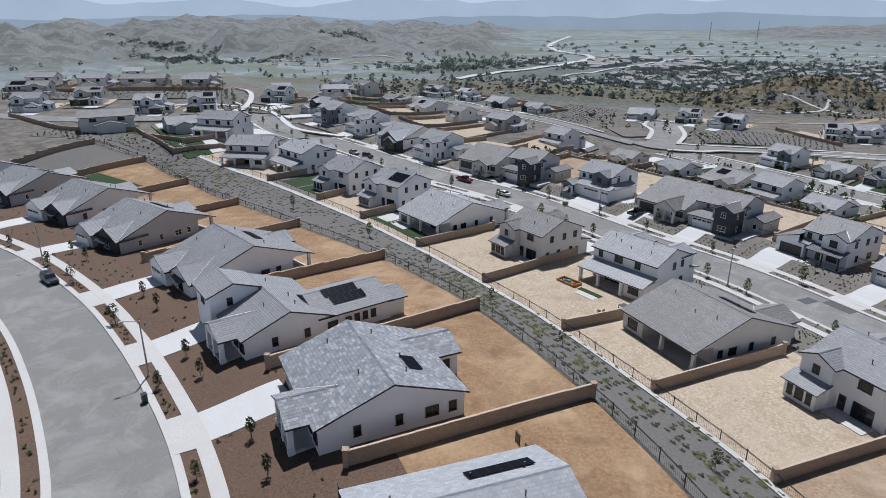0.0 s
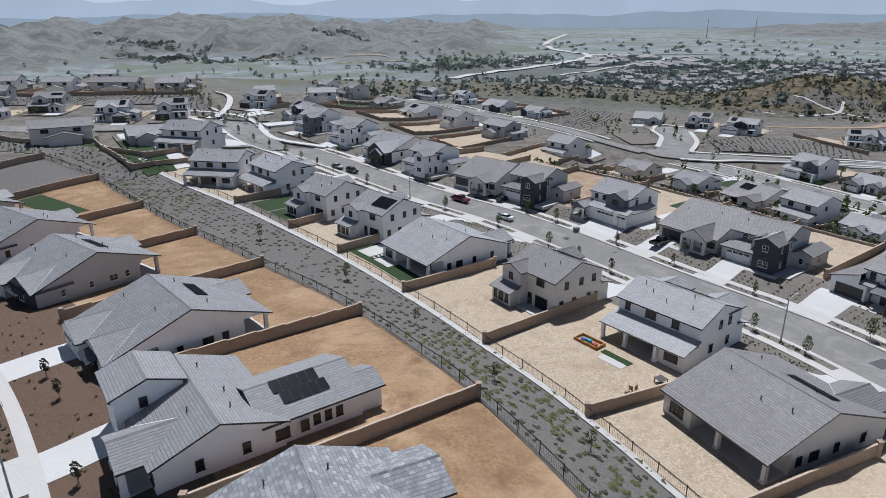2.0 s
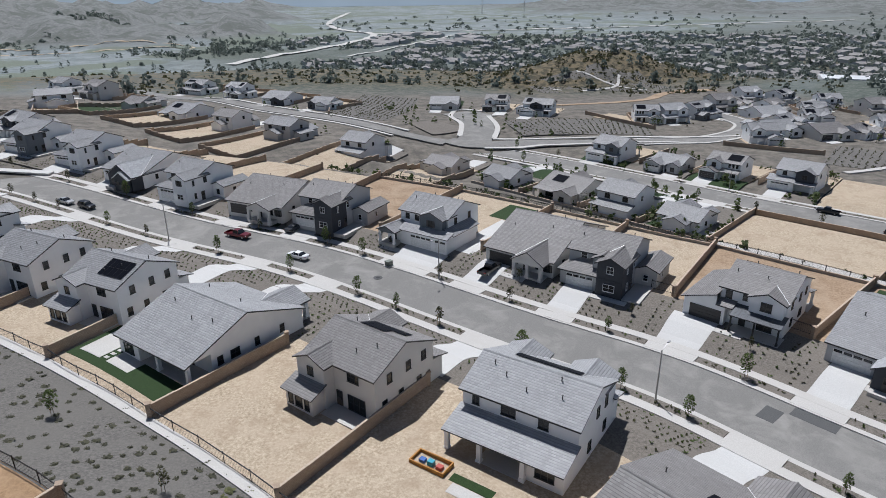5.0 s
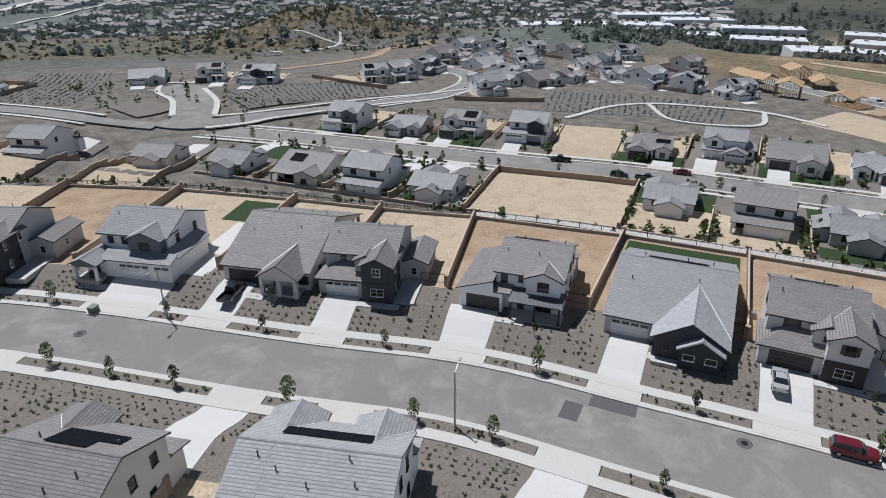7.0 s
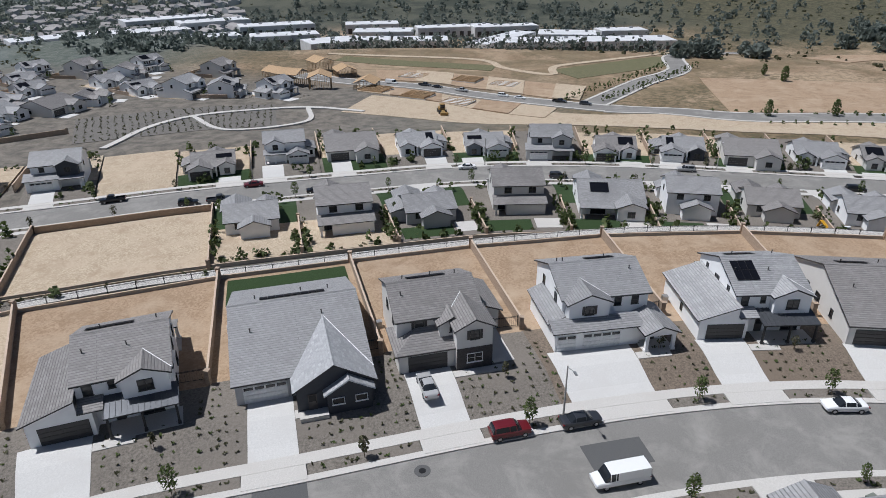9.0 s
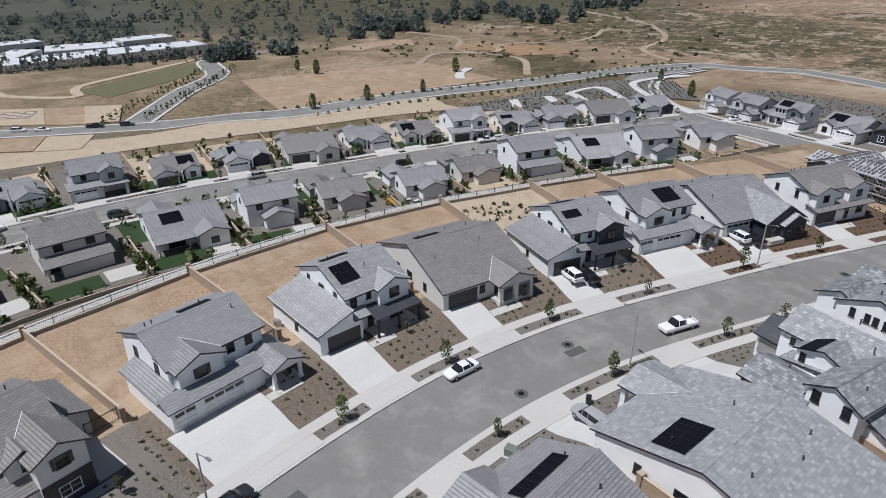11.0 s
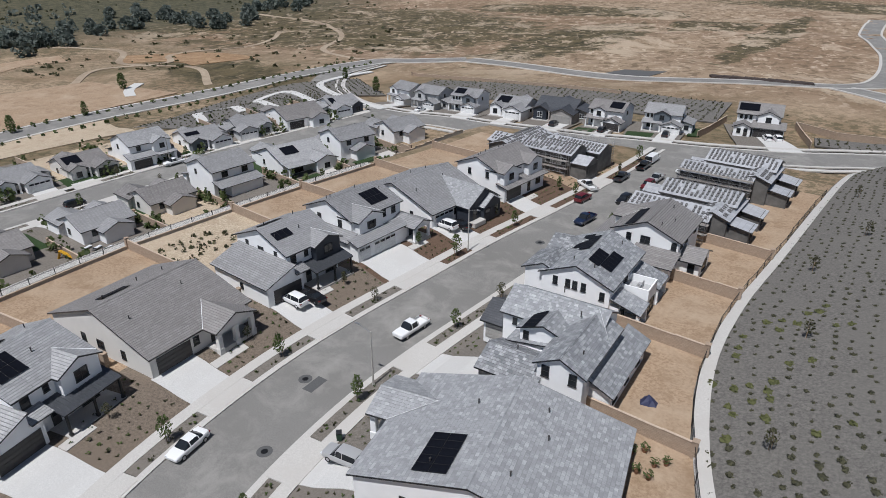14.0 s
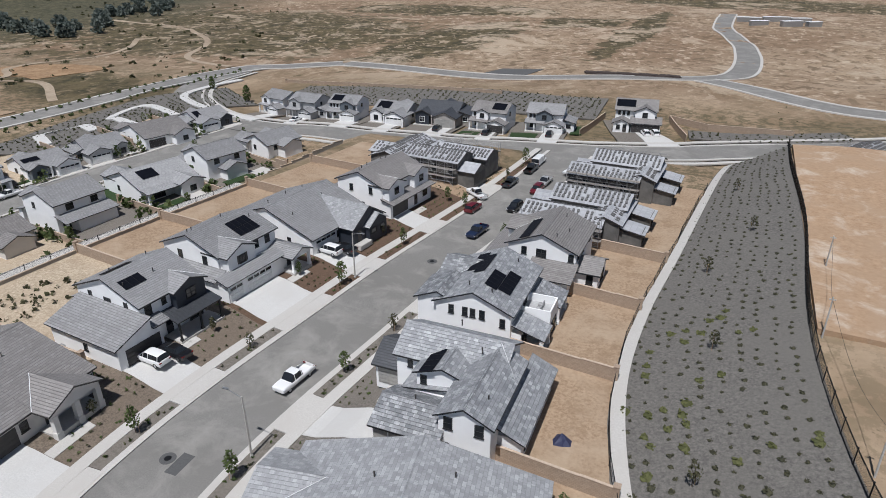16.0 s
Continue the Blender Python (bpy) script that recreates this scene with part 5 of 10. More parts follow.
def plan_row(m, k, flip=False, label="", group="", two=True, gable=(0.2, 5.0), side=4.6, solar=(), dark_porch=False):
    """A street house: upper gable, porch on posts, garage wing before the main roof, low room at one side."""
    H = House(m, k, flip, label, group)
    H.far = True
    p, ze, y0, y1 = 0.4, (5.2 if two else 2.9), 3.6, 13.4
    accent = WALL[k["accent"]]
    H.mass(-5.4, 5.4, y0, y1, ze, "x", p)
    if two:
        cross_gable(H, gable[0], gable[1], 2.4, 6, ze, 0.46, (y0, y1, ze, p), accent)
        H.window((gable[0] + gable[1]) / 2, 2.4, 4.2, 1.4, 1.4, "f", 2, True)
        H.walls(gable[0] + 0.1, gable[1] - 0.1, 2.5, y0, -0.8, 2.7)
        for x in (-4.4, -3.2, -2.0):
            if not gable[0] - 0.8 < x < gable[1] + 0.8:
                H.window(x, y0, 4.3, 0.7, 1.1)
        H.window(5.4, 7.6, 4.2, 1.0, 1.2, "r")
        H.window(-5.4, 8.6, 4.2, 1.0, 1.2, "l")
    else:
        cross_gable(H, -5.2, -1.4, 1.6, 5, 2.9, 0.46, (y0, y1, ze, p), accent)
        H.window(-3.3, 1.6, 1.4, 1.4, 1.4, "f", 2)
        H.window(5.4, 8, 1.5, 1.0, 1.2, "r")
        H.window(-5.4, 9, 1.5, 1.0, 1.2, "l")
    # garage wing, gable or lean-to
    if two and dark_porch:
        H.walls(-1.0, 6.6, 0, y0, -0.8, 2.6)
        H.shed(-1.4, 7.0, -0.5, y0 + 0.05, 2.55, 3.7, "-y")
        H.garage(1.6, 0)
        H.garage(5.2, 0, 2.5)
        H.mass(-5.6, -1.4, -0.6, y0, 2.5, "y", 0.46, wall=accent)
        H.door(-2.6, -0.6)
        H.window(-4.3, -0.6, 1.4, 1.0, 1.2)
    else:
        cross_gable(H, 0.4, 6.2, 0, 5, 2.7, 0.42, (y0, y1, ze, p), None) if not two else H.mass(0.6, 6.0, 0, y0 + 0.05, 2.6, "y", 0.42)
        H.garage(3.3, 0)
        H.shed(-5.8, 0.3, 1.0, y0 + 0.05, 2.6, 3.4, "-y") if two else H.shed(-1.5, 0.5, 1.4, y0 + 0.05, 2.6, 3.1, "-y")
        for x in (-5.3, -2.8, -0.1) if two else (-0.6,):
            H.column(x, 1.4, 2.6, 0.36)
        H.door(-1.2, y0)
        H.slab(-5.6, 0.4, 1.0, y0)
        if two:
            H.window(-3.6, y0, 1.4, 1.8, 1.4, "f", 2)
    # low room at the side, and one behind
    if side:
        H.walls(5.4, 5.4 + side, 5.0, 11.6, -0.8, 2.6)
        H.shed(5.35, 5.8 + side, 4.5, 12.1, 2.5, 3.5, "+x")
        H.window(5.4 + side, 8, 1.4, 1.0, 1.2, "r")
        H.window(5.4 + side / 2, 5.0, 1.4, 1.4, 1.2, "f", 2)
    H.mass(-3.4, 2.4, 13.3, 16.4, 2.6, "y", 0.4)
    for x in (-2.8, 2.8):
        H.window(x, y1, ze - 1.1, 1.4, 1.2, "b", 2)
    for x, nx, ny in solar:
        H.solar(x, 6.2, mainly(y0, y1, ze, p, 6.2), p, nx, ny)
    H.pipes([(x, y, mainly(y0, y1, ze, p, y)) for x, y in ((-3, 10), (1, 11), (4, 9.6))])
    return H.ob


TILE_STACK = plain("stacked_tile", (0.13, 0.127, 0.125), 0.8, vary=0.3, scale=6)
OLD_WOOD = plain("weathered_board", (0.26, 0.235, 0.21), 0.85, vary=0.3)


def stacks(H, x0, x1, y0, y1, ze, p, seed, axis="y"):
    """Bundles of tiles laid in rows on a roof that is being covered; the ridge runs along the axis."""
    r = random.Random(seed)
    a0, a1, b0, b1 = (y0, y1, x0, x1) if axis == "y" else (x0, x1, y0, y1)
    mid, n, rows_ = (b0 + b1) / 2, int((a1 - a0) / 0.78), int((b1 - b0) / 0.92)
    ring = [(-0.2, -0.31), (0.19, -0.31), (0.21, -0.1), (0.19, 0.3), (-0.19, 0.31), (-0.22, 0.05)]
    g = H.g()
    for j in range(rows_):
        b = b0 + (j + 0.5) * (b1 - b0) / rows_
        if abs(b - mid) < 0.35:
            continue
        for i in range(n):
            if r.random() > 0.93:
                continue
            a, e, h = a0 + (i + 0.5) * (a1 - a0) / n + r.uniform(-0.06, 0.06), r.uniform(-0.12, 0.12), r.uniform(0.16, 0.28)
            pts = [(a + u * math.cos(e) - v * math.sin(e), b + u * math.sin(e) + v * math.cos(e)) for u, v in ring]
            rise = lambda v, k: mainly(b0, b1, ze, p, v) + 0.02 + k
            at = (lambda u, v, k: (v, u, rise(v, k))) if axis == "y" else (lambda u, v, k: (u, v, rise(v, k)))
            low, top = [at(u, v, 0) for u, v in pts], [at(u, v, h) for u, v in pts]
            if axis == "y":
                low, top = low[::-1], top[::-1]
            for k in range(6):
                g.face([low[k], low[(k + 1) % 6], top[(k + 1) % 6], top[k]])
            g.face(top)
    tagged(part("tile_stacks", g, TILE_STACK, H.ob, "grey roof tiles stacked in rows"), kind="stuff")


def plan_unfinished(m, k, flip=False, label="", group="", two=False, seed=1, wing=False):
    """A house being built: papered walls, roof underlay with stacked tiles over several ridges, scaffolding."""
    H = House(m, k, flip, label, group)
    ze, p = (5.0 if two else 4.2), 0.36
    for i, (x0, x1, y0, y1, dz) in enumerate(((1.6, 8.4, -2.6, 11.0, -0.5), (-6.2, 1.2, 0.4, 13.6, 0.4))):
        H.mass(x0, x1, y0, y1, ze + dz, "y", p, roof=ROOF["felt"])
        stacks(H, x0, x1, y0, y1, ze + dz, p, seed + i)
    if wing:
        H.mass(-7.4, 9.0, 13.8, 21.6, ze - 0.6, "x", p)
        stacks(H, -7.2, 8.8, 14.0, 21.4, ze - 0.6, p, seed + 4, "x")
        H.mass(-3.4, 3.4, 17.0, 24.4, ze - 0.9, "y", p)
        stacks(H, -3.2, 3.2, 20.6, 24.2, ze - 0.9, p, seed + 5)
    # a cross ridge behind, and low rooms
    H.mass(-5.0, 6.6, 8.6, 13.8, ze - 0.3, "x", p)
    stacks(H, -4.6, 6.2, 8.8, 13.6, ze - 0.3, p, seed + 2, "x")
    for x0, x1 in () if wing else ((-5.4, -1.4), (2.4, 6.0)):
        H.walls(x0, x1, 13.6, 17.4, -0.8, 2.7)
        H.shed(x0 - 0.4, x1 + 0.4, 13.5, 17.9, 2.6, 3.3, "+y")
        H.window((x0 + x1) / 2, 17.4, 1.4, 1.4, 1.4, "b", 2)
    H.roof(-5.8, -0.2, -3.4, 1.5, 2.9, "y", 0.4, 0.4, 0.3)
    H.walls(-5.8, -0.2, -3.4, 0.4, -0.8, 2.9, "y", 0.4)
    for x in (-3, 4):
        H.window(x, 13.8, ze - 1.6, 1.4, 1.3, "b", 2)
    for y in (1, 5, 8.5):
        H.window(8.4, y, ze - 1.9, 1.0, 1.3, "r")
        H.window(-6.2, y + 1, ze - 1.3, 1.0, 1.3, "l")
    H.garage(-3.0, -3.4)
    g = H.g()
    top = ze + 0.2
    for side, near, y0, y1 in ((1, 8.9, -2.4, 11.4), (-1, 6.8, 0.6, 13.8)):
        for y in np.arange(y0, y1 + 0.1, 1.95):
            for x in (near, near + 1.1):
                g.beam((side * x, y, -0.7), (side * x, y, top + 0.8), 0.04, sides=5)
            for z in np.arange(1.6, top + 0.2, 1.7):
                g.beam((side * near, y, z), (side * (near + 1.1), y, z), 0.035, sides=5)
        for z in np.arange(0.8, top + 0.9, 0.85):
            g.beam((side * (near + 1.1), y0, z), (side * (near + 1.1), y1, z), 0.035, sides=5)
        for z in np.arange(0.0, top - 1.0, 1.7):
            for k_, y in enumerate(np.arange(y0, y1 - 1.9, 1.95)):
                e = 1.95 if k_ % 2 else 0.0
                g.beam((side * (near + 1.1), y + e, z), (side * (near + 1.1), y + 1.95 - e, z + 1.7), 0.03, sides=4)
        for z in np.arange(1.6, top + 0.2, 1.7):
            b = H.g()
            b.box(min(side * (near + 0.05), side * (near + 1.05)), max(side * (near + 0.05), side * (near + 1.05)), y0 - 0.2, y1 + 0.2, z + 0.04, z + 0.1)
            part("scaffold_board", b, OLD_WOOD, H.ob, "worn timber scaffold board")
    tagged(part("scaffold_poles", g, STEEL, H.ob, "galvanised scaffold poles"), kind="stuff")
    return H.ob


WHITE = dict(wall="white", accent="white", trim="black", roof="grey", garage="white", win="black")
S = {
    "white": WHITE,
    "white_dark": dict(WHITE, garage="dark", roof="brown"),
    "white_pale": dict(WHITE, roof="pale", garage="dark"),
    "white_navy": dict(WHITE, accent="navy", garage="dark", win="black"),
    "navy": dict(wall="grey", accent="navy", trim="black", roof="brown", garage="white", win="white", towerwin="white"),
    "greyblue": dict(wall="white", accent="slate", trim="dark", roof="grey", garage="white", win="black"),
    "cream": dict(wall="cream", accent="cream", trim="dark", roof="brown", garage="dark", win="black"),
    "greige": dict(wall="cream", accent="cream", trim="dark", roof="brown", garage="dark", win="black", base="char"),
    "brownfront": dict(wall="cream", accent="cream", trim="dark", roof="brown", garage="dark", win="black"),
    "navyfront": dict(WHITE, accent="navy", roof="grey", garage="white"),
    "slate": dict(WHITE, roof="slate", garage="grey"),
    "mottled": dict(WHITE, roof="mottled", garage="dark"),
    "darkroof": dict(wall="greige", accent="navy", trim="dark", roof="dark", garage="grey", win="white"),
    "grey": dict(wall="grey", accent="grey", trim="black", roof="grey", garage="white", win="black"),
    "greynavy": dict(wall="grey", accent="navy", trim="black", roof="grey", garage="white", win="white"),
    "felt": dict(wall="paper", accent="paper", trim="dark", roof="felt", garage="dark", win="black"),
}
TELL = {"white": "white stucco walls and black trim", "white_dark": "white stucco walls and a dark garage door", "white_pale": "white stucco walls and pale roof tiles",
        "white_navy": "white stucco walls and a navy gable", "navy": "grey stucco walls and a navy sided tower", "greyblue": "white walls and a slate-grey sided gable", "cream": "cream stucco walls and brown roof tiles",
        "greige": "cream walls and a charcoal brick base", "brownfront": "cream walls and brown-grey roof tiles", "navyfront": "white walls and a navy front gable", "slate": "white walls and mottled slate roof tiles",
        "mottled": "white walls and mottled pale roof tiles", "darkroof": "dark walls and near-black roof tiles", "grey": "grey stucco walls and grey roof tiles", "greynavy": "grey walls and a navy front gable", "felt": "papered walls, roof underlay and stacked tiles"}
PLANS = {"cottage": plan_cottage, "wing": plan_wing, "tower": plan_tower, "triple": plan_triple, "patio": plan_patio, "nook": plan_nook, "slate": plan_slate, "deck": plan_deck, "gabled": plan_gabled, "row": plan_row, "unfinished": plan_unfinished}
KIND = {"cottage": "single-storey house", "wing": "two-storey house", "tower": "two-storey house", "triple": "two-storey house", "patio": "two-storey house", "nook": "two-storey house",
        "slate": "rambling two-storey house", "deck": "two-storey house", "gabled": "two-storey house", "row": "street house", "unfinished": "scaffolded house"}
GARAGE_X = {"cottage": (-4.4, 4.9), "wing": (-3.9, 4.9), "tower": (-3.0, 4.9), "triple": (-2.4, 9.2), "patio": (-3.8, 4.9), "nook": (-2.9, 4.9), "slate": (5.2, 5.6), "deck": (-2.6, 4.9), "gabled": (-3.0, 4.9), "unfinished": (-3.3, 5)}


def house(plan, scheme, m, flip=False, group="", **more):
    return PLANS[plan](m, S[scheme], flip, "%s with %s" % (KIND[plan], TELL[scheme]), group, **more)


def plan_far(m, k, two, variant, label, group):
    """A simpler house for the streets further off."""
    H = House(m, k, variant % 2 == 1, label, group)
    H.far = True
    if two:
        H.mass(-5.6, 5.6, 1.5, 12, 5.8, "x", 0.4)
        cross_gable(H, 0.2, 5.0, 0, 3, 5.8, 0.45, (1.5, 12, 5.8, 0.4), WALL[k["accent"]])
        H.walls(-7.0, 0.2, -0.8, 1.5, -0.8, 2.9)
        H.shed(-7.4, 0.6, -1.4, 2.0, 2.85, 3.9, "-y")
        H.shed(0.4, 6.0, -1.6, 1.2, 2.7, 3.3, "-y")
        H.walls(-5.6, -0.5 if variant % 3 else 3, 12, 15, -0.8, 2.7)
        H.shed(-6.0, 5.9, 11.9, 15.5, 2.6, 3.6, "+y")
        H.column(5.3, 15.0, 2.6, 0.4)
        H.walls(4.9, 5.6, -1.4, 0, -0.8, 2.7)
        H.garage(-3.6, -0.8)
        for x in (-3.0, 2.4):
            H.window(x, 12, 4.6, 1.6, 1.3, "b", 2)
        H.window(2.6, 0, 4.6, 1.4, 1.3, "f", 2, True)
        H.window(-3.2, 1.5, 4.7, 1.2, 1.2)
        H.window(3, 12, 1.15, 3.2, 2.0, "b", 3)
        H.window(5.6, 5, 4.6, 0.9, 1.2, "r")
        H.window(-5.6, 8, 4.6, 0.9, 1.2, "l")
        if variant % 2:
            H.solar(0.5, 9.4, mainly(1.5, 12, 5.8, 0.4, 9.4), 0.4, 6, 1, True)
    else:
        H.mass(-7, 7, 0, 14.5, 3.0, "x", 0.36, hip=(variant % 3 == 2,) * 2)
        cross_gable(H, 0.6, 6.6, -2.6, 2, 3.0, 0.42, (0, 14.5, 3.0, 0.36), WALL[k["accent"]])
        H.mass(-6.5, -0.7, 11, 18, 3.0, "y", 0.36)
        H.shed(-0.7, 7.2, 14.0, 17.6, 2.6, 3.1, "+y")
        H.column(6.8, 17.3, 2.6, 0.4)
        H.garage(-3.6, 0)
        H.window(3.6, -2.6, 1.5, 1.6, 1.3, "f", 2)
        H.window(3, 14.5, 1.15, 3.2, 2.0, "b", 3)
        H.window(-3.6, 18, 1.4, 1.6, 1.3, "b", 2)
        H.window(7, 5, 1.5, 0.9, 1.2, "r")
        H.window(-7, 9, 1.5, 0.9, 1.2, "l")
        if variant % 2 == 0:
            H.solar(2.5, 10.2, mainly(0, 14.5, 3.0, 0.36, 10.2), 0.36, 4, 2, True)
    H.pipes([(-2, 8.5, mainly(1.5, 12, 5.8, 0.4, 8.5) if two else mainly(0, 14.5, 3.0, 0.36, 8.5))])
    return H.ob


FAR_SCHEMES = ["white", "cream", "white_pale", "greyblue", "grey", "white_dark", "navyfront", "brownfront"]
FAR = {}


def far_house(x, y, angle, two, i, group, k=None, squeeze=1.0):
    """angle: the way from the front to the back, in degrees."""
    k = k or FAR_SCHEMES[i % len(FAR_SCHEMES)]
    key = (two, i % 3, k)
    m = pose(x, y, height(x, y) + 0.12, 0, 0, angle - 90) @ Matrix.Diagonal((squeeze, 1, 1, 1))
    if i % 3:
        key = ("row", two, i % 4, k)
        if key not in FAR:
            style = ((dict(gable=(-4.8, -0.2), side=2.6), dict(gable=(0.2, 4.8), side=0, solar=[(-2.6, 4, 2)]), dict(gable=(-2.2, 2.4), side=3.0, solar=[(3.6, 2, 2)]), dict(gable=(-0.2, 5.0), side=2.4, dark_porch=True, solar=[(-2.8, 4, 1)]))[i % 4])
            FAR[key] = plan_row(m, S[k], i % 8 > 3, "%s with %s" % ("two-storey house" if two else "single-storey house", TELL[k]), group, two, **style)
            return FAR[key]
        return tagged(copy_thing(FAR[key], m), group=group)
    if key not in FAR:
        FAR[key] = plan_far(m, S[k], two, i % 3, "%s with %s" % ("two-storey house" if two else "single-storey house", TELL[k]), group)
        return FAR[key]
    return tagged(copy_thing(FAR[key], m), group=group)


# ---- roads, kerbs and walks ----
CURB, PARK, WALK = 5.5, 6.1, 7.7
WALK_END = 9.3


def road_sheets(name, line, u0, u1, label, walks=(1, -1), tone=ASPHALT):
    n = max(4, int((u1 - u0) / 3))
    strip = lambda s0, s1: (lambda a, b: line.xy(u0 + (u1 - u0) * a, s0 + (s1 - s0) * b))
    level = lambda x, y: line.us(x, y)[2]
    tagged(grid(name, strip(-CURB, CURB), n, 6, tone, -0.02, level), label, "road", kind="structure")
    for sgn in walks:
        k = grid("kerb", strip(sgn * (CURB - 0.25), sgn * PARK), n, 2, CONCRETE, 0.13, level, 0.3)
        tagged(k, "pale concrete kerb and gutter along the road", "kerb", kind="structure")
        w = grid("pavement", strip(sgn * WALK, sgn * WALK_END), n, 2, CONCRETE, 0.18, level, 0.3)
        tagged(w, "pale concrete pavement with scored joints", "pavement", kind="structure")


def on_line(line, u, s, z=0.0, turn=0.0):
    x, y = line.xy(u, s)
    _, _, _, tx, ty = line.frame_at(u)
    return float(x), float(y), math.degrees(math.atan2(ty, tx)) + turn


road_sheets("road_main", MAIN, 8, MAIN.length - 6, "worn grey asphalt street curving between the houses")
road_sheets("road_second", SECOND, 0, SECOND.length - 4, "grey asphalt street below the main one")
road_sheets("road_upper", UPPER, 0, UPPER.length, "wide grey asphalt street on the upper terrace")
road_sheets("road_cross", CROSS, 0, CROSS.length, "grey asphalt street joining the two streets", (1,))


def patch(name, line, u0, u1, s0, s1, mat, lift, label, category, kind="structure", step=1.6, zf=None):
    nu, nv = max(2, int(abs(u1 - u0) / step)), max(2, int(abs(np.mean(s1) - np.mean(s0)) / step))
    def fx(a, b):
        u = u0 + (u1 - u0) * a
        e0 = s0 if np.isscalar(s0) else np.interp(u, s0[0], s0[1])
        e1 = s1 if np.isscalar(s1) else np.interp(u, s1[0], s1[1])
        return line.xy(u, e0 + (e1 - e0) * b)
    return tagged(grid(name, fx, nu, nv, mat, lift, zf, 0.3), label, category, kind=kind)


def edge_of(line, border, sign, far_s=85):
    """Where the ways square to the line meet the border."""
    us = np.arange(0, line.length, 4.0)
    out = []
    for u in us:
        s = sign * np.arange(12, far_s, 0.5)
        x, y = line.xy(np.full(len(s), u), s)
        side = border.us(x, y)[1]
        hit = np.where(np.sign(side) != np.sign(side[0]))[0]
        out.append(s[hit[0]] if len(hit) else sign * far_s)
    return us, np.array(out)


W_EDGE = edge_of(MAIN, FOOT, -1, 60)
A_EDGE = edge_of(UPPER, CREST, 1, 70)


SHRUBS, DRIVES = [], {}
rnd = random.Random(5)


def drive_zone(line, sign, u, width, s_front, mat=WHITE_CONCRETE):
    DRIVES.setdefault((id(line), sign), []).append((u - width / 2, u + width / 2))
    patch("driveway", line, u - width / 2, u + width / 2, sign * WALK_END, sign * (s_front + 0.3), mat, 0.10, "pale concrete driveway in front of the garage", "driveway")
    patch("driveway_apron", line, u - width / 2 - 0.6, u + width / 2 + 0.6, sign * (CURB + 0.1), sign * WALK, CONCRETE, 0.16, "pale concrete driveway apron over the kerb", "driveway", zf=lambda x, y: line.us(x, y)[2])


def yard(line, sign, u0, u1, s_front, edge, front, back, split=5.0):
    e = edge if np.isscalar(edge) else edge
    patch("front_yard", line, u0, u1, sign * WALK_END, sign * (s_front + split), front, 0.04, "mulched front yard with rows of small shrubs", "yard")
    patch("back_yard", line, u0, u1, sign * (s_front + split), e, back, 0.04, "bare graded dirt back yard" if back in (DIRT, SAND, ORANGE) else "back yard with a green lawn", "yard")
    for u in (u0 + 0.5, u0 + 1.3, u1 - 0.6):
        for s in np.arange(WALK_END + 0.6, s_front + 4, 1.05):
            if rnd.random() < (0.7 if line is not UPPER else 0.1):
                SHRUBS.append((line, sign, u + rnd.uniform(-0.15, 0.15), s + rnd.uniform(-0.2, 0.2)))
    for u in np.arange(u0 + 2.0, u1 - 1.9, 1.15):
        for s in np.arange(WALK_END + 0.7, s_front + 2.5, 1.25):
            if rnd.random() < (0.74 if line is not UPPER else 0.14) and (s < s_front - 0.6 or min(u - u0, u1 - u) < 2.0):
                SHRUBS.append((line, sign, u + rnd.uniform(-0.1, 0.1), s + rnd.uniform(-0.1, 0.1)))


def place_house(line, sign, u, s_front, plan, scheme, flip=False, shift=0.0, group="", drive=True, **more):
    x, y = line.xy(u, sign * s_front)
    _, _, _, tx, ty = line.frame_at(u)
    n = math.degrees(math.atan2(tx, -ty))
    z = float(max(land(*line.xy(np.full(3, u), sign * np.array([s_front, s_front + 6, s_front + 12])))))
    m = pose(float(x), float(y), z + 0.1, 0, 0, (n if sign > 0 else n + 180) - 90)
    ob = house(plan, scheme, m, flip, group, **more)
    gx, gw = GARAGE_X[plan]
    gx = -gx if flip else gx
    if drive:
        drive_zone(line, sign, u + sign * gx, gw + 0.6, s_front - (1.0 if plan == "triple" else 0))
        step = {"cottage": 2.6, "wing": 1.6, "tower": 5.6, "triple": 6.1, "patio": 1.5, "nook": 2.4}.get(plan)
        if step:
            end, first = (-step if flip else step), gx + math.copysign(gw / 2 + 0.35, -gx)
            lo = 3.9 if plan in ("cottage", "triple") else 2.6
            patch("front_walk", line, u + sign * min(first, end + 0.6 * (1 if end > first else -1)), u + sign * max(first, end + 0.6 * (1 if end > first else -1)), sign * (s_front - lo), sign * (s_front - lo + 1.2), CONCRETE, 0.12, "pale concrete front walk from drive to porch", "path")
    return ob


def U(line, x, y):
    u, s, _ = line.us(x, y)
    return float(u[0]), float(s[0])


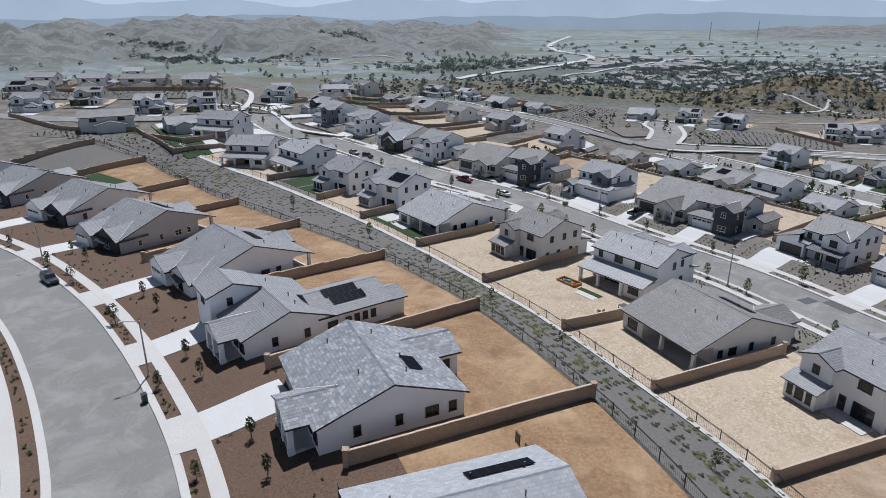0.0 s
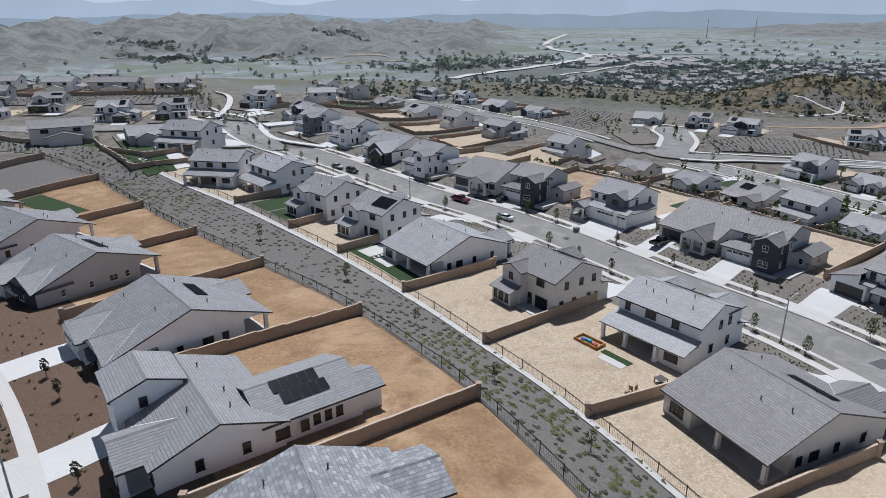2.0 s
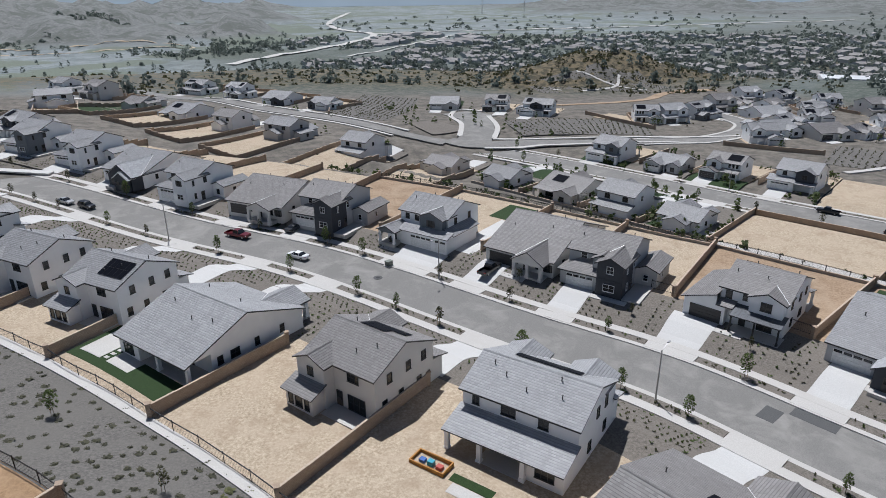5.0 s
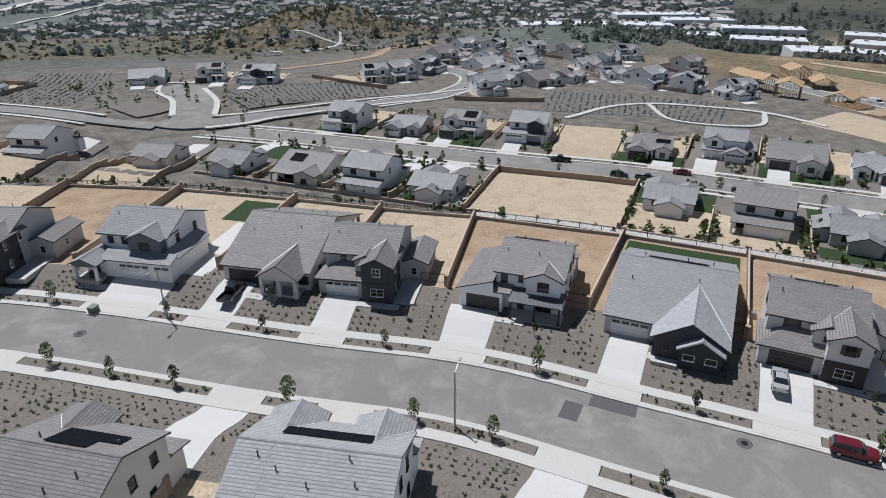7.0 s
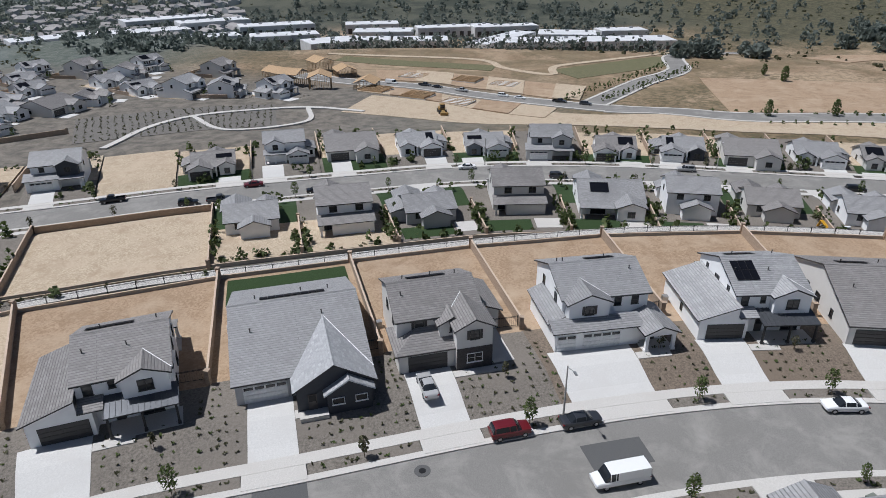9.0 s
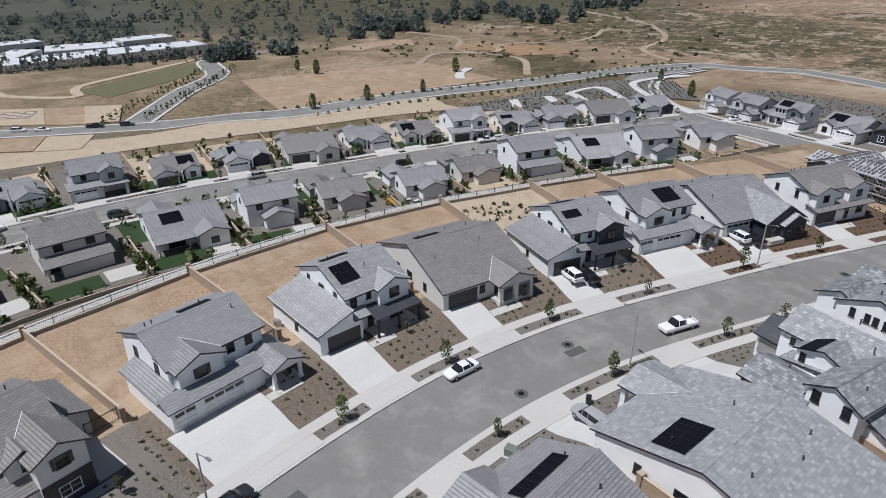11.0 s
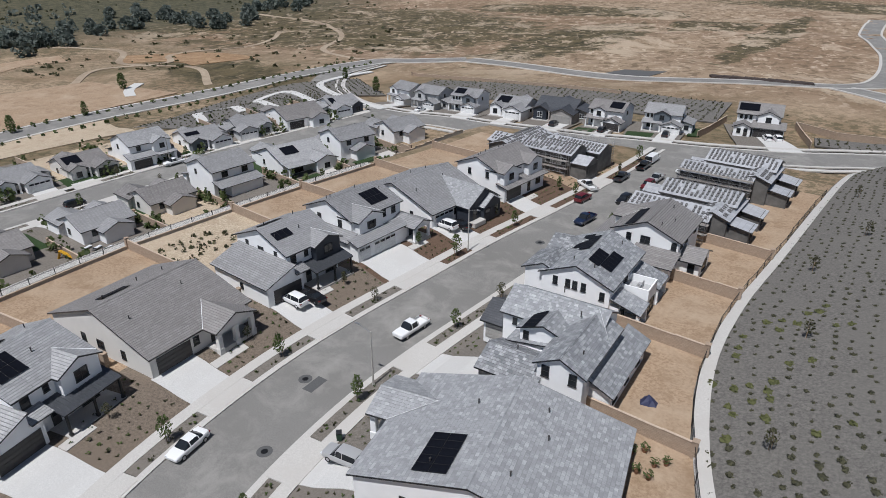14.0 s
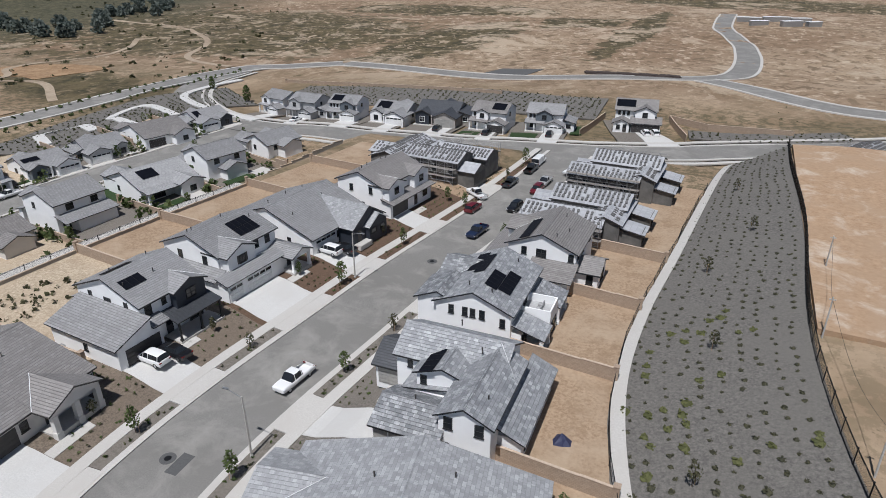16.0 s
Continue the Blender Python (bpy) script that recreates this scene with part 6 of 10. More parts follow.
# main street, east side: front corners (north, south), plan, scheme, middle of those corners in the plan
EAST = [
    ((-54, 276), (-45.5, 261), "tower", "greyblue", -0.8, {}, SAND),
    ((-40, 257), (-29, 249), "tower", "white", -0.8, {}, SAND),
    ((-27, 237), (-12, 233), "cottage", "navyfront", 0, dict(front="bay"), SAND),
    ((-11, 220), (-2, 215), "tower", "white", -0.8, {}, SAND),
    ((4, 205), (17.6, 197.3), "cottage", "cream", 0, {}, SAND),
    ((18.1, 194), (26.4, 185.5), "tower", "navy", -0.8, {}, DIRT),
    ((34.6, 179.9), (47.5, 167), "triple", "greyblue", 0.5, dict(flip=True), SAND),
    ((49.5, 162.5), (60.6, 153), "cottage", "brownfront", 0, dict(W=14.2, D=23.0, rise=0.62), SAND),
    ((60.9, 150.8), (66.6, 140.8), "tower", "navy", -0.8, {}, SAND),
    ((73.8, 134.7), (79.3, 120.7), "wing", "white_dark", 0, dict(solar=[(1, 9.6, 5, 1)]), DIRT),
    ((84.3, 116.3), (88.4, 100.4), "cottage", "greynavy", 0, dict(front="bay", D=21.5, solar=[(0, 12.4, 8, 1)]), DIRT),
    ((91.6, 98.8), (95.5, 87.7), "tower", "greige", -0.8, dict(solar=[(-1, 9.6, 5, 1)]), DIRT),
    ((101.6, 79.9), (101.2, 65.4), "triple", "white", 0.5, dict(solar=[(2, 9.4, 4, 1)]), DIRT),
    ((104.8, 60.5), (104.6, 47.2), "wing", "white_pale", 0, dict(solar=[(-0.2, 5.0, 3, 2), (1, 9.6, 4, 1)]), DIRT),
    ((105.8, 41.5), (104.2, 28.2), "cottage", "brownfront", 0, dict(solar=[(-3, 12.5, 4, 1)]), DIRT),
    ((106, 22), (103.1, 10.8), "wing", "white_navy", 0, dict(solar=[(-0.2, 5.0, 3, 1), (1, 9.6, 4, 1)]), SAND),
    ((105.2, 3.5), (102.4, -7.3), "triple", "white", 0.5, dict(solar=[(2.5, 5.0, 4, 2)]), DIRT),
    ((101.7, -12.5), (99.2, -26.4), "cottage", "navyfront", 0, dict(front="bay"), DIRT),
    ((98, -31), (95.1, -45.6), "patio", "white_dark", 0, {}, DIRT),
    ((94.3, -53), (90.2, -69), "unfinished", "felt", 0, dict(seed=3, wing=True), DIRT),
]
rows = []
for a, b, plan, scheme, c, more, back in EAST:
    ua, sa = U(MAIN, *a)
    ub, sb = U(MAIN, *b)
    rows.append([(ua + ub) / 2 - c, (sa + sb) / 2, plan, scheme, dict(more), back])
known = {8: (76, 139.4), 9: (86.4, 120.8), 10: (92, 100.2), 11: (105.6, 85)}
E_BOUNDS = []
for i in range(len(rows) - 1):
    E_BOUNDS.append(U(MAIN, *known[i])[0] if i in known else (rows[i][0] + rows[i + 1][0]) / 2 + 0.5)
E_BOUNDS = [rows[0][0] - 10] + E_BOUNDS + [rows[-1][0] + 12]
for i, (u, s, plan, scheme, more, back) in enumerate(rows):
    front = BROWN if i in (16, 17, 18) else (DIRT if i == 19 else (WARM if i in (12, 13, 14, 15) else GRAVEL))
    yard(MAIN, 1, E_BOUNDS[i], E_BOUNDS[i + 1], s, E_BACK, front, back)
    place_house(MAIN, 1, u, s, plan, scheme, group="houses on the main street", **more)

# main street, west side: back corners (north, south), depth
WEST = [
    ((-64.6, 204.7), (-56.7, 196.9), 16, "patio", "white", dict(flip=True), SAND),
    ((-53.6, 193.8), (-44.3, 184.5), 16, "patio", "white_pale", dict(flip=True), SAND),
    ((-35.6, 171.9), (-27.2, 165.4), 16, "nook", "greyblue", {}, LAWN),
    ((-22.6, 158.7), (-12.8, 151.7), 16, "nook", "white", dict(solar=[(-2.6, 9.6, 5, 2)]), SAND),
    ((-11.5, 145.2), (0.3, 133.3), 19.5, "cottage", "white_pale", dict(flip=True), SAND),
    ((9.6, 127.8), (17.9, 117.0), 16, "nook", "cream", dict(solar=[(-1, 4.4, 6, 1), (0, 5.9, 4, 1)]), SAND),
    ((24.4, 115), (32.8, 103.9), 16, "patio", "white_pale", dict(flip=True, solar=[(0, 4.2, 8, 1)]), SAND),
    ((27.6, 93.5), (37.0, 81), 19.5, "cottage", "brownfront", dict(flip=True, solar=[(2, 6.0, 6, 1)]), SAND),
    ((44.5, 74.3), (50.8, 63.6), 16, "nook", "white", {}, SAND),
]
W_BOUNDS = [U(MAIN, *p)[0] for p in ((-72, 212), (-62, 191), (-40, 168), (-26, 153), (-20.2, 146.5), (-5.3, 129.1), (7.7, 110.9), (19.1, 92.8), (27.9, 74.6), (34.7, 56.4), (41.5, 40.5), (48, 22.5), (51.5, 4.7), (50.4, -12.6), (48.1, -29.3), (46, -46.5), (43.5, -68))]
W_BOUNDS[1:4] = np.linspace(W_BOUNDS[0], W_BOUNDS[4], 5)[1:4].tolist()
W_BOUNDS[0] -= 9
W_FRONT = []
for i, (a, b, depth, plan, scheme, more, back) in enumerate(WEST):
    ua, sa = U(MAIN, *a)
    ub, sb = U(MAIN, *b)
    sf = -(sa + sb) / 2 - depth
    sf = max(sf, 13.5)
    W_FRONT.append(sf)
    if i == 0:
        continue
    place_house(MAIN, -1, (ua + ub) / 2, sf, plan, scheme, group="houses on the main street", **more)
for x, y, turn, more in ((-58.2, 208.4, 170, dict(flip=True)), (-75, 234, 164, {})):
    c, d = math.cos(radians(turn + 90)), math.sin(radians(turn + 90))
    house("patio", "white", pose(x, y, height(x + 8 * c, y + 8 * d) + 0.12, 0, 0, turn), group="houses on the main street", **more)
# the southern half of that side: front line, plan, and where its own place is known, x, y and turn
WEST_SOUTH = [
    (14.5, "nook", "greyblue", dict(solar=[(-1, 4.6, 6, 1)]), None),
    (15.2, "cottage", "mottled", dict(D=22.0, pitch=0.25, rise=0.3, flip=True, solar=[(-4.2, 7.0, 5, 2)]), (73.8, 36.8, 99.8)),
    (14.3, "slate", "slate", {}, (77.0, 16.0, 90.0)),
    (13.5, "deck", "slate", {}, (76.0, -4.0, 90.0)),
    (14.5, "gabled", "white_dark", {}, (73.0, -21.0, 88.0)),
    (13.0, "unfinished", "felt", dict(seed=5, two=False), (69.5, -40.5, 86.0)),
    (13.0, "unfinished", "felt", dict(seed=7, two=True), (66.5, -63.0, 86.0)),
]
for i, (sf, plan, scheme, more, spot) in enumerate(WEST_SOUTH):
    W_FRONT.append(sf)
    if spot is None:
        place_house(MAIN, -1, (W_BOUNDS[9 + i] + W_BOUNDS[10 + i]) / 2 - (1.0 if i == 0 else 0.0), sf, plan, scheme, group="houses on the main street", **more)
        continue
    x, y, turn = spot
    c, d = math.cos(radians(turn + 90)), math.sin(radians(turn + 90))
    house(plan, scheme, pose(x, y, max(height(x + c * q, y + d * q) for q in (2, 8, 14)) + 0.1, 0, 0, turn), group="houses on the main street", **more)
    gx = GARAGE_X[plan][0] * (-1 if more.get("flip") else 1)
    u, s = U(MAIN, x - d * -gx, y + c * -gx)
    if plan == "unfinished":
        continue
    drive_zone(MAIN, -1, u, 5.6, -s + (5.6 if plan == "slate" else 0.0))
for i in range(len(W_BOUNDS) - 1):
    yard(MAIN, -1, W_BOUNDS[i], W_BOUNDS[i + 1], W_FRONT[i], W_EDGE, BROWN if i in (12, 13) else (DIRT if i > 13 else GRAVEL), GRAVEL if i == 2 else (SAND if i < 9 else DIRT))

patch("lawn", MAIN, W_BOUNDS[2] + 2.0, W_BOUNDS[3] - 2.0, -34.0, -45, LAWN, 0.08, "green lawn with a mulched border behind the house", "lawn")
patch("lawn", MAIN, W_BOUNDS[4] + 1.0, W_BOUNDS[5] - 1.0, -36.5, -47, LAWN, 0.07, "green artificial lawn round two concrete slabs", "lawn")
for a in (2.2, 10.8):
    patch("patio_slab", MAIN, W_BOUNDS[4] + a, W_BOUNDS[4] + a + 6.4, -39.5, -45.5, CONCRETE, 0.11, "square pale concrete patio slab set in lawn", "patio slab")
for k in range(7):
    patch("stepping_stone", MAIN, W_BOUNDS[4] + 9.0, W_BOUNDS[4] + 10.2, -38.6 - k, -39.1 - k, CONCRETE, 0.10, "small pale stepping stone in a lawn", "stepping stone", "", 0.6)
# upper street: each house's south wall, front to back
UPPERS = [
    ((12.2, 39.7), (8.9, 49.1), "cottage", "mottled", dict(W=18.0, D=11.0, patio=False, solar=[(4.0, 8.0, 6, 1)])),
    ((-12.2, 52.7), (1.9, 59.3), "cottage", "slate", dict(wing=3.2, solar=[(2.5, 12.0, 3, 1)], patio=False, D=16.0)),
    ((-24.9, 71.7), (-5.3, 85.6), "cottage", "white", dict(tower=True, D=12.5, rear=9.0, patio=False)),
    ((-38.9, 92.3), (-22.5, 106.9), "cottage", "white", dict(wing=1.0, D=21.0, front="twin", solar=[(-1.0, 14.5, 5, 1)])),
    ((-61.7, 115.8), (-48.4, 133.4), "cottage", "greynavy", dict(wing=1.0, front="twin", D=20.5, solar=[(0, 13.5, 6, 1)])),
    ((-82.3, 134.7), (-68.2, 155.2), "cottage", "navyfront", dict(wing=1.0, front="twin", D=20.5)),
    ((-104.5, 150.2), (-92.9, 169.3), "cottage", "greynavy", dict(wing=2.0, front="twin", solar=[(2, 13, 5, 2)])),
    ((-126, 163), (-116, 181), "cottage", "white_pale", {}),
]
A_COLS = [(21.5, 36), (16.3, 61.6), (4.2, 87.2), (-12, 112.3), (-32.1, 134.8), (-52.1, 155.7), (-72.6, 176.4), (-93, 196), (-112, 214)]
A_BOUNDS = [U(UPPER, *p)[0] for p in A_COLS]
A_US = []
for i, (p, q, plan, scheme, more) in enumerate(UPPERS):
    d = Vector((q[0] - p[0], q[1] - p[1])).normalized()
    o = Vector(p) - more.get("W", 15.4) / 2 * Vector((d.y, -d.x))
    u, s = U(UPPER, o.x, o.y)
    A_US.append((u, s if i else 20.0))
    mid = o + d * 8
    house(plan, scheme, pose(o.x, o.y, height(mid.x, mid.y) + 0.12, 0, 0, math.degrees(math.atan2(d.y, d.x)) - 90), False, "houses on the upper street", **more)
    if i:
        drive_zone(UPPER, 1, u - 4.4, 5.5, s)
for i in range(len(A_BOUNDS) - 1):
    b0, b1 = sorted((A_BOUNDS[i], A_BOUNDS[i + 1]))
    yard(UPPER, 1, b0, b1, A_US[min(i, len(A_US) - 1)][1], A_EDGE, BROWN, SLOPE if i == 7 else ORANGE)
patch("lawn", UPPER, min(A_BOUNDS[6:8]) + 1, max(A_BOUNDS[6:8]) - 6, 46, 53, LAWN, 0.08, "small green lawn in a bare yard", "lawn")

# second street: middles of the backs on its west side and of the fronts on its east side
BACKS = [(80, 234), (92, 215), (100, 198), (107, 182), (140, 139), (146, 121), (150, 103), (161, 86), (160, 66), (164, 49), (162, 32), (159, 13), (160, -3), (159, -18), (153, -36), (150, -51), (144, -69)]
FRONTS = [(132, 252), (141, 232), (151, 217), (163, 199), (176, 165), (188, 150), (194, 133), (199, 115), (202, 97), (204, 79), (204, 61), (205, 43), (204, 26), (203.6, 9), (201, -7), (198, -22), (194, -38), (191, -53), (186, -68), (181, -84)]
# for each of the backs: two storeys or one, variant, scheme
BACK_KINDS = [(0, 1, "white"), (0, 0, "cream"), (1, 0, "white"), (0, 1, "white"), (0, 1, "white"), (1, 0, "white_dark"), (0, 2, "grey"), (1, 0, "cream"), (0, 0, "white"), (1, 1, "greyblue"), (0, 1, "cream"), (0, 1, "white"),
              (0, 1, "cream"), (1, 0, "white"), (0, 0, "white_pale"), (1, 1, "white"), (0, 1, "white")]
YARD_BUSHES = []
us = []
for i, (p, (two, variant, scheme)) in enumerate(zip(BACKS, BACK_KINDS)):
    u, s = U(SECOND, *p)
    us.append(u)
    deep = 15 if two else 18
    x, y, ang = on_line(SECOND, u, s + deep)
    far_house(x, y, ang - 90, bool(two), variant, "houses on the second street", scheme)
    drive_zone(SECOND, -1, u + (-3.6 if variant == 1 else 3.6), 5.4, -s - deep)
us = np.array(us)
for i in range(len(us) - 1):
    a, b = (us[i - 1] + us[i]) / 2 if i else us[0] - 9, (us[i] + us[i + 1]) / 2
    if i == 4:
        a = us[4] - 9
    if i == 3:
        b = us[3] + 9
    patch("front_yard", SECOND, a, b, -WALK_END, -24, GRAVEL if i % 2 else LAWN, 0.04, "planted front yard beside a driveway", "yard")
    patch("back_yard", SECOND, a, b, -24, -40, SAND if i in (4, 5, 12) else GRAVEL, 0.04, "mulched back yard behind the house", "yard")
    if i in (3, 6, 7, 8, 9, 14, 15):
        patch("lawn", SECOND, a + 1.5, a + (b - a) * 0.62, -33.5, -39, LAWN, 0.07, "small green lawn behind the house", "lawn")
        patch("patio_slab", SECOND, a + (b - a) * 0.66, b - 1.5, -33, -38, CONCRETE, 0.08, "pale concrete patio slab behind the house", "patio slab")
    for k in range(38):
        e = rnd.choice(((rnd.uniform(a + 0.6, b - 0.6), rnd.uniform(-15.5, -10.2)), (rnd.uniform(a + 0.6, b - 0.6), rnd.uniform(-40.5, -38.5)), (a + rnd.uniform(0.5, 1.4), rnd.uniform(-39, -25)), (b - rnd.uniform(0.5, 1.4), rnd.uniform(-39, -25))))
        YARD_BUSHES.append((SECOND, *e))
patch("empty_lot", SECOND, (us[3] + 9), us[4] - 9, -WALK_END, -42, SAND, 0.05, "bare level dirt lot between two houses", "yard")
for i, p in enumerate(FRONTS):
    u, s = U(SECOND, *p)
    x, y, ang = on_line(SECOND, u, s)
    far_house(x, y, ang + 90, i % 5 in (0, 2, 3) if i < 6 else i % 6 == 3, i + 3, "houses on the second street")
    drive_zone(SECOND, 1, u + (3.6 if i % 3 == 1 else -3.6), 5.4, s)
    for k in range(16):
        e = rnd.choice(((u + rnd.uniform(0.5, 8.0) * (-1 if i % 3 == 1 else 1), rnd.uniform(10.2, s - 0.8)), (u + rnd.choice((-8, 8)) + rnd.uniform(-0.4, 0.4), rnd.uniform(s + 3, s + 24)), (u + rnd.uniform(-8, 8), s + rnd.uniform(22, 25))))
        YARD_BUSHES.append((SECOND, *e))
    patch("front_yard", SECOND, u - 8.5, u + 8.5, WALK_END, s + 4, GRAVEL if i % 2 else LAWN, 0.04, "planted front yard beside a driveway", "yard")
    patch("back_yard", SECOND, u - 8.5, u + 8.5, s + 4, s + 26, GRAVEL if i % 4 == 1 else SAND, 0.03, "back yard behind the house", "yard")
patch("empty_lot", SECOND, U(SECOND, 163, 199)[0] + 9, U(SECOND, 176, 165)[0] - 9, WALK_END, 40, SAND, 0.05, "bare level dirt lot between two houses", "yard")
SOUTH = [
    (180.8, -103.7, "white", dict(gable=(-5.0, -0.6), side=0)),
    (166.2, -99.7, "grey", dict(gable=(-4.8, 0.0), side=3.4)),
    (151.8, -101.1, "greyblue", dict(gable=(-0.4, 4.6), side=0, solar=[(-2.8, 4, 2)])),
    (136.4, -101.7, "white", dict(two=False, side=0, solar=[(-2.6, 4, 2)])),
    (121.3, -103.9, "darkroof", dict(two=False, side=3.8)),
    (104.6, -103.0, "white_dark", dict(gable=(-3.6, 0.2), side=0, solar=[(2.6, 4, 2)])),
    (88.5, -106.5, "greyblue", dict(gable=(-2.4, 2.4), side=3.4)),
    (64.6, -117.3, "white_dark", dict(gable=(-0.2, 5.0), side=0, solar=[(-2.8, 5, 2)], dark_porch=True)),
]
SOUTH_CARS = []
for i, (x, y, scheme, more) in enumerate(SOUTH):
    y -= 2.3
    u, s = U(CROSS, x, y)
    ang = on_line(CROSS, u, s)[2]
    house("row", scheme, pose(x, y, height(x, y) + 0.12, 0, 0, ang if i < 7 else 186) @ Matrix.Scale((0.9, 0.9, 0.9, 1.06, 1.16, 0.96, 0.94, 1.05)[i], 4), False, "houses at the south end", **more)
    patch("front_yard", CROSS, u - 7, u + 7, WALK_END, s + 14, GRAVEL, 0.04, "mulched front yard beside a driveway", "yard")
    patch("driveway", CROSS, u + 0.3, u + 5.6 + 4 * (i == 7), CURB + 0.2, s + 0.4, WHITE_CONCRETE, 0.16, "pale concrete driveway in front of the garage", "driveway")
    if i in (1, 4, 5, 6, 7):
        for k in range(2 if i == 7 else 1):
            x, y = CROSS.xy(u + 2.6 + 3.2 * k, s - 3.4)
            SOUTH_CARS.append(("sedan" if i == 1 else "suv", "white" if i in (1, 7) else "black", float(x), float(y), ang + 90))
    if i in (5, 6):
        patch("lawn", CROSS, u - 6.6, u - 0.8, WALK_END + 0.5, s - 0.6, LAWN, 0.07, "small green front lawn", "lawn")
u8 = U(CROSS, 88.5, -106.5)
patch("lawn", CROSS, u8[0] + 8, u8[0] + 13, u8[1] + 4, u8[1] + 14, LAWN, 0.07, "green side lawn behind a fence", "lawn")
wall_at_south = [((78.4, -111.5), (75.3, -135.1)), ((50.3, -114.9), (56.5, -138)), ((56.5, -138), (45.1, -131), (22.9, -132.4))]

# kerb and walk on the north side of the cross street
for x0, x1 in ((166, 88), (58, 14)):
    ua, ub = U(CROSS, x0, float(np.interp(x0, [14, 58, 88, 166], [-122, -99, -92, -89])))[0], U(CROSS, x1, float(np.interp(x1, [14, 58, 88, 166], [-122, -99, -92, -89])))[0]
    patch("kerb", CROSS, ua, ub, -CURB + 0.25, -PARK, CONCRETE, 0.13, "pale concrete kerb and gutter along the road", "kerb", zf=lambda x, y: CROSS.us(x, y)[2])
    patch("pavement", CROSS, ua, ub, -WALK, -WALK_END, CONCRETE, 0.18, "pale concrete pavement with scored joints", "pavement", zf=lambda x, y: CROSS.us(x, y)[2])

patch("lawn", MAIN, E_BOUNDS[10] + 1, E_BOUNDS[11] - 1, 41, 49, LAWN, 0.07, "strip of green lawn behind the house", "lawn")
patch("patio_slab", MAIN, E_BOUNDS[7] - 5.6, E_BOUNDS[7] - 0.4, 17, 37.5, WHITE_CONCRETE, 0.09, "pale concrete side patio beside the house", "patio slab")
patch("lawn", MAIN, E_BOUNDS[7] - 9, E_BOUNDS[7] - 1.0, 38, 48, LAWN, 0.07, "small green lawn between two houses", "lawn")
patch("lawn", MAIN, E_BOUNDS[4] + 8, E_BOUNDS[5] - 2, WALK_END + 0.6, 15, LAWN, 0.07, "small green front lawn", "lawn")


def lot(x, y, angle, i, wide=17.0, deep=36.0, front=7.0, back=SAND, walls=True):
    """A house's plot: mulch and drive before it, a bare yard behind, block walls round the back."""
    c, s_ = math.cos(radians(angle)), math.sin(radians(angle))
    at = lambda a, b: (x + c * b + s_ * a, y + s_ * b - c * a)
    lift = 0.05 + 0.006 * (i % 7)
    sheet = lambda a0, a1, b0, b1: (lambda p, q: at(a0 + (a1 - a0) * p, b0 + (b1 - b0) * q))
    tagged(grid("front_yard", sheet(-wide / 2, wide / 2, -front, 3), 5, 4, GRAVEL, lift, None, 0.5), "mulched front yard beside a driveway", "yard", kind="structure")
    tagged(grid("back_yard", sheet(-wide / 2, wide / 2, 3, deep), 5, 9, back, lift, None, 0.5), "bare back yard behind block walls" if back is SAND else "back yard with a lawn", "yard", kind="structure")
    gx = 3.6 if i % 3 == 1 else -3.6
    tagged(grid("driveway", sheet(gx - 2.8, gx + 2.8, -front - 1.5, 0.2), 3, 4, WHITE_CONCRETE, lift + 0.06, None, 0.3), "pale concrete driveway in front of the garage", "driveway", kind="structure")
    LOTS.append((at(wide / 2, 6), at(wide / 2, deep), at(-wide / 2, deep), at(-wide / 2, 6)) if walls else None)
    for k in range(4):
        a, b = rnd.uniform(-wide / 2, wide / 2), rnd.uniform(-front, -2)
        if abs(a - gx) > 3.4:
            GREENS.append((*at(a, b), rnd.choice(("small", "low", "low"))))
    for k in range(5):
        GREENS.append((*at(rnd.choice((-1, 1)) * (wide / 2 - 1), rnd.uniform(17, deep - 1)), "low"))


LOTS, GREENS = [], []
NORTH = [(-124, 240, 297, 1), (-99, 241, 303, 0), (-154, 283, 100, 1), (-119, 262, 100, 1), (-100, 271, 105, 1), (-168, 261, 100, 1), (-207, 352, 275, 1), (-182, 354, 275, 1), (-157, 357, 275, 1), (-131, 360, 275, 1), (-226, 384, 280, 1),
         (-183, 398, 285, 1), (-83, 318, 75, 1), (-98, 400, 285, 0), (-62, 381, 280, 1), (-60, 292, 40, 1), (-192, 302, 100, 1), (-250, 360, 290, 1), (-140, 400, 280, 1), (-230, 330, 275, 1)]
for i, (x, y, turn, two) in enumerate(NORTH):
    far_house(x, y, turn, bool(two), i * 3 + 1, "houses on the northern rise", None, 1.6 if i == 0 else (1.25 if 5 < i < 10 else 1.0))
    if i not in (15,):
        lot(x, y, turn, i * 3 + 1, 20.0 if i in (0, 6, 7, 8, 9) else 16.0, 24.0 if i < 2 else 30.0, 6.0, LAWN if i in (0, 1, 12) else SAND, i not in (0, 1, 2, 3, 4, 5, 16))
TIER = [(82, 264, 218, 0), (57, 284, 218, 1), (35, 311, 218, 1), (16, 334, 220, 1), (-2, 357, 222, 0), (-22, 384, 225, 0), (47, 366, 45, 0), (30, 389, 45, 0), (10, 413, 45, 1), (-10, 440, 45, 1),
        (110, 364, 65, 0), (131, 350, 55, 1), (144, 332, 48, 1), (-52, 400, 40, 1), (-72, 420, 40, 1)]
